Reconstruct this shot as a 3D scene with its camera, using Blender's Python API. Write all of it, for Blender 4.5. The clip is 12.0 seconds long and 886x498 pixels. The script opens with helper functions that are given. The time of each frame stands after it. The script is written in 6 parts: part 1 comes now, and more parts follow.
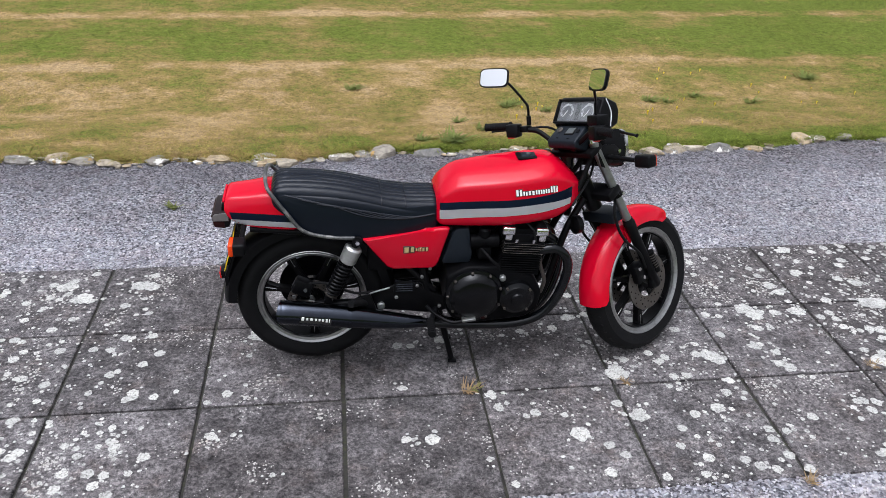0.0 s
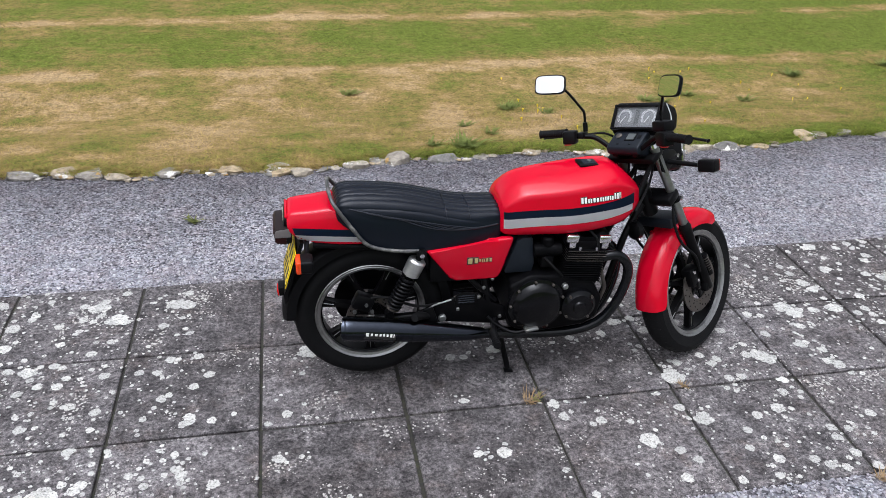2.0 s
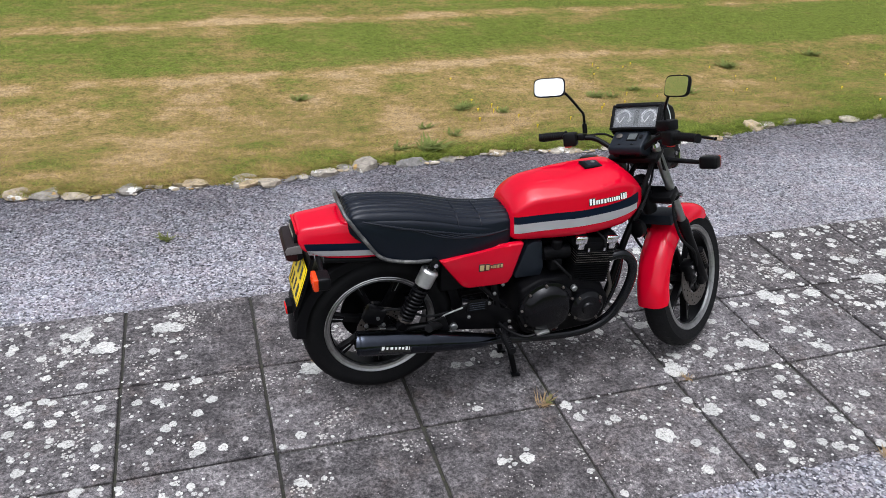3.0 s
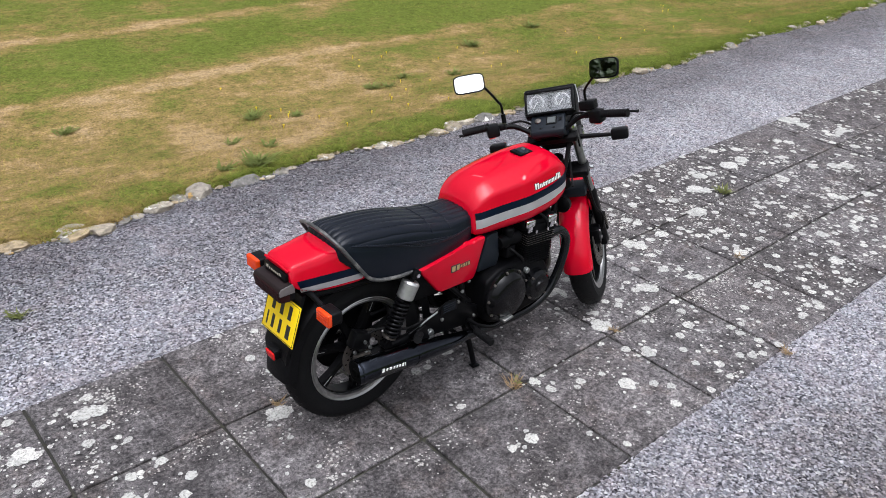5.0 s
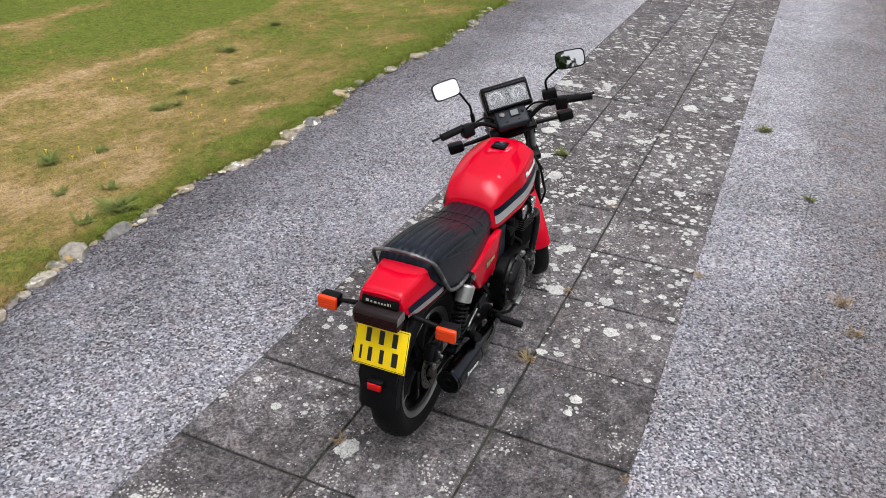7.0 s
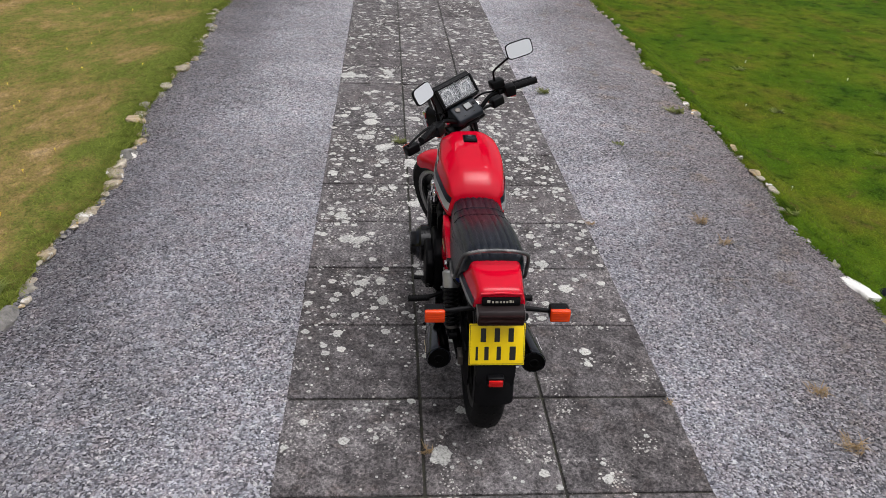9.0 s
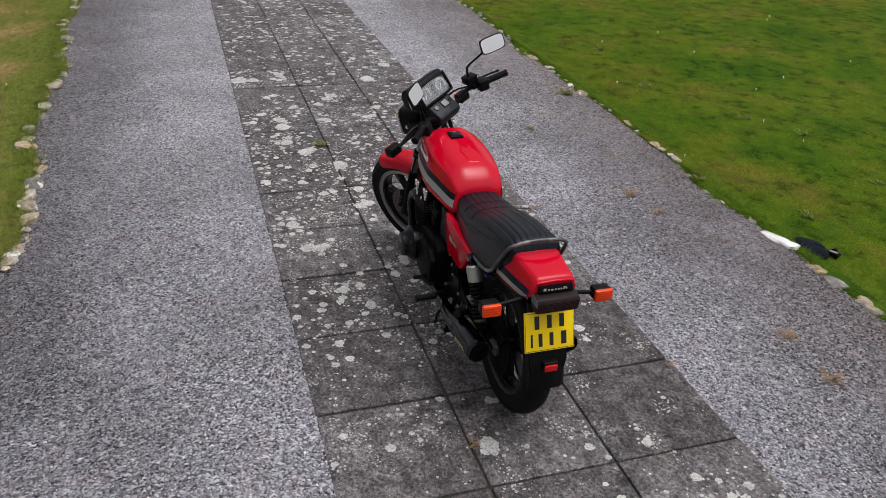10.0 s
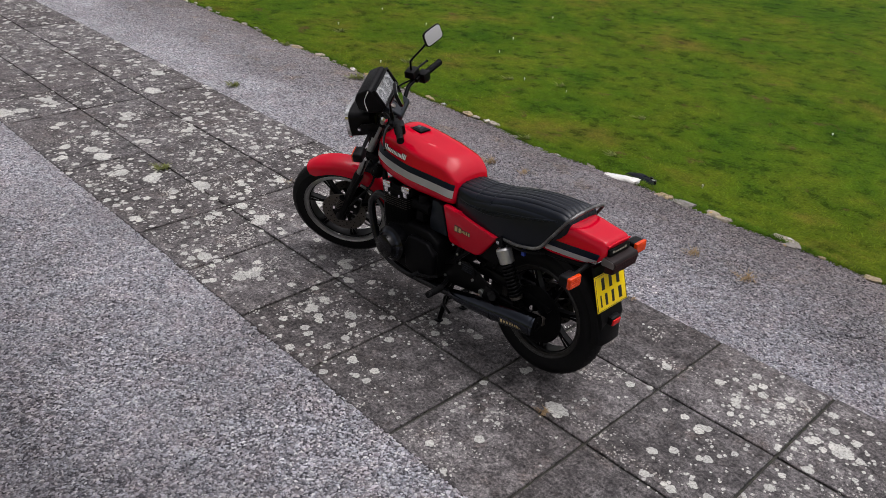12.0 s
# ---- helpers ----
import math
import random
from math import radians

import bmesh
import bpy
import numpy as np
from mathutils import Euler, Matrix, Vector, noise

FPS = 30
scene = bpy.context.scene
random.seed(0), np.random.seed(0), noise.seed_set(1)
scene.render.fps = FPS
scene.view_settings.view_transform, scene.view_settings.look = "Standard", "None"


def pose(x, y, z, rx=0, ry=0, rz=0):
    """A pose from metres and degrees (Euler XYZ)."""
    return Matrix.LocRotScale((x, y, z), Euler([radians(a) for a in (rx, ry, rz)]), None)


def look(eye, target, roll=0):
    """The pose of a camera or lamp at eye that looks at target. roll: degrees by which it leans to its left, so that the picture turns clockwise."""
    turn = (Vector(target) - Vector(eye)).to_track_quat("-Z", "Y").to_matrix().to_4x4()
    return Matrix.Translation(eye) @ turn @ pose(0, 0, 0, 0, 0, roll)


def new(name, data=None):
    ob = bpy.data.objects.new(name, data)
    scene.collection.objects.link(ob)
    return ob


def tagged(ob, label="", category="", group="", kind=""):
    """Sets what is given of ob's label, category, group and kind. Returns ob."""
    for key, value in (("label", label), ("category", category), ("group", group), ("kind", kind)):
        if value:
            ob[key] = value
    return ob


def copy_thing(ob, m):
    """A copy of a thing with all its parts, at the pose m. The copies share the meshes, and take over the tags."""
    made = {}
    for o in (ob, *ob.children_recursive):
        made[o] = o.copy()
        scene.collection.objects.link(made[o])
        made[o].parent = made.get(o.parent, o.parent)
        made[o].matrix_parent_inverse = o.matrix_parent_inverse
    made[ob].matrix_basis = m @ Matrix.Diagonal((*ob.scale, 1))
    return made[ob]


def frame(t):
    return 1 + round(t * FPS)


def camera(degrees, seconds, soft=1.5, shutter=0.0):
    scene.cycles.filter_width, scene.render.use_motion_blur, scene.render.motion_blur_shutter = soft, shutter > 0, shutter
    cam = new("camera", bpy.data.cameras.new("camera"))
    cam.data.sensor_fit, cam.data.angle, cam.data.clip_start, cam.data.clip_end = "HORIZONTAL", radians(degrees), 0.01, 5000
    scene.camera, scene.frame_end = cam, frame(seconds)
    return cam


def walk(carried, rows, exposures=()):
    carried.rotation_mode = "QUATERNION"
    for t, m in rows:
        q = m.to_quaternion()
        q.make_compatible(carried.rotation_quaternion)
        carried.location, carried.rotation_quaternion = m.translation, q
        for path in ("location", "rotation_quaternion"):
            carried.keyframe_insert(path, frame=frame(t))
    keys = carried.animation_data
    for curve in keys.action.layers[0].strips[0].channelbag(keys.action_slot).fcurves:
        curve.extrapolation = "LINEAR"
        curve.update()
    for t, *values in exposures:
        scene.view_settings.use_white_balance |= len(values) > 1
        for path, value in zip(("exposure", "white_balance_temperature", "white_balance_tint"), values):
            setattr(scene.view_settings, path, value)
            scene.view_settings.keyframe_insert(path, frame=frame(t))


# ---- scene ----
cam = camera(57.7, 12.0, soft=0.65)
METRES, EYE, TILT, LEAN, TURN = 7.46, 2.32, 0.0, 0.0, -6.7
ROWS = [
    (0.0, 0.0, 0.0, 0.0, 1.05, -29.56, -1.86),
    (0.5, -0.0107, 0.0011, 0.0005, 0.87, -29.55, -1.85),
    (1.0, -0.0248, 0.0028, 0.0007, 0.28, -29.53, -1.86),
    (1.5, -0.04, 0.0051, 0.0006, -0.74, -29.51, -1.87),
    (2.0, -0.0603, 0.0094, 0.0004, -2.52, -29.47, -1.93),
    (2.5, -0.0829, 0.0151, 0.0007, -4.94, -29.42, -2.01),
    (4.5, -0.204, 0.0569, 0.0017, -26.23, -29.17, -2.4),
    (5.0, -0.2426, 0.0776, 0.0019, -32.74, -29.04, -2.42),
    (5.5, -0.2785, 0.1013, 0.0032, -38.59, -28.97, -2.42),
    (6.0, -0.3187, 0.1335, 0.0054, -45.25, -28.91, -2.42),
    (6.5, -0.3575, 0.172, 0.0085, -52.14, -28.91, -2.44),
    (7.0, -0.3886, 0.2104, 0.0105, -58.41, -28.88, -2.45),
    (9.0, -0.4652, 0.4099, 0.0152, -85.38, -28.66, -2.42),
    (9.5, -0.4685, 0.4659, 0.0158, -92.2, -28.64, -2.41),
    (10.0, -0.4647, 0.522, 0.0162, -98.98, -28.64, -2.42),
    (10.5, -0.454, 0.5767, 0.0171, -105.74, -28.69, -2.43),
    (11.0, -0.4392, 0.6249, 0.0176, -111.83, -28.76, -2.47),
    (11.5, -0.4169, 0.6757, 0.0175, -118.53, -28.78, -2.52),
    (12.0, -0.3876, 0.7233, 0.0173, -125.31, -28.81, -2.61),
]
EXPOSURES = [(0.0, -0.11, 6010, 13), (5.0, -0.08, 6120, 13), (7.0, -0.17, 6300, 12.5), (9.0, -0.45, 6390, 13), (10.5, -0.65, 6400, 14.5), (12.0, -0.58, 6470, 15)]
walk(cam, [(t, pose(0, 0, EYE, TILT, LEAN, TURN) @ pose(METRES * x, METRES * y, METRES * z, 90 + pitch, roll, yaw)) for t, x, y, z, yaw, pitch, roll in ROWS], EXPOSURES)

# ---- light: bright overcast sky, very soft sun ----
SUN_FROM = Vector((-0.14, -0.22, 1.0)).normalized()
world = bpy.data.worlds.new("overcast_sky")
scene.world = world
world.use_nodes = True
wn = world.node_tree
wn.nodes.clear()
w_out = wn.nodes.new("ShaderNodeOutputWorld")
w_bg = wn.nodes.new("ShaderNodeBackground")
w_sky = wn.nodes.new("ShaderNodeTexSky")
w_sky.sky_type = "NISHITA"
w_sky.sun_disc = False
w_sky.sun_elevation = math.asin(SUN_FROM.z)
w_sky.sun_rotation = math.atan2(SUN_FROM.x, SUN_FROM.y)
w_sky.air_density, w_sky.dust_density, w_sky.ozone_density = 1.0, 4.0, 1.0
w_hs = wn.nodes.new("ShaderNodeHueSaturation")
w_hs.inputs["Saturation"].default_value = 0.10
wn.links.new(w_sky.outputs[0], w_hs.inputs["Color"])
# thin bright overcast down to the horizon
w_co = wn.nodes.new("ShaderNodeTexCoord")
w_sep = wn.nodes.new("ShaderNodeSeparateXYZ")
wn.links.new(w_co.outputs["Generated"], w_sep.inputs[0])
w_lift = wn.nodes.new("ShaderNodeMapRange")
w_lift.inputs["From Min"].default_value, w_lift.inputs["From Max"].default_value = 0.0, 0.42
w_lift.inputs["To Min"].default_value, w_lift.inputs["To Max"].default_value = 2.3, 1.15
wn.links.new(w_sep.outputs["Z"], w_lift.inputs["Value"])
w_mul = wn.nodes.new("ShaderNodeMix")
w_mul.data_type, w_mul.blend_type = "RGBA", "MULTIPLY"
w_mul.inputs[0].default_value = 1.0
wn.links.new(w_hs.outputs[0], w_mul.inputs[6])
wn.links.new(w_lift.outputs[0], w_mul.inputs[7])
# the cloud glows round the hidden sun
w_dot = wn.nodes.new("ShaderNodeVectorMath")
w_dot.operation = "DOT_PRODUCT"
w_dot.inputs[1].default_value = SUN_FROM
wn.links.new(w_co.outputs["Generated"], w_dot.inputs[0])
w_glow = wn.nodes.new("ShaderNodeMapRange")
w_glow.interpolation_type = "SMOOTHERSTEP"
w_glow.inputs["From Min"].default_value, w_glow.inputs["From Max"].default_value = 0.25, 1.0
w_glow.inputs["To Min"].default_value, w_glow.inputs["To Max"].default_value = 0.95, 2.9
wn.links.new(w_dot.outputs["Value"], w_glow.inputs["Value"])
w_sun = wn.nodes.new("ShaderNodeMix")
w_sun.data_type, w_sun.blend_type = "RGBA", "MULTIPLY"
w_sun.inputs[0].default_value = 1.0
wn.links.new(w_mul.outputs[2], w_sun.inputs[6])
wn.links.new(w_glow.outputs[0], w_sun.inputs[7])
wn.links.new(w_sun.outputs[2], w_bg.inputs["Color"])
wn.links.new(w_bg.outputs[0], w_out.inputs["Surface"])
w_bg.inputs["Strength"].default_value = 0.105
sun_data = bpy.data.lights.new("sun", "SUN")
sun_data.energy, sun_data.angle, sun_data.color = 1.20, radians(50), (0.985, 0.99, 1.0)
sun = new("sun", sun_data)
sun.matrix_world = look((0, 0, 0), -SUN_FROM)

# ---- materials ----


def ramp(tree, source, stops):
    node = tree.nodes.new("ShaderNodeValToRGB")
    while len(node.color_ramp.elements) < len(stops):
        node.color_ramp.elements.new(0.5)
    for e, (p, c) in zip(node.color_ramp.elements, stops):
        e.position, e.color = p, (*c, 1)
    tree.links.new(source, node.inputs["Fac"])
    return node.outputs["Color"]


def noise_out(tree, vector, scale, detail=4, rough=0.6):
    node = tree.nodes.new("ShaderNodeTexNoise")
    node.inputs["Scale"].default_value, node.inputs["Detail"].default_value, node.inputs["Roughness"].default_value = scale, detail, rough
    tree.links.new(vector, node.inputs["Vector"])
    return node.outputs["Fac"]


def mix_col(tree, fac, a, b, mode="MIX"):
    node = tree.nodes.new("ShaderNodeMix")
    node.data_type, node.blend_type = "RGBA", mode
    for slot, v in ((0, fac), (6, a), (7, b)):
        if isinstance(v, bpy.types.NodeSocket):
            tree.links.new(v, node.inputs[slot])
        else:
            node.inputs[slot].default_value = v if slot == 0 else (*v, 1)
    return node.outputs[2]


def maths(tree, op, a, b=0.5, clamp=False):
    node = tree.nodes.new("ShaderNodeMath")
    node.operation, node.use_clamp = op, clamp
    for slot, v in ((0, a), (1, b)):
        if isinstance(v, bpy.types.NodeSocket):
            tree.links.new(v, node.inputs[slot])
        else:
            node.inputs[slot].default_value = v
    return node.outputs[0]


def bumped(tree, bsdf, height, strength, distance):
    node = tree.nodes.new("ShaderNodeBump")
    node.inputs["Strength"].default_value, node.inputs["Distance"].default_value = strength, distance
    tree.links.new(height, node.inputs["Height"])
    tree.links.new(node.outputs[0], bsdf.inputs["Normal"])


def blank(name):
    m = bpy.data.materials.new(name)
    m.use_nodes = True
    t = m.node_tree
    bsdf = t.nodes["Principled BSDF"]
    coord = t.nodes.new("ShaderNodeTexCoord")
    geo = t.nodes.new("ShaderNodeNewGeometry")
    return m, t, bsdf, coord.outputs["Object"], geo


def plain(name, base, rough, metal=0.0, coat=0.0, spec=0.5, vary=0.15, grain=40.0, bump=0.0, bump_scale=300.0, dirt=None, dirt_amount=0.0):
    """A surface of one colour with soft variation at two scales, worn gloss and fine relief."""
    m, t, bsdf, co, geo = blank(name)
    coarse, fine = noise_out(t, co, grain * 0.15), noise_out(t, co, grain)
    both = maths(t, "ADD", maths(t, "MULTIPLY", coarse, 0.6), maths(t, "MULTIPLY", fine, 0.4))
    lo, hi = [tuple(min(1, c * k) for c in base) for k in (1 - vary, 1 + vary)]
    colour = ramp(t, both, [(0.35, lo), (0.65, hi)])
    if dirt:
        mask = ramp(t, noise_out(t, co, grain * 0.4, 6, 0.7), [(0.5, (0, 0, 0)), (0.72, (dirt_amount,) * 3)])
        colour = mix_col(t, mask, colour, dirt)
    t.links.new(colour, bsdf.inputs["Base Color"])
    r = t.nodes.new("ShaderNodeMapRange")
    r.inputs["To Min"].default_value, r.inputs["To Max"].default_value = max(0.02, rough * 0.75), min(1, rough * 1.3)
    t.links.new(both, r.inputs["Value"])
    t.links.new(r.outputs[0], bsdf.inputs["Roughness"])
    bsdf.inputs["Metallic"].default_value = metal
    bsdf.inputs["Specular IOR Level"].default_value = spec
    bsdf.inputs["Coat Weight"].default_value, bsdf.inputs["Coat Roughness"].default_value = coat, 0.03
    if bump:
        bumped(t, bsdf, noise_out(t, co, bump_scale, 3), bump, 0.002)
    return m


RED = plain("red_paint", (0.49, 0.0016, 0.016), 0.45, coat=0.60, spec=0.0, vary=0.05, grain=12)
RED.node_tree.nodes["Principled BSDF"].inputs["Coat Roughness"].default_value = 0.02
NAVY = plain("navy_stripe", (0.006, 0.013, 0.036), 0.3, coat=0.4, spec=0.2, vary=0.15, grain=12)
SILVER = plain("silver_stripe", (0.60, 0.62, 0.63), 0.35, metal=0.15, coat=0.4, vary=0.06, grain=12)
BLACK = plain("black_paint", (0.0032, 0.0032, 0.0037), 0.32, spec=0.10, vary=0.3, grain=30, dirt=(0.012, 0.011, 0.010), dirt_amount=0.25)
ENGINE_BLACK = plain("engine_black", (0.0026, 0.0026, 0.0031), 0.42, spec=0.05, vary=0.3, grain=60, bump=0.1, dirt=(0.014, 0.013, 0.012), dirt_amount=0.3)
COVER_BLACK = plain("gloss_engine_black", (0.0028, 0.0029, 0.0035), 0.17, spec=0.22, vary=0.3, grain=40, dirt=(0.012, 0.011, 0.010), dirt_amount=0.25)
FIN_BLACK = plain("fin_black", (0.0026, 0.0026, 0.003), 0.6, spec=0.05, vary=0.3, grain=60, dirt=(0.010, 0.009, 0.008), dirt_amount=0.3)
PLASTIC = plain("black_plastic", (0.0035, 0.0035, 0.0041), 0.42, spec=0.12, vary=0.2, grain=50, bump=0.15, bump_scale=900)
GREY_PLASTIC = plain("charcoal_plastic", (0.009, 0.012, 0.017), 0.42, spec=0.2, vary=0.15, grain=40, bump=0.1, bump_scale=900)
RUBBER = plain("rubber", (0.004, 0.004, 0.0045), 0.65, spec=0.15, vary=0.25, grain=60, bump=0.25, bump_scale=400, dirt=(0.015, 0.014, 0.013), dirt_amount=0.25)
VINYL = plain("seat_vinyl", (0.0030, 0.0050, 0.0098), 0.29, spec=0.27, vary=0.15, grain=35, bump=0.2, bump_scale=700)
CHROME = plain("chrome", (0.72, 0.72, 0.72), 0.12, metal=1.0, vary=0.08, grain=50, dirt=(0.3, 0.28, 0.25), dirt_amount=0.3)
ALLOY = plain("machined_alloy", (0.46, 0.46, 0.45), 0.36, metal=0.75, vary=0.12, grain=80, dirt=(0.2, 0.18, 0.16), dirt_amount=0.4)
RIM = plain("rim_alloy", (0.37, 0.37, 0.365), 0.30, metal=0.95, vary=0.15, grain=80, dirt=(0.10, 0.09, 0.08), dirt_amount=0.5)
DARK_RIM = plain("dark_rim", (0.055, 0.053, 0.050), 0.42, metal=0.8, vary=0.35, grain=60, dirt=(0.012, 0.010, 0.009), dirt_amount=0.7)
STEEL = plain("dull_steel", (0.30, 0.31, 0.30), 0.4, metal=0.9, vary=0.15, grain=60, dirt=(0.15, 0.1, 0.07), dirt_amount=0.4)
DISC = plain("disc_steel", (0.115, 0.103, 0.093), 0.45, metal=0.8, vary=0.2, grain=90, dirt=(0.16, 0.12, 0.09), dirt_amount=0.5)
EXHAUST = plain("black_chrome", (0.040, 0.045, 0.056), 0.18, metal=1.0, spec=0.5, vary=0.2, grain=30, dirt=(0.025, 0.022, 0.02), dirt_amount=0.35)
HEADER_BLACK = plain("header_black", (0.0038, 0.0043, 0.0053), 0.18, spec=0.30, vary=0.2, grain=30, dirt=(0.02, 0.018, 0.016), dirt_amount=0.35)
RAIL = plain("worn_rail", (0.085, 0.085, 0.085), 0.40, metal=0.5, vary=0.3, grain=40, dirt=(0.36, 0.35, 0.33), dirt_amount=0.8)
TAIL_GREY = plain("smoked_grey_lens", (0.014, 0.009, 0.009), 0.45, coat=0.0, spec=0.15, vary=0.15, grain=30)
END_REFLECTION = plain("painted_end_reflection", (0.13, 0.118, 0.115), 0.3, spec=0.4, vary=0.2, grain=40)
SOOT_AND_HOLE = plain("soot_and_hole_black", (0.003, 0.003, 0.003), 0.95, spec=0.05, vary=0.3)
YELLOW = plain("plate_yellow", (0.92, 0.65, 0.007), 0.3, coat=0.15, spec=0.2, vary=0.05, grain=25)
LETTER_BLACK = plain("plate_black", (0.012, 0.011, 0.01), 0.4, vary=0.1)
ORANGE = plain("orange_lens", (0.66, 0.048, 0.003), 0.2, coat=0.4, spec=0.2, vary=0.12, grain=60, bump=0.3, bump_scale=250)
RED_LENS = plain("red_reflector", (0.60, 0.008, 0.008), 0.15, coat=0.4, spec=0.2, vary=0.12, grain=60, bump=0.3, bump_scale=300)
DARK_LENS = plain("smoked_red_lens", (0.024, 0.007, 0.007), 0.30, spec=0.10, vary=0.2, grain=40)
WHITE = plain("white_enamel", (0.78, 0.78, 0.74), 0.35, vary=0.05)
DULL_GOLD = plain("worn_gold", (0.34, 0.31, 0.25), 0.4, vary=0.1)
GOLD = plain("gold_enamel", (0.55, 0.42, 0.2), 0.35, metal=0.4, vary=0.08)
BRASS_RED = plain("red_switch", (0.5, 0.02, 0.015), 0.4, vary=0.1)
DIAL = plain("dial_grey", (0.165, 0.173, 0.18), 0.5, vary=0.1)
TICK = plain("dial_white", (0.7, 0.72, 0.72), 0.5, vary=0.04)
DISPLAY = plain("grey_display", (0.07, 0.078, 0.078), 0.3, coat=0.3, vary=0.05)
BLUE = plain("blue_cap", (0.02, 0.06, 0.4), 0.4, vary=0.1)
FABRIC = plain("black_fabric", (0.006, 0.007, 0.012), 0.85, spec=0.1, vary=0.25, grain=60, bump=0.4, bump_scale=600)

MIRROR = bpy.data.materials.new("mirror_glass")
MIRROR.use_nodes = True
_b = MIRROR.node_tree.nodes["Principled BSDF"]
_b.inputs["Base Color"].default_value, _b.inputs["Metallic"].default_value, _b.inputs["Roughness"].default_value = (0.93, 0.94, 0.94, 1), 1.0, 0.015

GLASS = bpy.data.materials.new("clear_glass")
GLASS.use_nodes = True
_b = GLASS.node_tree.nodes["Principled BSDF"]
_b.inputs["Base Color"].default_value, _b.inputs["Roughness"].default_value = (1, 1, 1, 1), 0.04
_b.inputs["Transmission Weight"].default_value, _b.inputs["IOR"].default_value, _b.inputs["Specular IOR Level"].default_value = 1.0, 1.52, 0.9


def make_slab_material():
    m, t, bsdf, co, geo = blank("weathered_concrete")
    pos = geo.outputs["Position"]
    rnd = t.nodes.new("ShaderNodeObjectInfo").outputs["Random"]
    n_big, n_mid, n_fine, n_grit = noise_out(t, pos, 1.7), noise_out(t, pos, 9, 6), noise_out(t, pos, 60, 5, 0.7), noise_out(t, pos, 210, 2)
    base = ramp(t, n_mid, [(0.30, (0.046, 0.043, 0.044)), (0.5, (0.120, 0.112, 0.114)), (0.70, (0.222, 0.210, 0.211))])
    base = mix_col(t, ramp(t, n_big, [(0.4, (0, 0, 0)), (0.7, (0.45,) * 3)]), base, (0.145, 0.134, 0.135))
    pits = ramp(t, n_fine, [(0.36, (0.2,) * 3), (0.5, (0.95, 0.95, 0.95)), (0.64, (1.75, 1.72, 1.70))])
    base = mix_col(t, 0.84, base, pits, "MULTIPLY")
    grit = ramp(t, n_grit, [(0.36, (0.4,) * 3), (0.5, (1, 1, 1)), (0.64, (1.5,) * 3)])
    base = mix_col(t, 0.7, base, grit, "MULTIPLY")
    tone = t.nodes.new("ShaderNodeMapRange")
    tone.inputs["To Min"].default_value, tone.inputs["To Max"].default_value = 0.78, 1.18
    t.links.new(rnd, tone.inputs["Value"])
    base = mix_col(t, 1.0, base, tone.outputs[0], "MULTIPLY")
    blot = ramp(t, noise_out(t, pos, 24, 5, 0.65), [(0.36, (0.55, 0.54, 0.54)), (0.5, (1, 1, 1)), (0.66, (1.3, 1.27, 1.27))])
    base = mix_col(t, 0.85, base, blot, "MULTIPLY")
    # broad damp and grimy patches
    grime = ramp(t, noise_out(t, pos, 0.95, 6, 0.62), [(0.42, (0.60,) * 3), (0.60, (0, 0, 0))])
    base = mix_col(t, grime, base, mix_col(t, 1.0, base, (0.50, 0.47, 0.45), "MULTIPLY"))
    # fine pale lichen specks
    vor = t.nodes.new("ShaderNodeTexVoronoi")
    vor.inputs["Scale"].default_value = 60
    t.links.new(pos, vor.inputs["Vector"])
    speck = maths(t, "LESS_THAN", vor.outputs["Distance"], maths(t, "MULTIPLY", maths(t, "SUBTRACT", noise_out(t, pos, 3.5, 5, 0.7), 0.475, True), 2.5))
    speck = maths(t, "MULTIPLY", speck, ramp(t, noise_out(t, pos, 160, 3), [(0.4, (0, 0, 0)), (0.5, (1, 1, 1))]))
    base = mix_col(t, maths(t, "MULTIPLY", speck, 0.85), base, (0.46, 0.445, 0.41))
    # thin rusty-brown stains
    stain = ramp(t, noise_out(t, pos, 5.3, 6, 0.75), [(0.54, (0, 0, 0)), (0.72, (0.5,) * 3)])
    base = mix_col(t, stain, base, mix_col(t, 1.0, base, (0.95, 0.74, 0.60), "MULTIPLY"))
    t.links.new(base, bsdf.inputs["Base Color"])
    bsdf.inputs["Roughness"].default_value = 0.9
    bsdf.inputs["Specular IOR Level"].default_value = 0.2
    h = maths(t, "ADD", maths(t, "MULTIPLY", n_fine, 0.7), maths(t, "MULTIPLY", n_grit, 0.5))
    bumped(t, bsdf, h, 0.55, 0.006)
    return m


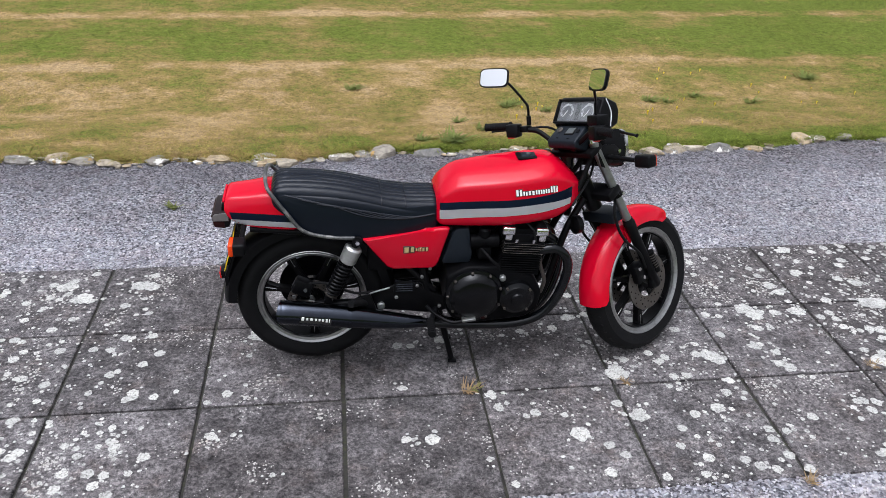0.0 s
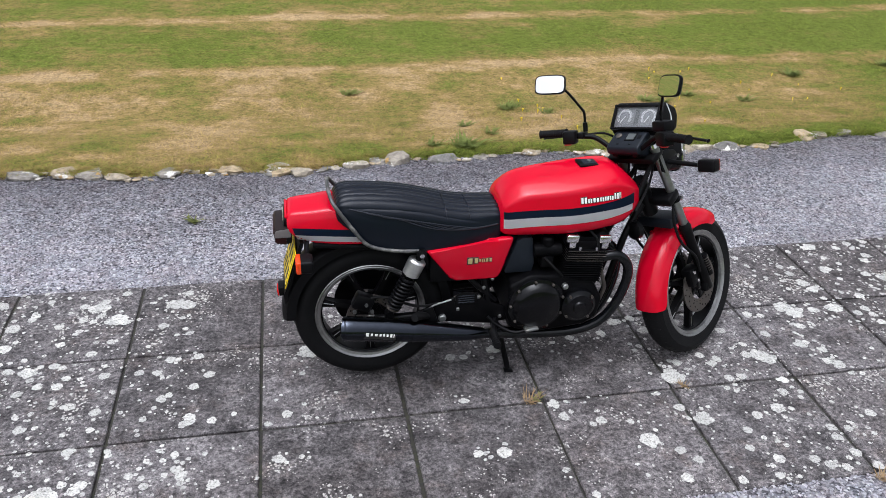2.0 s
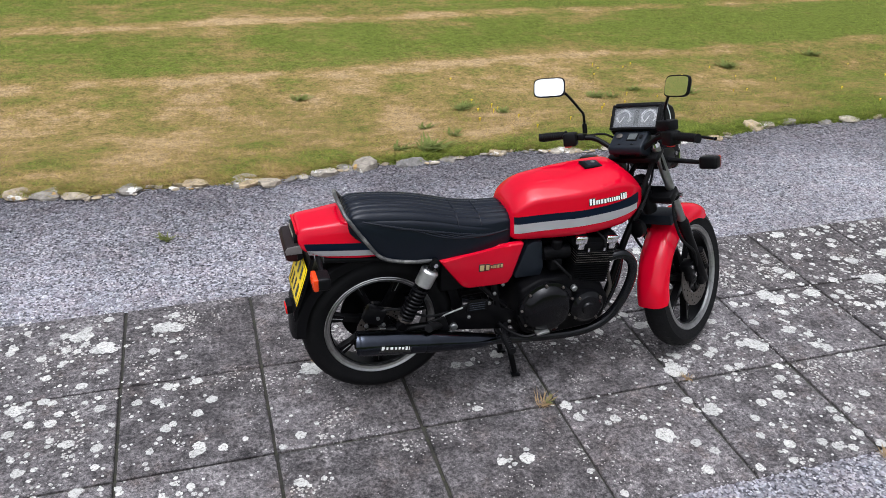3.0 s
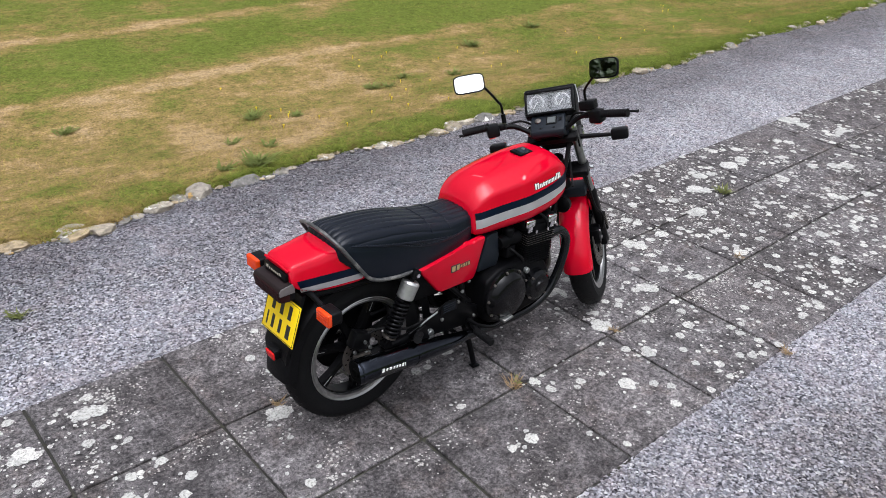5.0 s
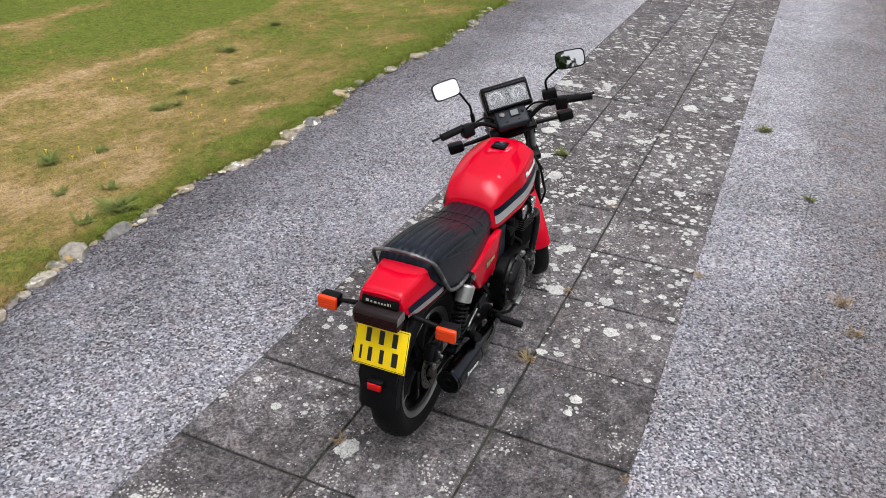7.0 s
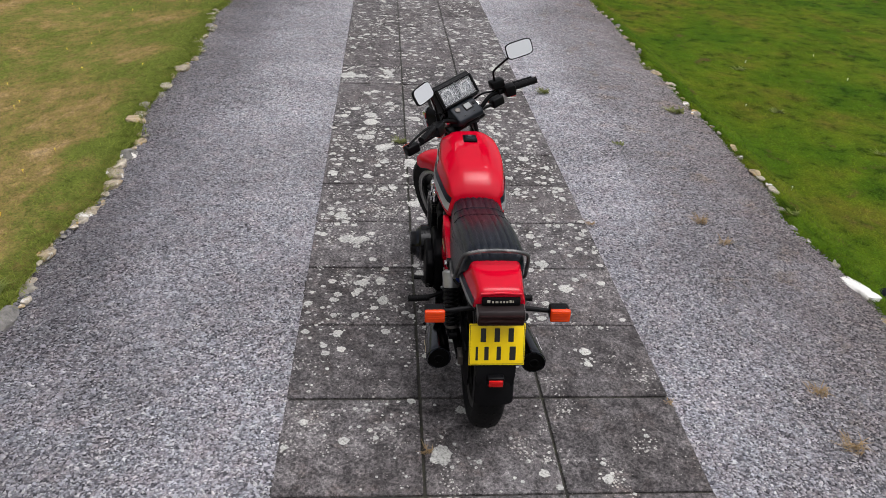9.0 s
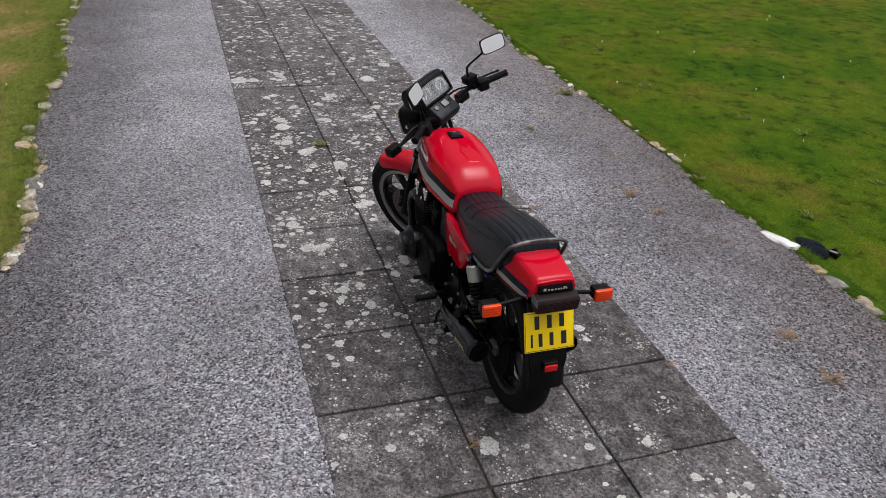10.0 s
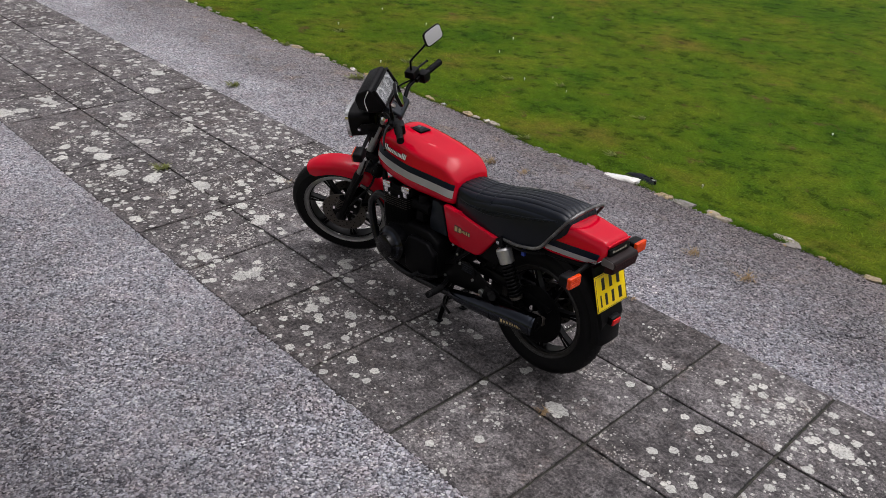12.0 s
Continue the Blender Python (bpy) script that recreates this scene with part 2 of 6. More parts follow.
def make_gravel_material(chips):
    m, t, bsdf, co, geo = blank("gravel_chip" if chips else "gravel_bed")
    pos = geo.outputs["Position"]
    stops = [(0.0, (0.068, 0.068, 0.077)), (0.19, (0.196, 0.192, 0.210)), (0.37, (0.298, 0.284, 0.292)), (0.55, (0.334, 0.332, 0.358)), (0.79, (0.384, 0.379, 0.400)), (0.93, (0.425, 0.415, 0.41)), (1.0, (0.52, 0.515, 0.51))]
    if chips:
        col = ramp(t, geo.outputs["Random Per Island"], stops)
    else:
        vor = t.nodes.new("ShaderNodeTexVoronoi")
        vor.inputs["Scale"].default_value = 88
        t.links.new(pos, vor.inputs["Vector"])
        sep = t.nodes.new("ShaderNodeSeparateColor")
        t.links.new(vor.outputs["Color"], sep.inputs[0])
        col = ramp(t, sep.outputs[0], stops)
        # stone borders and the whole bed are darkened, gap shade put into the colour
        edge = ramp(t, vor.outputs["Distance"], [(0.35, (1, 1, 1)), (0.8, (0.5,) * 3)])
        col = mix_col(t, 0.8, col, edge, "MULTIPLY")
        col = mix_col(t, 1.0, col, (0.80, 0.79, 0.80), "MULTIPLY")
        bumped(t, bsdf, maths(t, "SUBTRACT", 1.0, vor.outputs["Distance"]), 1.0, 0.012)
    drift = ramp(t, noise_out(t, pos, 6.0, 4, 0.7), [(0.36, (1.035, 0.985, 0.975)), (0.50, (1.0, 1.0, 1.0)), (0.64, (0.97, 1.0, 1.01))])
    col = mix_col(t, 1.0, col, drift, "MULTIPLY")
    clump = ramp(t, noise_out(t, pos, 34, 5, 0.7), [(0.36, (0.75,) * 3), (0.50, (1.0,) * 3), (0.64, (1.23,) * 3)])
    col = mix_col(t, 1.0, col, clump, "MULTIPLY")
    # worn wheel tracks and dusty patches are paler, the margins darker
    patch = ramp(t, noise_out(t, pos, 0.9, 5, 0.65), [(0.35, (0.78, 0.77, 0.77)), (0.65, (1.12, 1.12, 1.13))])
    col = mix_col(t, 1.0, col, patch, "MULTIPLY")
    sepp = t.nodes.new("ShaderNodeSeparateXYZ")
    t.links.new(pos, sepp.inputs[0])
    wob = maths(t, "ADD", sepp.outputs["Y"], maths(t, "MULTIPLY", maths(t, "SUBTRACT", noise_out(t, pos, 1.6, 4), 0.5), 0.7))
    y01 = maths(t, "DIVIDE", wob, 6.0)
    track = ramp(t, y01, [(0.09, (0.60, 0.55, 0.52)), (0.16, (0.68, 0.645, 0.63)), (0.24, (0.80, 0.785, 0.785)), (0.31, (1.08, 1.08, 1.09)), (0.70, (1.06, 1.06, 1.07)), (0.80, (0.90, 0.90, 0.91)), (0.88, (0.58, 0.57, 0.58)), (0.96, (0.50, 0.48, 0.47))])
    col = mix_col(t, 1.0, col, track, "MULTIPLY")
    # brown grit and dry moss lie in worn places by the green lawn
    worn = maths(t, "MULTIPLY", ramp(t, noise_out(t, pos, 3.1, 6, 0.7), [(0.55, (0, 0, 0)), (0.70, (0.6,) * 3)]), ramp(t, y01, [(0.24, (1, 1, 1)), (0.30, (0, 0, 0))]))
    col = mix_col(t, worn, col, mix_col(t, 1.0, col, (1.05, 0.82, 0.58), "MULTIPLY"))
    # the gravel grows paler further along x
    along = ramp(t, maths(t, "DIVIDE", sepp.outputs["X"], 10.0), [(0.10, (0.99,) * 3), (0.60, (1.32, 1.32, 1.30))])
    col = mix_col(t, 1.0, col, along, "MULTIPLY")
    t.links.new(col, bsdf.inputs["Base Color"])
    bsdf.inputs["Roughness"].default_value = 0.85
    bsdf.inputs["Specular IOR Level"].default_value = 0.25
    return m


def make_lawn_material(blades):
    """Dry, banded lawn past the drive at high y; greener lawn at low y."""
    m, t, bsdf, co, geo = blank("grass_blade" if blades else "turf")
    pos = geo.outputs["Position"]
    sep = t.nodes.new("ShaderNodeSeparateXYZ")
    t.links.new(pos, sep.inputs[0])
    x, y = sep.outputs["X"], sep.outputs["Y"]
    across = t.nodes.new("ShaderNodeVectorMath")
    across.operation = "MULTIPLY"
    across.inputs[1].default_value = (0.95, 1.12, 1.0)
    t.links.new(pos, across.inputs[0])
    n1, n2 = noise_out(t, pos, 0.55, 5, 0.6), noise_out(t, across.outputs[0], 1.9, 9, 0.67)
    stretch = t.nodes.new("ShaderNodeVectorMath")
    stretch.operation = "MULTIPLY"
    stretch.inputs[1].default_value = (0.7, 1.25, 1.0)
    t.links.new(pos, stretch.inputs[0])
    n3 = noise_out(t, stretch.outputs[0], 2.2, 5, 0.65)
    # mowing bands run along the drive
    yy = maths(t, "SUBTRACT", y, maths(t, "MULTIPLY", x, 0.053))
    yy = maths(t, "ADD", yy, maths(t, "MULTIPLY", maths(t, "SUBTRACT", n1, 0.5), 0.5))
    band = ramp(t, maths(t, "DIVIDE", maths(t, "SUBTRACT", yy, 5.0), 8.0, True), [
        (0.055, (0.36,) * 3), (0.10, (0.32,) * 3), (0.16, (0.27,) * 3), (0.34, (0.26,) * 3), (0.405, (0.38,) * 3), (0.432, (0.02,) * 3), (0.450, (0.02,) * 3), (0.468, (0.62,) * 3), (0.50, (0.78,) * 3),
        (0.605, (0.85,) * 3), (0.69, (0.55,) * 3), (0.705, (0.05,) * 3), (0.728, (0.05,) * 3), (0.75, (0.66,) * 3), (0.875, (0.80,) * 3)])
    # a greener fringe by the edging stones
    off = maths(t, "SUBTRACT", maths(t, "SUBTRACT", y, maths(t, "MULTIPLY", x, 0.047)), 5.47)
    off = maths(t, "ADD", off, maths(t, "MULTIPLY", maths(t, "SUBTRACT", noise_out(t, pos, 1.4, 4), 0.5), 0.9))
    fringe = maths(t, "MULTIPLY", ramp(t, off, [(0.08, (0.60,) * 3), (0.42, (0, 0, 0))]), ramp(t, maths(t, "MULTIPLY", maths(t, "ADD", x, 1.2), 0.5), [(0.15, (0.1,) * 3), (0.75, (1, 1, 1))]))
    band = maths(t, "ADD", band, fringe)
    # less parched further along the drive
    band = maths(t, "ADD", band, ramp(t, maths(t, "DIVIDE", maths(t, "SUBTRACT", x, 1.2), 5.0, True), [(0.0, (0, 0, 0)), (1.0, (0.42,) * 3)]))
    band = maths(t, "ADD", band, maths(t, "ADD", maths(t, "MULTIPLY", maths(t, "SUBTRACT", noise_out(t, pos, 1.1, 3, 0.5), 0.5), 1.0), 0.03))
    fac_l = maths(t, "ADD", band, maths(t, "MULTIPLY", maths(t, "SUBTRACT", maths(t, "ADD", maths(t, "MULTIPLY", n2, 0.6), maths(t, "MULTIPLY", maths(t, "ADD", n3, noise_out(t, across.outputs[0], 5.5, 6, 0.7)), 0.2)), 0.488), 4.2))
    scatter = geo.outputs["Random Per Island"] if blades else noise_out(t, pos, 38, 4, 0.7)
    fac_l = maths(t, "ADD", fac_l, maths(t, "MULTIPLY", maths(t, "SUBTRACT", scatter, 0.5), 0.75 if blades else 1.5))
    left = ramp(t, fac_l, [(0.0, (0.326, 0.234, 0.126)), (0.28, (0.240, 0.167, 0.069)), (0.52, (0.182, 0.142, 0.047)), (1.0, (0.101, 0.125, 0.022))])
    tuft = noise_out(t, pos, 13, 6, 0.75)
    left = mix_col(t, 1.0, left, ramp(t, tuft, [(0.33, (0.60, 0.65, 0.55)), (0.47, (0.98, 0.98, 0.98)), (0.66, (1.28, 1.25, 1.22))]), "MULTIPLY")
    fac_r = maths(t, "ADD", maths(t, "MULTIPLY", n1, 0.65), maths(t, "MULTIPLY", n2, 0.35))
    right = ramp(t, fac_r, [(0.36, (0.028, 0.068, 0.003)), (0.46, (0.050, 0.096, 0.004)), (0.55, (0.074, 0.106, 0.006)), (0.65, (0.105, 0.092, 0.015))])
    right = mix_col(t, 1.0, right, ramp(t, noise_out(t, pos, 4.6, 8, 0.72), [(0.38, (0.40, 0.46, 0.40)), (0.47, (0.88, 0.89, 0.88)), (0.62, (1.15, 1.11, 1.0))]), "MULTIPLY")
    bare = ramp(t, noise_out(t, across.outputs[0], 2.6, 8, 0.68), [(0.60, (0, 0, 0)), (0.68, (0.8,) * 3)])
    right = mix_col(t, bare, right, (0.078, 0.050, 0.020))
    bsdf.inputs["Specular IOR Level"].default_value = 0.06
    side = maths(t, "GREATER_THAN", y, 3.0)
    col = mix_col(t, side, right, left)
    if blades:
        own = geo.outputs["Random Per Island"]
        dry = ramp(t, own, [(0.0, (0.62,) * 3), (0.45, (1.0,) * 3), (1.0, (1.5, 1.48, 1.38))])
        lush = ramp(t, own, [(0.0, (0.62,) * 3), (0.5, (1.0,) * 3), (1.0, (1.45, 1.42, 1.25))])
        col = mix_col(t, 1.0, col, mix_col(t, side, lush, dry), "MULTIPLY")
        col = mix_col(t, 1.0, col, (1.35, 1.35, 1.35), "MULTIPLY")
        bsdf.inputs["Roughness"].default_value = 0.65
        # thin leaves let light through
        leaf, both = t.nodes.new("ShaderNodeBsdfTranslucent"), t.nodes.new("ShaderNodeMixShader")
        both.inputs[0].default_value = 0.35
        t.links.new(col, leaf.inputs["Color"])
        t.links.new(bsdf.outputs[0], both.inputs[1])
        t.links.new(leaf.outputs[0], both.inputs[2])
        t.links.new(both.outputs[0], t.nodes["Material Output"].inputs["Surface"])
    else:
        fine = ramp(t, noise_out(t, pos, 55, 4, 0.7), [(0.36, (0.62,) * 3), (0.5, (1.0,) * 3), (0.64, (1.28,) * 3)])
        col = mix_col(t, 1.0, col, fine, "MULTIPLY")
        bumped(t, bsdf, noise_out(t, pos, 45, 5, 0.7), 0.5, 0.02)
        bsdf.inputs["Roughness"].default_value = 0.95
    t.links.new(col, bsdf.inputs["Base Color"])
    return m


def make_stone_material():
    m, t, bsdf, co, geo = blank("field_stone")
    rnd = t.nodes.new("ShaderNodeObjectInfo").outputs["Random"]
    pos = geo.outputs["Position"]
    tone = ramp(t, rnd, [(0.0, (0.16, 0.152, 0.14)), (0.25, (0.29, 0.255, 0.20)), (0.5, (0.35, 0.265, 0.15)), (0.7, (0.23, 0.215, 0.19)), (1.0, (0.40, 0.35, 0.27))])
    speck = ramp(t, noise_out(t, pos, 22, 6, 0.7), [(0.35, (0.55,) * 3), (0.6, (1.2,) * 3)])
    col = mix_col(t, 1.0, tone, speck, "MULTIPLY")
    white = ramp(t, noise_out(t, pos, 9, 3), [(0.60, (0, 0, 0)), (0.64, (1, 1, 1))])
    col = mix_col(t, white, col, (0.58, 0.56, 0.51))
    ochre = ramp(t, noise_out(t, pos, 14, 3), [(0.64, (0, 0, 0)), (0.68, (0.8,) * 3)])
    col = mix_col(t, ochre, col, (0.42, 0.25, 0.06))
    t.links.new(col, bsdf.inputs["Base Color"])
    bsdf.inputs["Roughness"].default_value = 0.9
    bumped(t, bsdf, noise_out(t, pos, 60, 5), 0.5, 0.008)
    return m


def make_lichen_material():
    m, t, bsdf, co, geo = blank("pale_lichen")
    pos = geo.outputs["Position"]
    col = ramp(t, noise_out(t, pos, 130, 4, 0.7), [(0.35, (0.13, 0.126, 0.12)), (0.43, (0.335, 0.33, 0.318)), (0.51, (0.475, 0.47, 0.452)), (0.7, (0.60, 0.59, 0.567))])
    tone = ramp(t, geo.outputs["Random Per Island"], [(0.0, (0.74, 0.74, 0.72)), (1.0, (1.06, 1.05, 1.01))])
    col = mix_col(t, 1.0, col, tone, "MULTIPLY")
    t.links.new(col, bsdf.inputs["Base Color"])
    bsdf.inputs["Roughness"].default_value = 0.95
    bumped(t, bsdf, noise_out(t, pos, 260, 4), 0.5, 0.002)
    return m


SLAB, GRAVEL, CHIP = make_slab_material(), make_gravel_material(False), make_gravel_material(True)
TURF, BLADE, STONE, LICHEN = make_lawn_material(False), make_lawn_material(True), make_stone_material(), make_lichen_material()
SOIL = plain("joint_soil", (0.022, 0.02, 0.016), 0.95, vary=0.5, grain=90, bump=0.6, bump_scale=200, dirt=(0.06, 0.07, 0.02), dirt_amount=0.5)
LAWN_WEED = plain("lawn_weed_green", (0.190, 0.225, 0.066), 0.7, spec=0.08, vary=0.3, grain=60)
WEED = plain("weed_green", (0.185, 0.205, 0.070), 0.65, spec=0.12, vary=0.35, grain=60)
for thin in (LAWN_WEED, WEED):
    tree = thin.node_tree
    lets, both = tree.nodes.new("ShaderNodeBsdfTranslucent"), tree.nodes.new("ShaderNodeMixShader")
    both.inputs[0].default_value = 0.5
    bsdf = tree.nodes["Principled BSDF"]
    tree.links.new(bsdf.inputs["Base Color"].links[0].from_socket, lets.inputs["Color"])
    tree.links.new(bsdf.outputs[0], both.inputs[1])
    tree.links.new(lets.outputs[0], both.inputs[2])
    tree.links.new(both.outputs[0], tree.nodes["Material Output"].inputs["Surface"])
LEAF = plain("tree_leaf", (0.035, 0.06, 0.015), 0.6, vary=0.35, grain=3)
FLOWER = plain("yellow_petal", (0.75, 0.55, 0.02), 0.6, vary=0.1)
BARK = plain("bark", (0.08, 0.065, 0.05), 0.9, vary=0.3, grain=20, bump=0.6, bump_scale=30)
DRY_WEED = plain("dry_weed", (0.24, 0.16, 0.075), 0.7, vary=0.3, grain=60)
WHITE_STONE = plain("whitewashed_stone", (0.70, 0.69, 0.65), 0.85, vary=0.12, grain=30, bump=0.4, bump_scale=80, dirt=(0.35, 0.31, 0.25), dirt_amount=0.6)


# ---- mesh helpers ----


def finish(bm, name, material, sharp=35.0):
    bmesh.ops.recalc_face_normals(bm, faces=bm.faces)
    for f in bm.faces:
        f.smooth = True
    mesh = bpy.data.meshes.new(name)
    bm.to_mesh(mesh)
    bm.free()
    mesh.set_sharp_from_angle(angle=radians(sharp))
    mesh.materials.append(material)
    return mesh


def part(name, bm, material, parent=None, label="", basis=None, sharp=35.0):
    ob = new(name, finish(bm, name, material, sharp))
    if parent:
        ob.parent = parent
    if basis:
        ob.matrix_basis = basis
    return tagged(ob, label)


def loft(rings, cap=True, bm=None):
    """Skin a row of closed rings with equal numbers of points."""
    bm = bm or bmesh.new()
    vs = [[bm.verts.new(p) for p in ring] for ring in rings]
    n = len(vs[0])
    for a, b in zip(vs, vs[1:]):
        for i in range(n):
            bm.faces.new((a[i], a[(i + 1) % n], b[(i + 1) % n], b[i]))
    if cap:
        bm.faces.new(vs[0][::-1])
        bm.faces.new(vs[-1])
    return bm


def smooth_path(points, steps=8):
    """Catmull-Rom through the points."""
    p = [Vector(q) for q in points]
    p = [2 * p[0] - p[1], *p, 2 * p[-1] - p[-2]]
    out = []
    for i in range(1, len(p) - 2):
        for k in range(steps):
            t = k / steps
            out.append(0.5 * (2 * p[i] + (p[i + 1] - p[i - 1]) * t + (2 * p[i - 1] - 5 * p[i] + 4 * p[i + 1] - p[i + 2]) * t * t
                              + (3 * p[i] - p[i - 1] - 3 * p[i + 1] + p[i + 2]) * t ** 3))
    return out + [p[-2]]


def tube(points, radius, seg=10, steps=6, bm=None, smooth=True, flat=1.0):
    """A round bar along the points; radius is a number, or one for each point."""
    path = smooth_path(points, steps) if smooth and len(points) > 2 else [Vector(q) for q in points]
    if isinstance(radius, (int, float)):
        radii = [radius] * len(path)
    else:
        radii = list(np.interp(np.linspace(0, len(radius) - 1, len(path)), range(len(radius)), radius))
    radii = [float(r) for r in radii]
    rings, side = [], None
    for i, p in enumerate(path):
        d = (path[min(i + 1, len(path) - 1)] - path[max(i - 1, 0)]).normalized()
        if side is None:
            side = d.orthogonal().normalized()
        side = (side - d * side.dot(d)).normalized()
        up = d.cross(side)
        rings.append([p + radii[i] * (math.cos(2 * math.pi * k / seg) * side + flat * math.sin(2 * math.pi * k / seg) * up) for k in range(seg)])
    return loft(rings, bm=bm)


def rbox(size, at=(0, 0, 0), bevel=0.005, turn=(0, 0, 0), bm=None, taper=1.0, segments=2):
    """A box with rounded edges; taper shrinks its top."""
    one = bmesh.new()
    bmesh.ops.create_cube(one, size=1.0)
    for v in one.verts:
        k = taper if v.co.z > 0 else 1.0
        v.co = Vector((v.co.x * size[0] * k, v.co.y * size[1] * k, v.co.z * size[2]))
    if bevel:
        bmesh.ops.bevel(one, geom=one.edges[:], offset=bevel, segments=segments, affect="EDGES", profile=0.5)
    bmesh.ops.transform(one, matrix=pose(*at, *turn), verts=one.verts)
    return merge(one, bm)


def merge(one, bm):
    if bm is None:
        return one
    seen = {v: bm.verts.new(v.co) for v in one.verts}
    for f in one.faces:
        bm.faces.new([seen[v] for v in f.verts])
    one.free()
    return bm


def prism(poly, y0, y1, bevel=0.004, bm=None, segments=2):
    """A plate cut to an outline in the x-z plane."""
    one = bmesh.new()
    a = [one.verts.new((x, y0, z)) for x, z in poly]
    b = [one.verts.new((x, y1, z)) for x, z in poly]
    n = len(poly)
    one.faces.new(a)
    one.faces.new(b[::-1])
    for i in range(n):
        one.faces.new((a[i], b[i], b[(i + 1) % n], a[(i + 1) % n]))
    if bevel:
        bmesh.ops.bevel(one, geom=one.edges[:], offset=bevel, segments=segments, affect="EDGES", profile=0.5)
    return merge(one, bm)


def lathe(profile, at=(0, 0, 0), seg=48, bm=None, closed=False, turn=(0, 0, 0)):
    """Turn a profile of (along, radius) round the y axis."""
    one = bmesh.new()
    rings = [[(r * math.cos(2 * math.pi * k / seg), y, r * math.sin(2 * math.pi * k / seg)) for k in range(seg)] for y, r in profile]
    if closed:
        rings.append(rings[0])
    loft(rings, cap=not closed, bm=one)
    if closed:
        bmesh.ops.remove_doubles(one, verts=one.verts, dist=1e-6)
    bmesh.ops.transform(one, matrix=pose(*at, *turn), verts=one.verts)
    return merge(one, bm)


def curve_at(xs, values):
    """A smooth function through values at xs."""
    xs, values = list(xs), list(values)

    def f(x):
        x = min(max(x, xs[0]), xs[-1])
        i = max(0, min(len(xs) - 2, int(np.searchsorted(xs, x)) - 1))
        h = xs[i + 1] - xs[i]
        t = (x - xs[i]) / h

        def slope(k):
            a, b = max(k - 1, 0), min(k + 1, len(xs) - 1)
            return (values[b] - values[a]) / (xs[b] - xs[a])
        m0, m1 = slope(i) * h, slope(i + 1) * h
        return (2 * t ** 3 - 3 * t * t + 1) * values[i] + (t ** 3 - 2 * t * t + t) * m0 + (3 * t * t - 2 * t ** 3) * values[i + 1] + (t ** 3 - t * t) * m1
    return f


# ---- the ground ----
# the paving runs at a small angle to x; these lie along it
ROW_EDGES = [2.135, 2.760, 3.340, 3.970]
COL_START, COL_PITCH = -0.020, 0.6125
PAVING = pose(0, 0, 0, 0, 0, 1.45)


def paving_side(k, x):
    """The y of an edge of the paving at x."""
    return ROW_EDGES[k] + 0.0253 * x


def left_edge(x):
    """Where the gravel meets the dry lawn."""
    return 5.47 + 0.047 * x + 0.05 * math.sin(1.9 * x) + 0.03 * math.sin(5.1 * x + 1)


def right_edge(x):
    """Where the gravel meets the green lawn."""
    return 0.545 + 0.02 * math.sin(1.3 * x + 0.5) + 0.02 * math.sin(4.3 * x) + 0.10 * math.exp(-((x - 2.1) / 0.42) ** 2) + 0.08 * math.exp(-((x - 6.2) / 0.4) ** 2)


def ease(u):
    u = np.clip(u, 0.0, 1.0)
    return u * u * (3 - 2 * u)


def drive_z(y):
    """The drive falls away towards the green lawn."""
    return -0.105 * np.clip((1.45 - y) / 0.90, 0.0, 1.2) ** 1.2


def lawn_z(x, y):
    """Both lawns lie lower than the drive: a short bank, then level."""
    right = -0.115 - 0.245 * ease((0.545 - y) / 0.60)
    left = 0.018 - 0.262 * ease((y - (5.47 + 0.047 * np.clip(x, -12, 19))) / 2.0)
    return np.where(y < 3.0, right, left)


def build_ground():
    xs = [-3000, -300, -60] + [-12 + 0.25 * i for i in range(125)] + [60, 300, 3000]
    bm = bmesh.new()
    grid = []
    for x in xs:
        c = min(max(x, -12), 19)
        r, l = right_edge(c), left_edge(c)
        row = []
        out = [-3000, -300, -60] + [r - 12 + 0.5 * k for k in range(22)] + [r - 0.80 + 0.11 * k for k in range(8)]
        far = [l + 0.03] + [l + 0.25 * k for k in range(1, 10)] + [l + 2.25 + 0.5 * k for k in range(1, 24)] + [60, 300, 3000]
        for y in out:
            row.append((y, float(lawn_z(x, y)) + 0.010 * noise.noise((x * 0.8, y * 0.8, 3.1)) * (abs(x) < 50)))
        row += [(r + 0.05, -0.20), (1.5, -0.09), (l - 0.05, -0.06)]
        for y in far:
            row.append((y, float(lawn_z(x, y)) + 0.010 * noise.noise((x * 0.8, y * 0.8, 3.1)) * (abs(x) < 50)))
        grid.append([bm.verts.new((x, y, z)) for y, z in row])
    for a, b in zip(grid, grid[1:]):
        for i in range(len(a) - 1):
            bm.faces.new((a[i], b[i], b[i + 1], a[i + 1]))
    ob = new("ground", finish(bm, "ground", TURF, 80))
    return tagged(ob, "mown lawn, parched straw-coloured in bands and green elsewhere", "lawn", kind="structure")


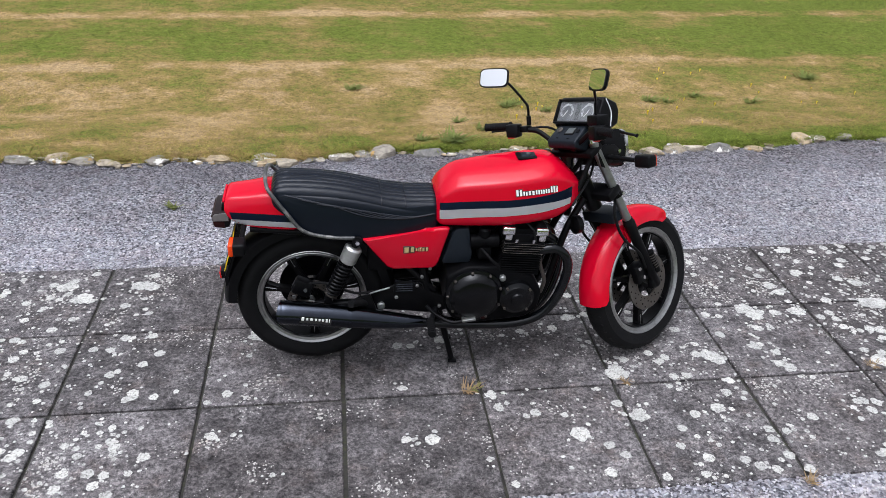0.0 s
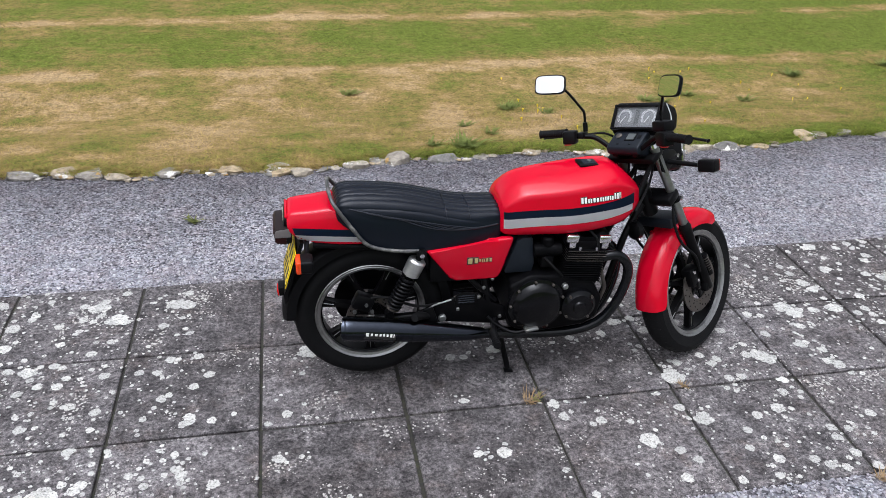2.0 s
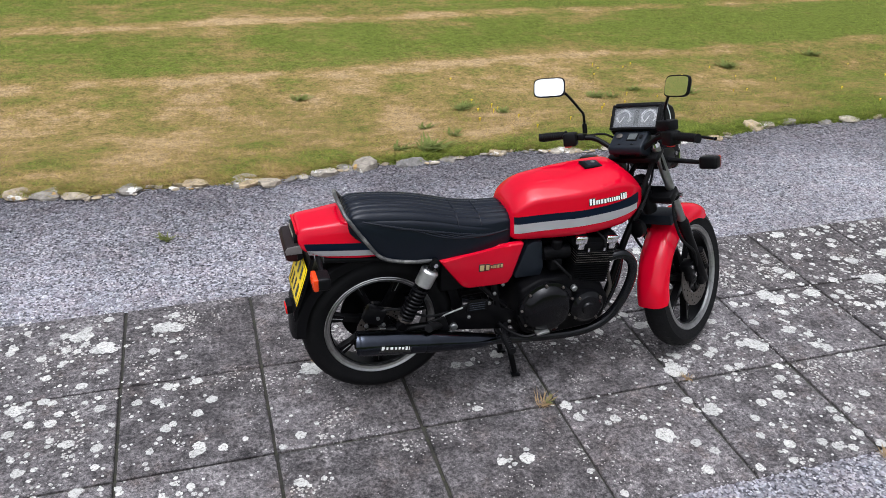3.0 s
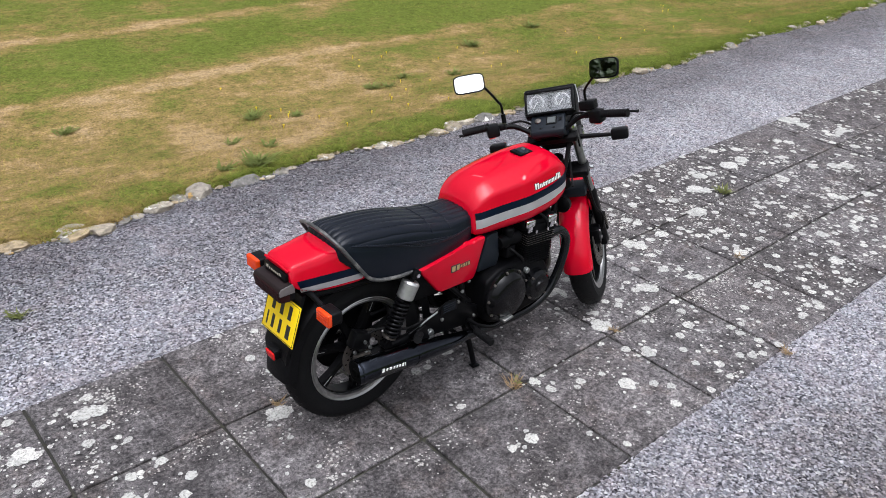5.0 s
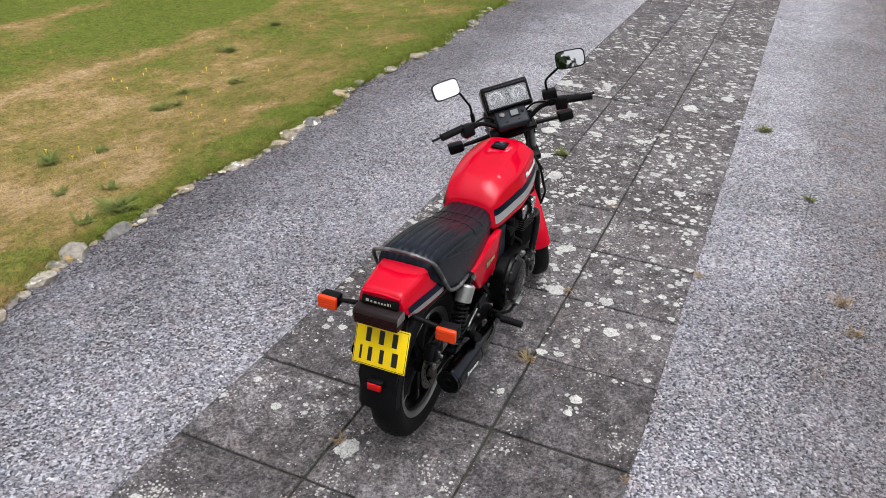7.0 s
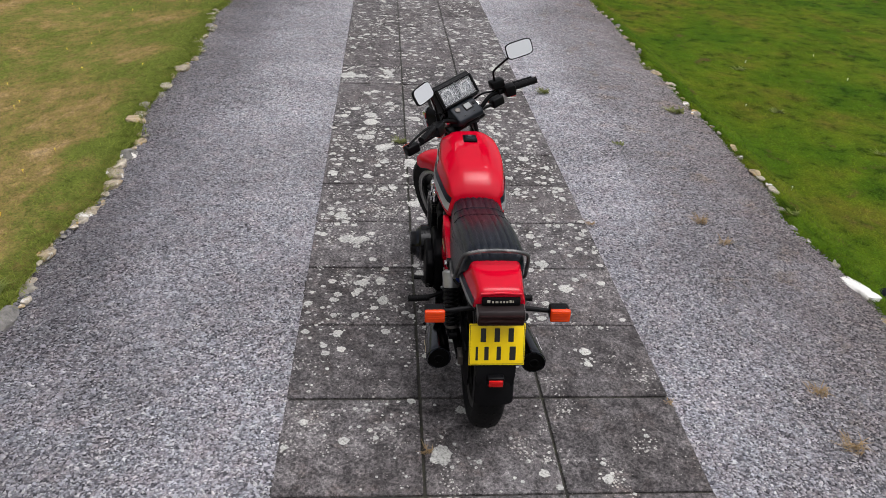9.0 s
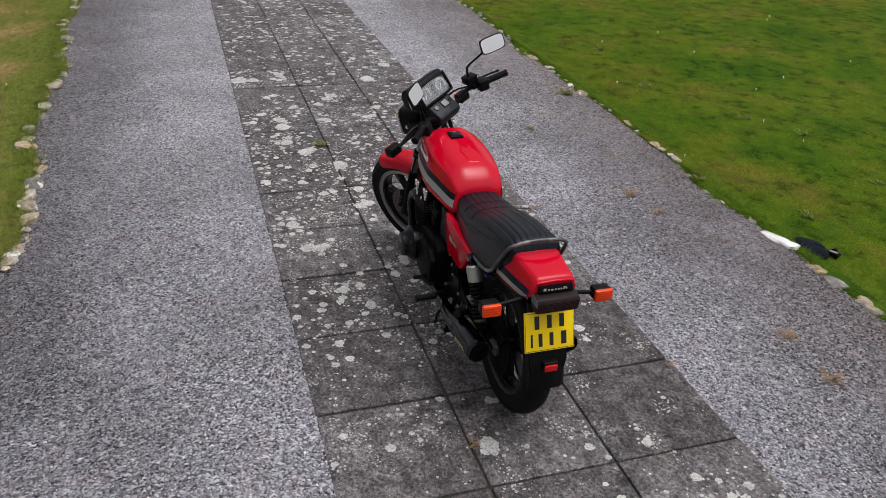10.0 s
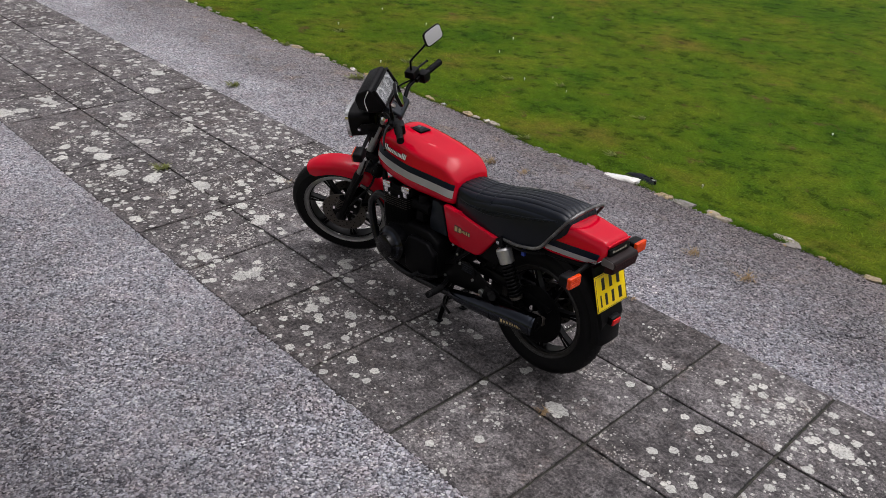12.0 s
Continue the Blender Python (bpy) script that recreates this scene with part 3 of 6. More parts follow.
def build_gravel(name, low, high, label):
    bm = bmesh.new()
    grid = []
    n = 22
    for i in range(32 * 8 + 1):
        x = -12 + i * 0.125
        a, b = low(x), high(x)
        grid.append([bm.verts.new((x, a + (b - a) * k / n, float(drive_z(a + (b - a) * k / n)) - 0.012 + 0.006 * noise.noise((x * 2.2, k * 0.31, 7.7)) + 0.004 * noise.noise((x * 9, k * 1.7, 1.7)))) for k in range(n + 1)])
    for a, b in zip(grid, grid[1:]):
        for i in range(n):
            bm.faces.new((a[i], b[i], b[i + 1], a[i + 1]))
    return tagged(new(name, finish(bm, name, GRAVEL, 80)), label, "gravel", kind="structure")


ground = build_ground()
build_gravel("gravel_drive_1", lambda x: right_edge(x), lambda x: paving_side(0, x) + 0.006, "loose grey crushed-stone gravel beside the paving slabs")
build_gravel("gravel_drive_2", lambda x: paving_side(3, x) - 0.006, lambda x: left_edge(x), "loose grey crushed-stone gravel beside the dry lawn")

bm = bmesh.new()
rbox((32, ROW_EDGES[3] - ROW_EDGES[0], 0.04), (4, (ROW_EDGES[0] + ROW_EDGES[3]) / 2, -0.034), 0, bm=bm)
bed = tagged(new("paving_bed", finish(bm, "paving_bed", SOIL)), "dark mossy soil in the joints between paving slabs", "soil", kind="structure")
bed.matrix_world = PAVING


# ---- the motorcycle: x forward from the rear axle, y to its left, z up from the ground ----
bike = tagged(new("motorcycle"), "red motorcycle with black engine and seat, on its centre stand", "motorcycle")
bike.matrix_world = pose(-0.215, 3.076, 0, 0, 0, 2.0)
RAKE, LOCK = radians(29), radians(36)
HEAD = Vector((1.225, 0, 0.82))
UPWARD = Vector((-math.sin(RAKE), 0, math.cos(RAKE)))
STEER = Matrix.Translation(HEAD) @ Matrix.Rotation(LOCK, 4, UPWARD) @ Matrix.Translation(-HEAD)
SIDES = (1, -1)


def fork_at(z):
    """The fork legs' line at that height, wheel straight ahead."""
    return 1.26 - (z - 0.839) * math.tan(RAKE)


# -- wheels --
def build_wheel(name, at, radius, half, rim, basis, label, discs):
    x, z = at
    wheel = part(name, lathe([(-0.05, 0.038), (-0.045, 0.05), (0.045, 0.05), (0.05, 0.038)], (x, 0, z), 28), BLACK, bike, label, basis)
    prof = [(-0.042, rim - 0.02), (-0.050, rim + 0.004), (-half + 0.003, rim + 0.03), (-half, rim + 0.05), (-half + 0.004, radius - 0.032), (-half * 0.74, radius - 0.013), (-half * 0.40, radius - 0.003), (0, radius)]
    prof = prof + [(-y, r) for y, r in prof[-2::-1]]
    tyre = part("tyre", lathe(prof, (x, 0, z), 96, closed=True), RUBBER, wheel, "worn black rubber tyre")
    # tread grooves stand as thin raised ribs between sipes
    bm = bmesh.new()
    for k in range(44):
        a = 2 * math.pi * k / 44
        for s in SIDES:
            one = bmesh.new()
            rbox((0.011, half * 0.62, 0.004), (0, s * half * 0.42, radius - 0.0065), 0.001, (s * -17, 0, s * 24), bm=one, segments=1)
            bmesh.ops.transform(one, matrix=Matrix.Translation((x, 0, z)) @ Matrix.Rotation(a, 4, "Y"), verts=one.verts)
            merge(one, bm)
    tagged(part("tread", bm, RUBBER, tyre), kind="stuff")
    part("rim_barrel", lathe([(-0.044, rim - 0.006), (-0.03, rim - 0.03), (0.03, rim - 0.03), (0.044, rim - 0.006), (0.040, rim - 0.002), (-0.040, rim - 0.002)], (x, 0, z), 72, closed=True), BLACK, wheel)
    for s in SIDES:
        ring = [(s * 0.034, rim - 0.024), (s * 0.045, rim - 0.021), (s * 0.048, rim - 0.011), (s * 0.0465, rim - 0.009), (s * 0.052, rim + 0.000), (s * 0.049, rim + 0.004), (s * 0.034, rim - 0.018)]
        chain_side = s > 0 and basis is None
        part("rim_flange", lathe(ring, (x, 0, z), 96, closed=True), DARK_RIM if chain_side else RIM, wheel, "dark dull rim flange" if chain_side else "machined silver rim flange")
    spoke = None
    for k in range(7):
        m = Matrix.Translation((x, 0, z)) @ Matrix.Rotation(2 * math.pi * (k + 0.75) / 7, 4, "Y")
        if spoke is None:
            outline = [(0.040, -0.022), (0.040, 0.022), (0.09, 0.013), (0.15, 0.011), (rim - 0.045, 0.013), (rim - 0.026, 0.026), (rim - 0.026, -0.026), (rim - 0.045, -0.013), (0.15, -0.011), (0.09, -0.013)]
            spoke = finish(prism(outline, -0.016, 0.016, 0.005), "spoke", BLACK)
            ridge = finish(rbox((0.052, 0.003, 0.0028), (rim - 0.053, 0, 0), 0.001, segments=1), "spoke_ridge", RIM)
        ob = new("spoke", spoke)
        ob.parent, ob.matrix_basis = wheel, m
        for s in SIDES:
            line = new("spoke_ridge", ridge)
            line.parent, line.matrix_basis = ob, pose(0, s * 0.0165, 0)
    for y, r in discs:
        bm = lathe([(y - 0.003, 0.072), (y - 0.003, r), (y + 0.003, r), (y + 0.003, 0.072)], (x, 0, z), 64, closed=True)
        disc = part("brake_disc", bm, DISC, wheel, "drilled steel brake disc")
        # solid plugs whose black colour stands in for the shade inside the holes
        holes, carrier = bmesh.new(), bmesh.new()
        for k in range(32):
            a, rr = 2 * math.pi * k / 32, r - 0.037 + 0.013 * (k % 3)
            lathe([(y - 0.0036, 0.0042), (y + 0.0036, 0.0042)], (x + rr * math.cos(a), 0, z + rr * math.sin(a)), 8, bm=holes)
        for k in range(20):
            a = 2 * math.pi * k / 20
            rbox((0.013, 0.0070, 0.008), (x + 0.084 * math.cos(a), y, z + 0.084 * math.sin(a)), 0.003, (0, 90 - math.degrees(a), 0), bm=holes, segments=1)
        tagged(part("drill_hole", holes, SOOT_AND_HOLE, disc), kind="stuff")
        for k in range(5):
            a = 2 * math.pi * k / 5
            rbox((0.05, 0.006, 0.022), (x + 0.058 * math.cos(a), y * 0.93, z + 0.058 * math.sin(a)), 0.002, (0, -math.degrees(a), 0), bm=carrier)
        part("disc_carrier", carrier, BLACK, disc)
    lathe_bm = lathe([(-0.085, 0.012), (0.085, 0.012)], (x, 0, z), 14)
    part("axle", lathe_bm, STEEL, wheel)
    return wheel


REAR, FRONT = (-0.004, 0.356), (1.522, 0.3425)
build_wheel("rear_wheel", REAR, 0.330, 0.066, 0.2375, None, "black seven-spoke cast rear wheel", [(-0.075, 0.108)])
build_wheel("front_wheel", FRONT, 0.339, 0.055, 0.252, STEER, "black seven-spoke cast front wheel turned to the left", [(-0.062, 0.134), (0.062, 0.134)])

# -- fuel tank --
tank_x = [0.530, 0.545, 0.575, 0.62, 0.70, 0.80, 0.90, 0.98, 1.03, 1.075, 1.115, 1.145, 1.160]
tank_w = curve_at(tank_x, [0.112, 0.133, 0.145, 0.154, 0.167, 0.178, 0.175, 0.166, 0.158, 0.145, 0.120, 0.085, 0.05])
tank_top = curve_at(tank_x, [0.866, 0.892, 0.924, 0.951, 0.965, 0.977, 0.989, 0.996, 0.991, 0.966, 0.932, 0.902, 0.875])
tank_low = curve_at(tank_x, [0.750, 0.740, 0.738, 0.738, 0.740, 0.742, 0.746, 0.754, 0.762, 0.782, 0.81, 0.83, 0.845])
TANK_HALF = [(0.0, 1.0), (0.20, 0.999), (0.36, 0.992), (0.46, 0.976), (0.56, 0.942), (0.70, 0.884), (0.79, 0.844), (0.832, 0.818), (0.854, 0.785), (0.866, 0.745), (0.888, 0.670), (0.923, 0.545), (0.96, 0.41), (0.985, 0.31), (1.0, 0.22), (0.992, 0.14), (0.95, 0.055), (0.86, 0.012), (0.72, 0.0)]


def tank_y(x, z):
    f = (z - tank_low(x)) / (tank_top(x) - tank_low(x))
    fz = [q[1] for q in TANK_HALF][::-1]
    fy = [q[0] for q in TANK_HALF][::-1]
    return tank_w(x) * float(np.interp(f, fz, fy))


def build_tank():
    rings = []
    for i in range(49):
        u = i / 48
        x = 0.530 + 0.630 * (u - 0.06 * math.sin(2 * math.pi * u) * 0.9)
        w, t, b = tank_w(x), tank_top(x), tank_low(x)
        half = [(fy * w, b + fz * (t - b)) for fy, fz in TANK_HALF]
        rings.append([(x, y, z) for y, z in half] + [(x, -y, z) for y, z in half[:0:-1]])
    tank = part("fuel_tank", loft(rings), RED, bike, "glossy red fuel tank with navy and silver side stripes", sharp=55)
    line_x = [0.540, 0.60, 0.70, 0.84, 0.95, 1.02, 1.075, 1.10]
    low = curve_at(line_x, [0.774, 0.784, 0.794, 0.801, 0.807, 0.817, 0.828, 0.832])
    mid = curve_at(line_x, [0.812, 0.822, 0.831, 0.837, 0.844, 0.849, 0.855, 0.857])
    top = curve_at(line_x, [0.842, 0.853, 0.862, 0.868, 0.876, 0.886, 0.897, 0.901])
    for name, mat, a, b, x1 in (("silver_stripe", SILVER, low, mid, 1.095), ("navy_stripe", NAVY, mid, top, 1.102)):
        for s in SIDES:
            rows = []
            for i in range(41):
                x = 0.5405 + (x1 - 0.5405) * i / 40
                rows.append([(x, s * (tank_y(x, a(x) + (b(x) - a(x)) * k / 5) + 0.0016), a(x) + (b(x) - a(x)) * k / 5) for k in range(6)])
            bm = bmesh.new()
            vs = [[bm.verts.new(p) for p in r] for r in rows]
            for r0, r1 in zip(vs, vs[1:]):
                for k in range(5):
                    bm.faces.new((r0[k], r1[k], r1[k + 1], r0[k + 1]))
            bmesh.ops.solidify(bm, geom=bm.faces[:], thickness=0.0012)
            part(name, bm, mat, tank, sharp=55)
    # maker's mark as plain blocks, white on black
    widths = [0.031, 0.022, 0.031, 0.022, 0.021, 0.022, 0.024, 0.010]
    heights = [0.026, 0.017, 0.017, 0.017, 0.017, 0.017, 0.026, 0.025]
    for s in SIDES:
        bm, under = bmesh.new(), bmesh.new()
        order = list(zip(widths, heights)) if s < 0 else list(zip(widths, heights))[::-1]
        x = 0.848
        for w, h in order:
            xc = x + w / 2
            zc = 0.883 + 0.05 * (xc - 0.848) + h / 2
            y = tank_y(xc, zc)
            lean = math.degrees(math.atan2(tank_y(xc, zc - 0.01) - tank_y(xc, zc + 0.01), 0.02))
            yaw = math.degrees(math.atan2(tank_y(xc + 0.01, zc) - tank_y(xc - 0.01, zc), 0.02))
            for shift in (-0.24, 0.24):
                rbox((w * 0.30, 0.002, h), (xc + w * shift, s * (y + 0.003), zc), 0.0007, (s * lean, -6, s * yaw), bm=bm, segments=1)
            rbox((w * 0.95, 0.002, h + 0.004), (xc, s * (y + 0.0015), zc), 0.0007, (s * lean, -6, s * yaw), bm=under, segments=1)
            x += w
        badge = part("tank_badge", under, LETTER_BLACK, tank, "black and white maker's badge")
        part("badge_face", bm, WHITE, badge)
    # filler: a recessed black flap with a lock
    z = tank_top(0.925)
    cap = part("filler_flap", rbox((0.084, 0.070, 0.012), (0.922, 0, z + 0.000), 0.005, (0, 1, 0)), BLACK, tank, "square black locking filler flap")
    part("flap_lid", rbox((0.058, 0.050, 0.010), (0.926, 0, z + 0.005), 0.005, (0, 1, 0)), GREY_PLASTIC, cap)
    part("flap_lock", lathe([(-0.002, 0.009), (0.004, 0.009)], (0.930, 0, z + 0.010), 16, turn=(90, 0, 0)), STEEL, cap)
    # raised ridges run back from the filler
    for s in SIDES:
        part("tank_ridge", tube([(x, s * (0.040 + 0.10 * (0.925 - x)), tank_top(x) - (tank_top(x) - tank_low(x)) * 0.016 - 0.0035) for x in (0.95, 0.89, 0.83, 0.77, 0.71)], [0.002, 0.005, 0.006, 0.005, 0.002], 8), RED, tank)
    return tank


build_tank()

# -- seat --
seat_x = [-0.150, -0.135, -0.10, -0.04, 0.05, 0.15, 0.24, 0.32, 0.42, 0.50, 0.535, 0.548]
seat_w = curve_at(seat_x, [0.090, 0.112, 0.124, 0.132, 0.138, 0.140, 0.138, 0.134, 0.126, 0.116, 0.108, 0.085])
seat_top = curve_at(seat_x, [0.882, 0.915, 0.931, 0.932, 0.925, 0.909, 0.887, 0.866, 0.851, 0.848, 0.842, 0.81])
seat_low = curve_at(seat_x, [0.860, 0.845, 0.815, 0.765, 0.715, 0.700, 0.698, 0.698, 0.705, 0.722, 0.735, 0.765])


def seat_point(x, a, lift=0.0):
    """On the seat's skin: a runs from 0 (right hem) to pi (left hem)."""
    w, t, b = seat_w(x), seat_top(x), seat_low(x)
    c, s = math.cos(a), math.sin(a)
    y = -w * math.copysign(abs(c) ** 0.62, c)
    z = b + (t - b) * abs(s) ** 0.50
    n = Vector((0, -c * 0.7, s)).normalized()
    rib = 0.0
    if abs(c) < 0.93:
        rib = 0.0056 * abs(math.sin(math.pi * y / 0.0290)) ** 0.50 * min(1, (0.93 - abs(c)) * 8)
    return Vector((x, y, z)) + n * (rib + lift)


def build_seat():
    rings = []
    for i in range(64):
        u = i / 63
        x = -0.150 + 0.698 * (u - 0.03 * math.sin(2 * math.pi * u))
        rings.append([seat_point(x, math.pi * (k / 200)) for k in range(201)])
    seat = part("seat", loft(rings), VINYL, bike, "stepped black vinyl dual seat with long stitched ribs", sharp=60)
    for s in SIDES:
        for k in range(5):
            pts = []
            for i in range(15):
                u = i / 14
                x = -0.09 + 0.13 * k * 0.5 + u * (0.46 - 0.02 * k)
                a = 0.52 - 0.028 * k - (0.27 - 0.03 * k) / (1 + math.exp(-(u - 0.52) * 11))
                pts.append(seat_point(min(x, 0.52), a if s < 0 else math.pi - a, -0.0004))
            part("seat_piping", tube(pts, 0.0036, 6, 2), VINYL, seat)
    # cross seams of the step
    for x in (0.30, 0.40):
        part("cross_seam", tube([seat_point(x, a, 0.001) for a in np.linspace(0.62, math.pi - 0.62, 20)], 0.002, 6, 1), VINYL, seat)
    part("seat_base", loft([[(x, s * (seat_w(x) - 0.006), z) for s, z in ((-1, seat_low(x) + 0.012), (1, seat_low(x) + 0.012), (1, seat_low(x) - 0.012), (-1, seat_low(x) - 0.012))] for x in np.linspace(-0.12, 0.53, 24)]), PLASTIC, seat)
    return seat


build_seat()

# -- grab rail --
rail = [(0.205, -0.138, 0.700), (0.09, -0.146, 0.712), (-0.02, -0.146, 0.745), (-0.085, -0.140, 0.825), (-0.140, -0.130, 0.905), (-0.158, -0.110, 0.932), (-0.165, -0.06, 0.946), (-0.167, 0, 0.950)]
part("grab_rail", tube(rail + [(x, -y, z) for x, y, z in rail[-2::-1]], 0.0078, 12, 6), RAIL, bike, "worn black and steel grab rail round the seat")

# -- tail cowl --
tail_x = [-0.335, -0.325, -0.30, -0.24, -0.16, -0.08, -0.03]
tail_w = curve_at(tail_x, [0.088, 0.095, 0.100, 0.108, 0.117, 0.124, 0.126])
tail_top = curve_at(tail_x, [0.858, 0.872, 0.878, 0.884, 0.893, 0.885, 0.800])
tail_low = curve_at(tail_x, [0.815, 0.795, 0.775, 0.752, 0.742, 0.738, 0.742])
TAIL_HALF = [(0.0, 1.0), (0.35, 1.0), (0.68, 0.985), (0.78, 0.95), (0.84, 0.87), (0.90, 0.70), (0.96, 0.48), (1.0, 0.30), (1.0, 0.12), (0.97, 0.03), (0.90, 0.0)]


def tail_y(x, z):
    f = (z - tail_low(x)) / (tail_top(x) - tail_low(x))
    return tail_w(x) * float(np.interp(f, [q[1] for q in TAIL_HALF][::-1], [q[0] for q in TAIL_HALF][::-1]))


def build_tail():
    rings = []
    for x in np.linspace(-0.335, -0.03, 30):
        w, t, b = tail_w(x), tail_top(x), tail_low(x)
        half = [(fy * w, b + fz * (t - b)) for fy, fz in TAIL_HALF]
        rings.append([(x, y, z) for y, z in half] + [(x, -y, z) for y, z in half[:0:-1]])
    tail = part("tail_cowl", loft(rings), RED, bike, "red tail cowl with navy and silver stripes", sharp=40)
    for name, mat, a, b in (("silver_stripe", SILVER, 0.752, 0.776), ("navy_stripe", NAVY, 0.776, 0.806)):
        for s in SIDES:
            bm = bmesh.new()
            vs = []
            for i in range(21):
                u = i / 20
                rows = []
                for k in range(5):
                    z = a + (b - a) * k / 4 + 0.012 * (1 - u)
                    x0 = -0.292 + (z - 0.75) * -0.35
                    x = x0 + u * (-0.048 - x0)
                    rows.append(bm.verts.new((x, s * (tail_y(x, z) + 0.0016), z)))
                vs.append(rows)
            for r0, r1 in zip(vs, vs[1:]):
                for k in range(4):
                    bm.faces.new((r0[k], r1[k], r1[k + 1], r0[k + 1]))
            bmesh.ops.solidify(bm, geom=bm.faces[:], thickness=0.0012)
            part(name, bm, mat, tail, sharp=55)
    part("tail_lip", tube([(-0.337, y, 0.862 - abs(y) * 0.05) for y in np.linspace(-0.078, 0.078, 9)], 0.005, 8, 2), RED, tail)
    panel = part("badge_panel", rbox((0.018, 0.146, 0.032), (-0.339, 0, 0.829), 0.004, (0, 8, 0)), PLASTIC, tail, "black rear panel with a dull gold maker's badge")
    bm = bmesh.new()
    y = 0.058
    for w, h in zip([0.020, 0.012, 0.018, 0.012, 0.012, 0.012, 0.013, 0.006], [0.017, 0.012, 0.012, 0.012, 0.012, 0.012, 0.017, 0.016]):
        rbox((0.002, w * 0.6, h * 0.6), (-0.3490, y - w / 2, 0.824 + h / 2), 0.0006, (0, 8, 0), bm=bm, segments=1)
        y -= w
    part("badge_face", bm, DULL_GOLD, panel)


build_tail()

# -- tail light, number plate, rear mudguard --
light = part("tail_light", prism([(-0.318, 0.816), (-0.318, 0.770), (-0.386, 0.770), (-0.3885, 0.794), (-0.380, 0.808)], -0.089, 0.089, 0.004), TAIL_GREY, bike, "smoked tail light with a ribbed maroon lens")
# added end plates, their pale grey stands in for a reflection on the lens
for s in SIDES:
    part("end_reflection", prism([(-0.322, 0.812), (-0.322, 0.774), (-0.384, 0.774), (-0.386, 0.793), (-0.378, 0.805)], s * 0.087, s * 0.0905, 0.001, segments=1), END_REFLECTION, light, "pale grey plate, a painted reflection on the lens end")
part("light_base", prism([(-0.318, 0.770), (-0.320, 0.745), (-0.350, 0.738), (-0.352, 0.770)], -0.086, 0.086, 0.003), PLASTIC, light)
part("lens", prism([(-0.340, 0.772), (-0.340, 0.739), (-0.380, 0.746), (-0.3865, 0.772)], -0.0875, 0.0875, 0.003), DARK_LENS, light, "smoked dark red lens")
for k in range(8):
    part("lens_rib", rbox((0.006, 0.168, 0.0030), (-0.3815 - k * 0.0009, 0, 0.750 + k * 0.0062), 0.0006, segments=1), DARK_LENS, light)

plate_m = pose(-0.334, 0, 0.628, 0, 17, 0)
plate = part("number_plate", rbox((0.004, 0.218, 0.168), (0, 0, 0), 0.0016), YELLOW, bike, "yellow rear number plate with black bars", plate_m)
bm = bmesh.new()
for y, z, sy, sz in ((0, 0.079, 0.210, 0.0016), (0, -0.079, 0.210, 0.0016), (0.105, 0, 0.0016, 0.158), (-0.105, 0, 0.0016, 0.158)):
    rbox((0.0012, sy, sz), (-0.0026, y, z), 0, bm=bm)
part("plate_border", bm, LETTER_BLACK, plate)
for y, w in ((0.054, 0.021), (0.0, 0.021), (-0.054, 0.021)):
    part("plate_bar", rbox((0.0015, w, 0.055), (-0.0027, y, 0.038), 0.0005, segments=1), LETTER_BLACK, plate)
for y, w in ((0.078, 0.009), (0.040, 0.017), (-0.008, 0.017), (-0.062, 0.024)):
    part("plate_bar", rbox((0.0015, w, 0.055), (-0.0027, y, -0.036), 0.0005, segments=1), LETTER_BLACK, plate)

guard = []
for a in np.linspace(radians(6), radians(178), 32):
    r = 0.365 + 0.02 * math.sin(a)
    c = Vector((r * math.cos(a) - 0.008, 0, 0.325 + r * math.sin(a) + 0.03))
    out = Vector((math.cos(a), 0, math.sin(a)))
    w = 0.078
    guard.append([c + out * o + Vector((0, y, 0)) for y, o in ((-w, -0.05), (-w, -0.012), (-w * 0.75, 0.004), (0, 0.008), (w * 0.75, 0.004), (w, -0.012), (w, -0.05), (w - 0.004, -0.05), (w - 0.005, -0.012), (w * 0.72, 0.0), (0, 0.003), (-w * 0.72, 0.0), (-w + 0.005, -0.012), (-w + 0.004, -0.05))])
guard_ob = part("rear_mudguard", loft(guard), PLASTIC, bike, "black plastic rear mudguard", sharp=50)
part("mudguard_tongue", loft([[(x - 0.010, -w, z), (x - 0.010, w, z), (x + 0.006, w, z), (x + 0.006, -w, z)] for x, z, w in ((-0.280, 0.74, 0.085), (-0.312, 0.63, 0.082), (-0.338, 0.545, 0.080), (-0.356, 0.50, 0.078), (-0.356, 0.455, 0.070), (-0.350, 0.435, 0.062))]), PLASTIC, guard_ob)
part("plate_carrier", rbox((0.012, 0.17, 0.15), (-0.324, 0, 0.632), 0.004, (0, 17, 0)), PLASTIC, guard_ob)
part("reflector_housing", rbox((0.028, 0.064, 0.040), (-0.374, 0.0, 0.486), 0.004, (0, -6, 0)), PLASTIC, guard_ob)
part("reflector", rbox((0.012, 0.056, 0.030), (-0.3880, 0.0, 0.480), 0.003, (0, -4, 0)), RED_LENS, guard_ob, "red rear reflector")


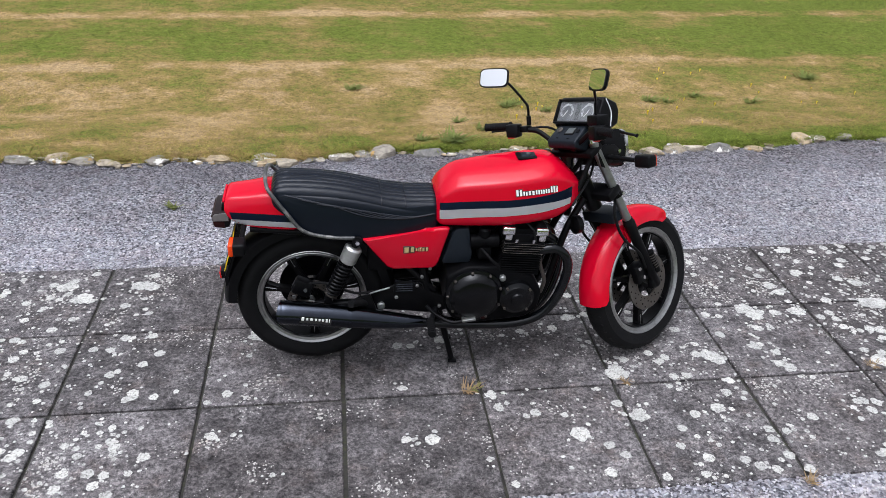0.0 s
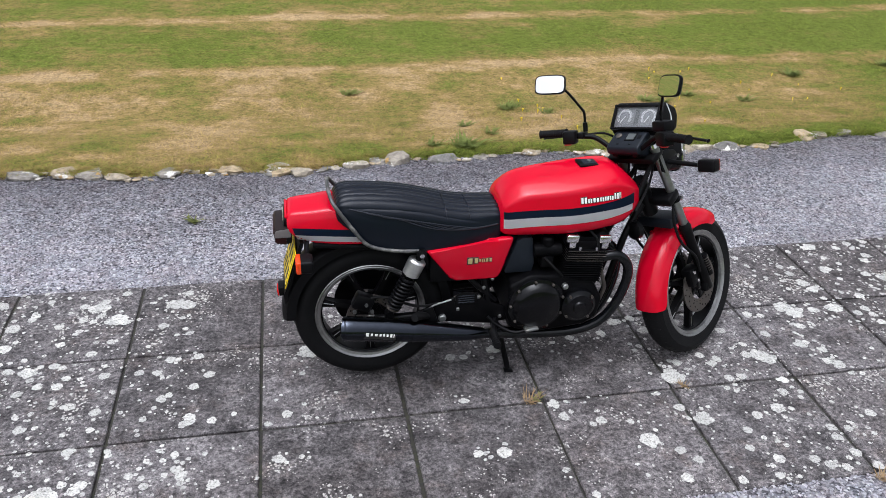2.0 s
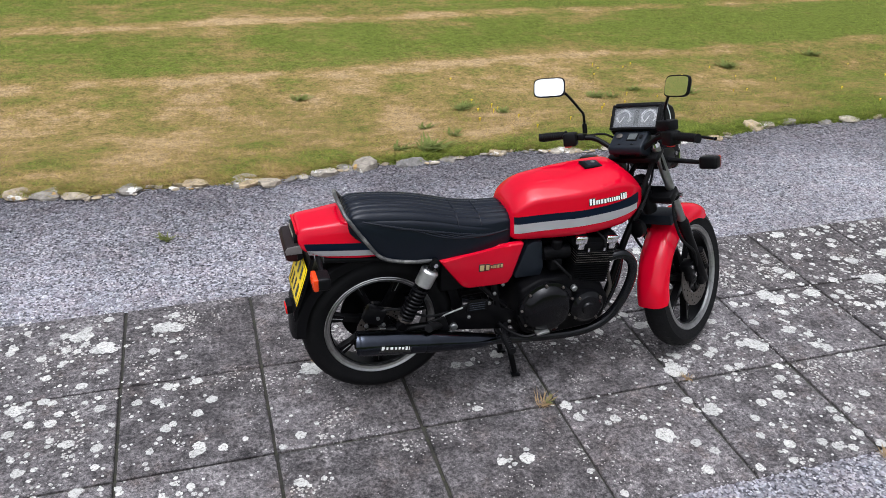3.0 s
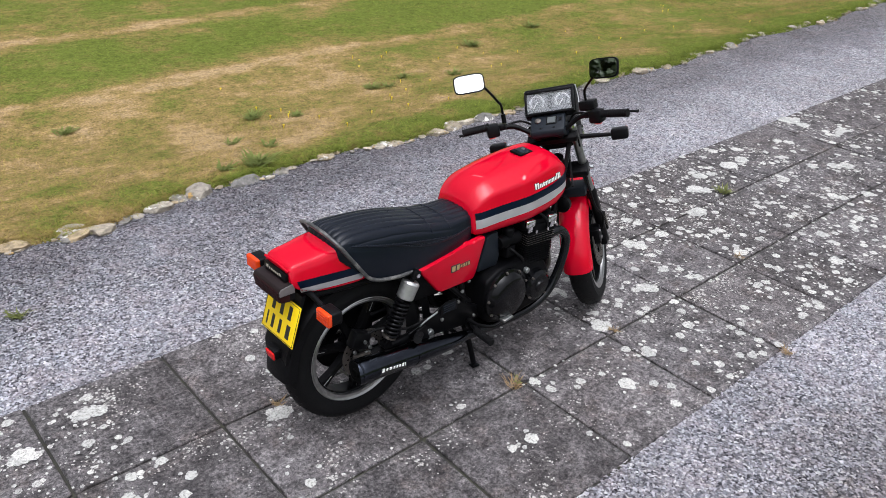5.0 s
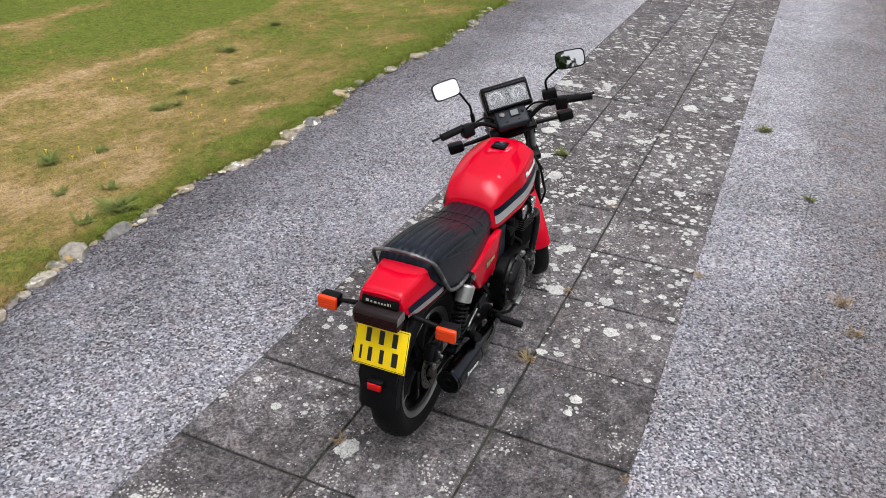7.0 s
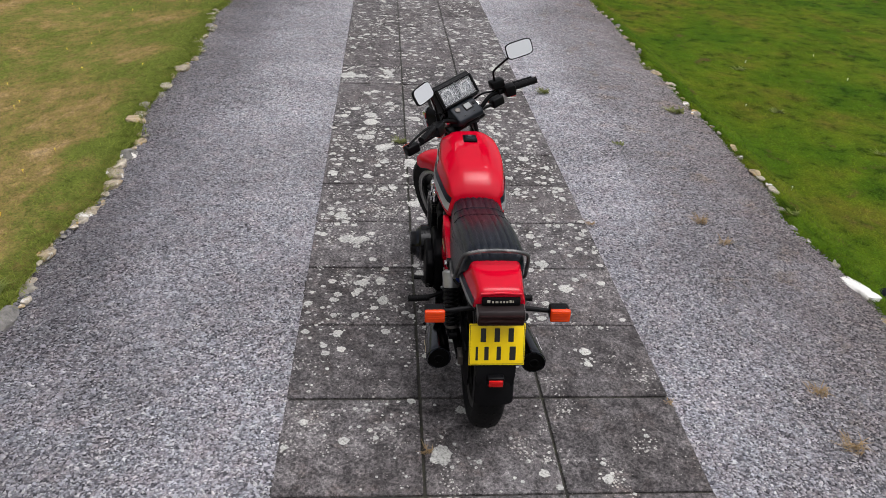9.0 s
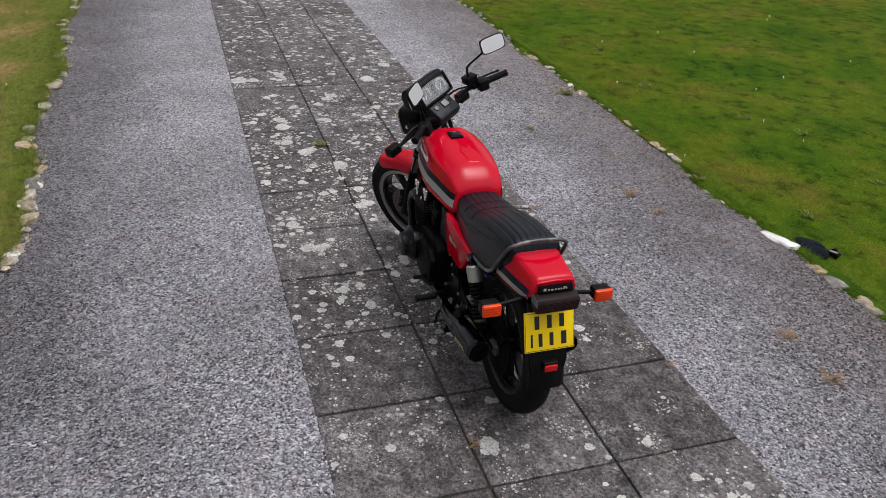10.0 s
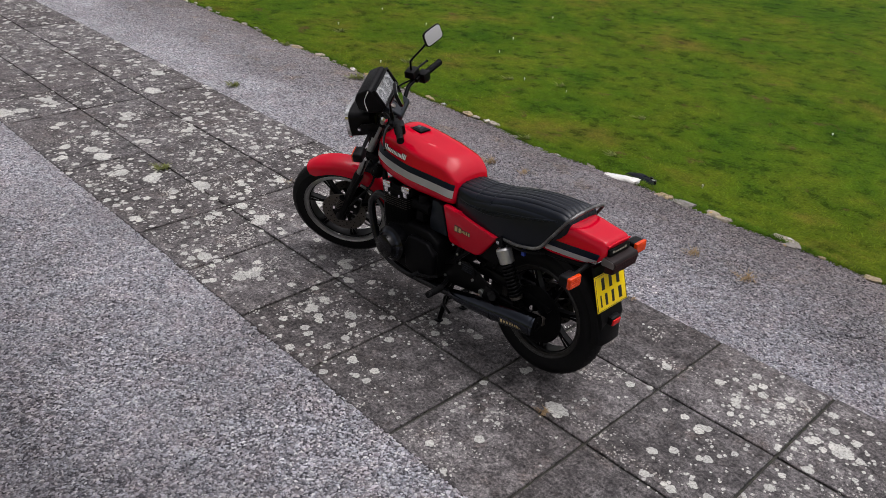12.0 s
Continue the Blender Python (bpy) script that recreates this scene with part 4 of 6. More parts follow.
# -- turn signals --
def build_signal(name, root, at, out, basis, label):
    """out: +1 where the lens faces forward, -1 backward."""
    sig = part(name, rbox((0.052, 0.078, 0.052), at, 0.010, segments=3), PLASTIC, bike, label, basis)
    part("signal_lens", rbox((0.020 if out < 0 else 0.012, 0.078 if out < 0 else 0.074, 0.052 if out < 0 else 0.048), (at[0] + out * (0.029 if out < 0 else 0.024), at[1], at[2]), 0.006, segments=3), ORANGE, sig, "orange signal lens")
    s = 1 if at[1] > 0 else -1
    part("signal_stalk", tube([root, (at[0] - out * 0.004, at[1] - s * 0.030, at[2])], [0.012, 0.009], 12), PLASTIC, sig)
    bm = bmesh.new()
    for k in range(4):
        rbox((0.002, 0.066, 0.0016), (at[0] + out * (0.0395 if out < 0 else 0.0305), at[1], at[2] - 0.016 + 0.0106 * k), 0, bm=bm)
    part("lens_rib", bm, ORANGE, sig)


for s in SIDES:
    build_signal("rear_turn_signal", (-0.262, s * 0.08, 0.752), (-0.272, s * 0.243, 0.738), -1, None, "rear turn signal with orange lens on a black stalk")
    build_signal("front_turn_signal", (1.225, s * 0.11, 0.975), (1.235, s * 0.292, 0.964), 1, STEER, "front turn signal with orange lens on a black stalk")

# -- side covers, airbox --
for s in SIDES:
    outline = [(0.214, 0.698), (0.480, 0.718), (0.520, 0.734), (0.575, 0.738), (0.584, 0.730), (0.540, 0.575), (0.525, 0.550), (0.505, 0.545), (0.345, 0.547), (0.318, 0.562)]
    cover = part("side_cover", prism(outline, s * 0.118, s * 0.150, 0.010, segments=3), RED, bike, "red side cover with a gold badge")
    bm, under = bmesh.new(), bmesh.new()
    items = [(0.026, 0.026), (0.020, 0.024), (0.010, 0.012), (0.006, 0.016), (0.006, 0.016), (0.013, 0.016), (0.013, 0.016)]
    x = 0.388
    for w, h in (items if s < 0 else items[::-1]):
        rbox((w * 0.70, 0.002, h * 0.95), (x + w / 2, s * 0.1525, 0.642), 0.0006, bm=bm, segments=1)
        rbox((w * 1.04, 0.0016, h * 1.35), (x + w / 2, s * 0.1508, 0.642), 0.0006, bm=under, segments=1)
        x += w + 0.002
    badge = part("model_badge", under, LETTER_BLACK, cover, "black and gold model badge")
    part("badge_face", bm, GOLD, badge)
    part("airbox_cover", prism([(0.600, 0.712), (0.625, 0.728), (0.668, 0.728), (0.686, 0.60), (0.676, 0.560), (0.560, 0.560), (0.556, 0.575)], s * 0.095, s * 0.140, 0.008), GREY_PLASTIC, bike, "charcoal airbox side panel")
part("airbox", rbox((0.20, 0.20, 0.17), (0.58, 0, 0.635), 0.01), PLASTIC, bike)
part("battery_box", rbox((0.26, 0.20, 0.20), (0.37, 0, 0.615), 0.012), PLASTIC, bike)

# -- frame --
frame_ob = part("frame", tube([(1.17, 0, 0.90), (1.255, 0, 0.74)], 0.034, 16), BLACK, bike, "black tubular steel frame")
for s in SIDES:
    part("frame_tube", tube([(1.19, s * 0.03, 0.80), (1.11, s * 0.07, 0.66), (1.04, s * 0.10, 0.42), (0.98, s * 0.11, 0.29), (0.88, s * 0.12, 0.245), (0.60, s * 0.12, 0.25), (0.52, s * 0.12, 0.34), (0.47, s * 0.12, 0.55), (0.42, s * 0.11, 0.70)], 0.016, 12), BLACK, frame_ob)
    part("frame_tube", tube([(1.17, s * 0.03, 0.88), (0.9, s * 0.06, 0.80), (0.6, s * 0.09, 0.70), (0.30, s * 0.10, 0.69), (0.0, s * 0.10, 0.715), (-0.24, s * 0.09, 0.735)], 0.014, 12), BLACK, frame_ob)
    part("frame_tube", tube([(0.53, s * 0.125, 0.42), (0.42, s * 0.125, 0.53), (0.30, s * 0.12, 0.68)], 0.012, 10), BLACK, frame_ob)
    # rear peg hanger plate
    part("peg_plate", prism([(0.18, 0.40), (0.27, 0.425), (0.37, 0.47), (0.45, 0.47), (0.48, 0.43), (0.56, 0.40), (0.60, 0.36), (0.58, 0.32), (0.50, 0.31), (0.30, 0.34), (0.20, 0.37)], s * 0.128, s * 0.136, 0.003), BLACK, frame_ob)
    heel = part("heel_plate", prism([(0.345, 0.425), (0.350, 0.470), (0.375, 0.484), (0.425, 0.482), (0.445, 0.462), (0.440, 0.425)], s * 0.139, s * 0.144, 0.002), BLACK, frame_ob, "slotted black heel plate")
    for k in range(4):
        part("heel_slot", rbox((0.070, 0.003, 0.0045), (0.395, s * 0.145, 0.434 + 0.011 * k), 0.001, segments=1), GREY_PLASTIC, heel)
    part("pivot_bolt", lathe([(0, 0.017), (s * 0.012, 0.017), (s * 0.016, 0.012)], (0.293, s * 0.136, 0.362), 20), STEEL, frame_ob, "bright pivot bolt head")
    for bx, bz in ((0.45, 0.455), (0.36, 0.40), (0.55, 0.345), (0.505, 0.54), (0.47, 0.50), (0.24, 0.395)):
        part("bolt", lathe([(0, 0.008), (s * 0.007, 0.008), (s * 0.009, 0.005)], (bx, s * 0.137, bz), 10), STEEL, frame_ob)

# -- engine --
crank = prism([(0.60, 0.30), (0.57, 0.36), (0.57, 0.52), (0.66, 0.565), (0.80, 0.56), (0.95, 0.51), (1.00, 0.42), (0.985, 0.33), (0.93, 0.29), (0.70, 0.27)], -0.185, 0.185, 0.018, segments=3)
engine = part("engine", crank, ENGINE_BLACK, bike, "black air-cooled four-cylinder engine with chrome cam caps")
LEANF = 5  # the cylinders lean forward
cyl_m = pose(0.885, 0, 0.520, 0, LEANF, 0)
block = part("cylinder_block", rbox((0.150, 0.335, 0.13), (0, 0, 0.055), 0.006), ENGINE_BLACK, engine, "black finned cylinder block", cyl_m)
fin_mesh = finish(rbox((0.176, 0.372, 0.0036), (0, 0, 0), 0.0012, segments=1), "fin", FIN_BLACK)
for k in range(9):
    fin = new("cooling_fin", fin_mesh)
    fin.parent, fin.matrix_basis = block, pose(0, 0, 0.002 + 0.0112 * k)
head_fin = finish(rbox((0.1765, 0.3725, 0.0014), (0, 0, 0), 0.0005, segments=1), "fin_polished", DISC)
head_ob = part("cylinder_head", rbox((0.165, 0.345, 0.085), (0, 0, 0.145), 0.008), ENGINE_BLACK, engine, "black cylinder head with bright-edged fins", cyl_m)
for k in range(5):
    fin = new("bright_fin", head_fin)
    fin.parent, fin.matrix_basis = head_ob, pose(0.004, 0, 0.1026 + 0.0112 * k)
    body_fin = new("cooling_fin", fin_mesh)
    body_fin.parent, body_fin.matrix_basis = head_ob, pose(0.004, 0, 0.105 + 0.0112 * k)
cam_cover = part("cam_cover", prism([(-0.095, 0.165), (-0.11, 0.195), (-0.095, 0.225), (-0.05, 0.232), (-0.03, 0.20), (0.03, 0.20), (0.05, 0.232), (0.095, 0.225), (0.11, 0.195), (0.095, 0.165)], -0.165, 0.165, 0.008), ENGINE_BLACK, engine, "", cyl_m)
for s in SIDES:
    for x in (-0.072, 0.074):
        cap = part("cam_cap", rbox((0.056, 0.026, 0.036), (x, s * 0.170, 0.203), 0.008, (0, 0, 0), segments=3), CHROME, engine, "chrome camshaft end cap", cyl_m)
        part("cap_skirt", rbox((0.032, 0.022, 0.046), (x + 0.004, s * 0.170, 0.180), 0.007), CHROME, cap)
    for x in (-0.035, 0.04):
        part("head_bolt", lathe([(0, 0.007), (0.016, 0.007)], (x, s * 0.185, 0.156), 10, turn=(90, 0, 0)), CHROME, engine, "", cyl_m)
# right: clutch cover, ignition cover; left: generator cover, sprocket cover
clutch = part("clutch_cover", lathe([(-0.180, 0.128), (-0.196, 0.126), (-0.200, 0.112), (-0.222, 0.100), (-0.230, 0.084), (-0.232, 0.03)], (0.695, 0, 0.425), 44), COVER_BLACK, engine, "domed black clutch cover")
ignition = part("ignition_cover", lathe([(-0.180, 0.078), (-0.214, 0.076), (-0.220, 0.064), (-0.226, 0.058), (-0.228, 0.03), (-0.236, 0.026), (-0.237, 0.008)], (0.880, 0, 0.415), 36), COVER_BLACK, engine, "round black ignition cover")
for k in range(9):
    a = 2 * math.pi * k / 9 + 0.3
    part("cover_screw", lathe([(-0.197, 0.006), (-0.206, 0.006), (-0.208, 0.004)], (0.695 + 0.118 * math.cos(a), 0, 0.425 + 0.118 * math.sin(a)), 8), DISC, clutch)
for k in range(4):
    a = math.pi * k / 2 + 0.7
    part("cover_screw", lathe([(-0.216, 0.006), (-0.226, 0.006)], (0.880 + 0.070 * math.cos(a), 0, 0.415 + 0.070 * math.sin(a)), 8), DISC, ignition)
part("oil_filler", lathe([(-0.18, 0.014), (-0.20, 0.014), (-0.204, 0.009)], (0.815, 0, 0.508), 14), STEEL, engine)
part("sight_glass", lathe([(-0.20, 0.014), (-0.205, 0.012)], (0.738, 0, 0.318), 14), DARK_LENS, engine)
generator = part("generator_cover", lathe([(0.180, 0.098), (0.235, 0.096), (0.245, 0.082), (0.262, 0.066), (0.285, 0.062), (0.290, 0.050), (0.291, 0.01)], (0.870, 0, 0.425), 40), COVER_BLACK, engine, "round black generator cover with a polished band")
part("polished_band", lathe([(0.247, 0.0825), (0.258, 0.0725), (0.257, 0.0705), (0.246, 0.0805)], (0.870, 0, 0.425), 40, closed=True), EXHAUST, generator)
part("sprocket_cover", prism([(0.57, 0.33), (0.56, 0.47), (0.62, 0.52), (0.75, 0.52), (0.79, 0.45), (0.77, 0.33), (0.68, 0.29)], 0.18, 0.222, 0.012, segments=3), ENGINE_BLACK, engine)
part("oil_sump", rbox((0.30, 0.24, 0.08), (0.78, 0, 0.235), 0.02, taper=1.1), ENGINE_BLACK, engine)
part("oil_line", tube([(1.0, -0.15, 0.40), (1.01, -0.16, 0.47), (0.985, -0.165, 0.545), (0.975, -0.165, 0.60)], 0.009, 10), DISC, engine, "dull metal oil pipe")
for k in range(4):
    y = 0.135 - 0.09 * k
    carb = part("carburettor", lathe([(-0.06, 0.030), (-0.02, 0.032), (0.0, 0.026), (0.02, 0.032), (0.06, 0.028)], (0.735, y, 0.665), 20, turn=(0, 0, 90)), ENGINE_BLACK, engine)
    part("float_bowl", rbox((0.055, 0.055, 0.055), (0.735, y, 0.615), 0.008), ENGINE_BLACK, carb)
    part("carb_top", lathe([(0, 0.026), (0.03, 0.026), (0.038, 0.018)], (0.735, y, 0.69), 16, turn=(90, 0, 0)), ENGINE_BLACK, carb)
part("fuel_line", tube([(0.72, -0.16, 0.64), (0.76, -0.19, 0.60), (0.80, -0.18, 0.55), (0.77, -0.17, 0.50)], 0.006, 8), RUBBER, engine)
part("plug_lead", tube([(0.90, -0.14, 0.76), (0.94, -0.17, 0.72), (0.95, -0.18, 0.67)], 0.005, 8), RUBBER, engine)

# -- exhaust: four headers into two silencers --
for s in SIDES:
    part("header_pipe", tube([(0.97, s * 0.165, 0.625), (1.045, s * 0.168, 0.630), (1.100, s * 0.168, 0.575), (1.105, s * 0.165, 0.48), (1.065, s * 0.160, 0.355), (0.995, s * 0.155, 0.275), (0.88, s * 0.150, 0.240), (0.70, s * 0.150, 0.245), (0.50, s * 0.165, 0.275), (0.42, s * 0.178, 0.295)], 0.0215, 16), HEADER_BLACK, bike, "black exhaust header pipe")
    part("header_pipe", tube([(0.97, s * 0.055, 0.625), (1.04, s * 0.055, 0.63), (1.09, s * 0.060, 0.57), (1.09, s * 0.068, 0.45), (1.04, s * 0.080, 0.32), (0.95, s * 0.092, 0.25), (0.80, s * 0.105, 0.235), (0.60, s * 0.13, 0.25), (0.52, s * 0.155, 0.27)], 0.0205, 14), HEADER_BLACK, bike, "black exhaust header pipe")
    cut = 0.036 if s > 0 else 0.0
    sil = part("silencer", tube([(0.47, s * 0.170, 0.285), (0.40, s * 0.180, 0.298), (0.30, s * 0.187, 0.318), (0.17, s * 0.193, 0.344), (0.0 + cut, s * 0.198, 0.372), (-0.115 + cut, s * 0.201, 0.389), (-0.130 + cut, s * 0.201, 0.391)], [0.024, 0.032, 0.040, 0.0485, 0.0515, 0.0530, 0.0500], 28, 5), EXHAUST, bike, "tapered black-chrome silencer with a white badge")
    part("silencer_band", tube([(0.158, s * 0.1935, 0.346), (0.148, s * 0.1938, 0.3475)], 0.0505, 28, smooth=False), EXHAUST, sil)
    part("tail_ring", lathe([(0, 0.0515), (0.008, 0.0525), (0.008, 0.0485), (0, 0.0485)], (-0.126 + cut, s * 0.201, 0.391), 32, closed=True, turn=(0, -9, 90)), EXHAUST, sil)
    part("tail_plug", lathe([(0, 0.046), (0.004, 0.046)], (-0.1335 + cut, s * 0.201, 0.391), 24, turn=(0, 0, 90)), SOOT_AND_HOLE, sil)
    part("outlet", lathe([(0, 0.020), (0.012, 0.020), (0.012, 0.016), (0, 0.016)], (-0.135 + cut, s * 0.201, 0.391), 20, closed=True, turn=(0, 0, 90)), SOOT_AND_HOLE, sil)
    bm, under = bmesh.new(), bmesh.new()
    order = list(zip([0.021, 0.015, 0.021, 0.015, 0.014, 0.015, 0.016, 0.007], [0.018, 0.012, 0.012, 0.012, 0.012, 0.012, 0.018, 0.017]))
    x = -0.052
    for w, h in (order if s < 0 else order[::-1]):
        zc = 0.371 + (0.008 if s < 0 else 0.0) - 0.16 * (x + w / 2)
        rbox((w * 0.55, 0.002, h * 0.9), (x + w / 2, s * 0.2512, zc), 0.0005, (s * 2, 8, 0), bm=bm, segments=1)
        x += w
    rbox((0.134, 0.003, 0.025), (0.010, s * 0.2496, 0.3692), 0.001, (s * 2, 9, 0), bm=under, segments=1)
    badge = part("silencer_badge", under, LETTER_BLACK, sil)
    part("badge_face", bm, WHITE if s < 0 else GOLD, badge)
    part("silencer_stay", rbox((0.05, 0.012, 0.11), (0.24, s * 0.160, 0.375), 0.004, (0, -18, 0)), BLACK, sil)

# -- swing arm, shocks, chain, rear brake --
for s in SIDES:
    arm = part("swing_arm", tube([(0.54, s * 0.11, 0.37), (0.35, s * 0.11, 0.36), (0.10, s * 0.105, 0.357), (-0.046, s * 0.10, 0.356)], 0.021, 14), BLACK, bike, "black tubular swing arm")
    part("axle_block", rbox((0.075, 0.03, 0.045), (-0.036, s * 0.10, 0.356), 0.006), DISC, arm)
    top, low = Vector((0.196, s * 0.140, 0.690)), Vector((0.066, s * 0.128, 0.395))
    d = (low - top)
    shock = part("shock_absorber", tube([top + d * 0.02, top + d * 0.98], 0.013, 14), BLACK, bike, "rear shock with bright top shroud and black coil spring")
    part("shroud", tube([top + d * 0.10, top + d * 0.125, top + d * 0.33, top + d * 0.34], [0.030, 0.038, 0.036, 0.033], 24, smooth=False), ALLOY, shock, "bright aluminium shroud")
    part("top_mount", lathe([(-0.018, 0.021), (0.018, 0.021)], tuple(top), 20), BLACK, shock)
    part("mount_nut", lathe([(0, 0.010), (s * 0.010, 0.010)], (top.x, top.y + s * 0.018, top.z), 6), CHROME, shock)
    part("low_mount", lathe([(-0.018, 0.019), (0.018, 0.019)], tuple(low), 20), BLACK, shock)
    axis = d.normalized()
    e1 = axis.orthogonal().normalized()
    e2 = axis.cross(e1)
    coil = [top + d * (0.36 + 0.50 * k / 108) + 0.029 * (math.cos(2 * math.pi * k / 12) * e1 + math.sin(2 * math.pi * k / 12) * e2) for k in range(109)]
    part("coil_spring", tube(coil, 0.0058, 8, smooth=False), BLACK, shock)
    part("spring_seat", tube([top + d * 0.86, top + d * 0.90], 0.030, 20), DISC, shock)
caliper = part("rear_caliper", rbox((0.085, 0.05, 0.075), (-0.041, -0.088, 0.443), 0.012, (0, 25, 0)), BLACK, bike, "black rear brake caliper")
for x, z in ((-0.03, 0.44), (-0.08, 0.41), (-0.005, 0.405)):
    part("caliper_bolt", lathe([(-0.11, 0.008), (-0.12, 0.008)], (x, 0, z), 8), STEEL, caliper)
part("torque_arm", tube([(-0.02, -0.10, 0.375), (0.20, -0.125, 0.335)], 0.007, 10), STEEL, bike)
part("brake_hose", tube([(-0.03, -0.10, 0.46), (0.05, -0.11, 0.47), (0.18, -0.12, 0.42), (0.28, -0.13, 0.43)], 0.006, 8), RUBBER, bike)
part("brake_rod", tube([(0.235, -0.142, 0.415), (0.255, -0.142, 0.43), (0.33, -0.142, 0.452)], 0.0040, 10), STEEL, bike, "bright brake rod fitting")
chain = part("chain_guard", prism([(-0.10, 0.43), (0.10, 0.47), (0.34, 0.47), (0.40, 0.43), (0.34, 0.42), (0.10, 0.43), (-0.08, 0.40)], 0.072, 0.092, 0.004), BLACK, bike, "black chain guard")
part("rear_sprocket", lathe([(0.070, 0.148), (0.078, 0.148), (0.080, 0.125), (0.092, 0.085), (0.094, 0.05), (0.070, 0.05)], (REAR[0], 0, REAR[1]), 40, closed=True), ENGINE_BLACK, bike)
part("drive_chain", loft([[(x, y, z + o) for y, o in ((0.070, 0.008), (0.084, 0.008), (0.084, -0.008), (0.070, -0.008))] for x, z in ((0.0, 0.455), (0.30, 0.435), (0.62, 0.45))]), ENGINE_BLACK, bike)

# -- pegs, pedals, centre stand --
for s in SIDES:
    peg = part("rider_footpeg", tube([(0.505, s * 0.205, 0.315), (0.500, s * 0.310, 0.312)], 0.016, 14), RUBBER, bike, "ribbed rubber rider footpeg")
    part("peg_arm", tube([(0.535, s * 0.13, 0.33), (0.52, s * 0.17, 0.322), (0.507, s * 0.215, 0.316)], 0.012, 10), BLACK, peg)
    bm = bmesh.new()
    for k in range(7):
        lathe([(-0.002, 0.0178), (0.002, 0.0178)], (0.504 - 0.0007 * k, s * (0.218 + 0.014 * k), 0.3145), 14, bm=bm)
    part("peg_rib", bm, RUBBER, peg)
    rear_peg = part("passenger_footpeg", tube([(0.235, s * 0.150, 0.385), (0.190, s * 0.185, 0.412), (0.160, s * 0.215, 0.425)], [0.013, 0.018, 0.018], 14), RUBBER, bike, "folded ribbed passenger footpeg")
    part("peg_pivot", rbox((0.03, 0.025, 0.03), (0.243, s * 0.143, 0.375), 0.005), BLACK, rear_peg)
    leg = part("centre_stand", tube([(0.560, s * 0.075, 0.255), (0.595, s * 0.085, 0.13), (0.622, s * 0.092, 0.02)], [0.016, 0.014, 0.014], 12), BLACK, bike, "black tubular centre stand leg")
    part("stand_foot", rbox((0.042, 0.032, 0.010), (0.626, s * 0.094, 0.006), 0.003, (0, 6, 0)), BLACK, leg)
part("stand_crossbar", tube([(0.590, -0.08, 0.15), (0.590, 0.08, 0.15)], 0.012, 10), BLACK, bike)
part("stand_lever", tube([(0.56, 0.12, 0.20), (0.50, 0.19, 0.21), (0.42, 0.23, 0.215)], 0.008, 10), BLACK, bike)
pedal = part("brake_pedal", tube([(0.49, -0.16, 0.36), (0.535, -0.185, 0.325), (0.60, -0.215, 0.305), (0.665, -0.225, 0.322)], 0.008, 10), BLACK, bike, "rear brake pedal with a worn steel pad")
part("pedal_pad", rbox((0.060, 0.035, 0.012), (0.668, -0.230, 0.330), 0.004, (0, -8, 0)), STEEL, pedal)
lever = part("gear_lever", tube([(0.54, 0.20, 0.36), (0.60, 0.225, 0.345), (0.665, 0.235, 0.335)], 0.007, 10), BLACK, bike, "black gear lever")
part("lever_rubber", tube([(0.665, 0.225, 0.335), (0.665, 0.275, 0.335)], 0.011, 12), RUBBER, lever)
part("blue_connector", rbox((0.020, 0.016, 0.030), (0.075, 0.120, 0.672), 0.003), BLUE, bike)
part("rear_wiring", tube([(0.19, 0.13, 0.70), (0.10, 0.14, 0.69), (0.02, 0.135, 0.70), (-0.05, 0.12, 0.72)], 0.006, 8), RUBBER, bike)

# -- front fork, yokes, brakes (wheel straight ahead, then turned by STEER) --
part("lower_yoke", rbox((0.085, 0.25, 0.042), (fork_at(0.815) - 0.03, 0, 0.815), 0.012, (0, -29, 0)), BLACK, bike, "", STEER)
part("upper_yoke", rbox((0.085, 0.235, 0.030), (fork_at(1.012) - 0.02, 0, 1.012), 0.010, (0, -29, 0)), BLACK, bike, "", STEER)
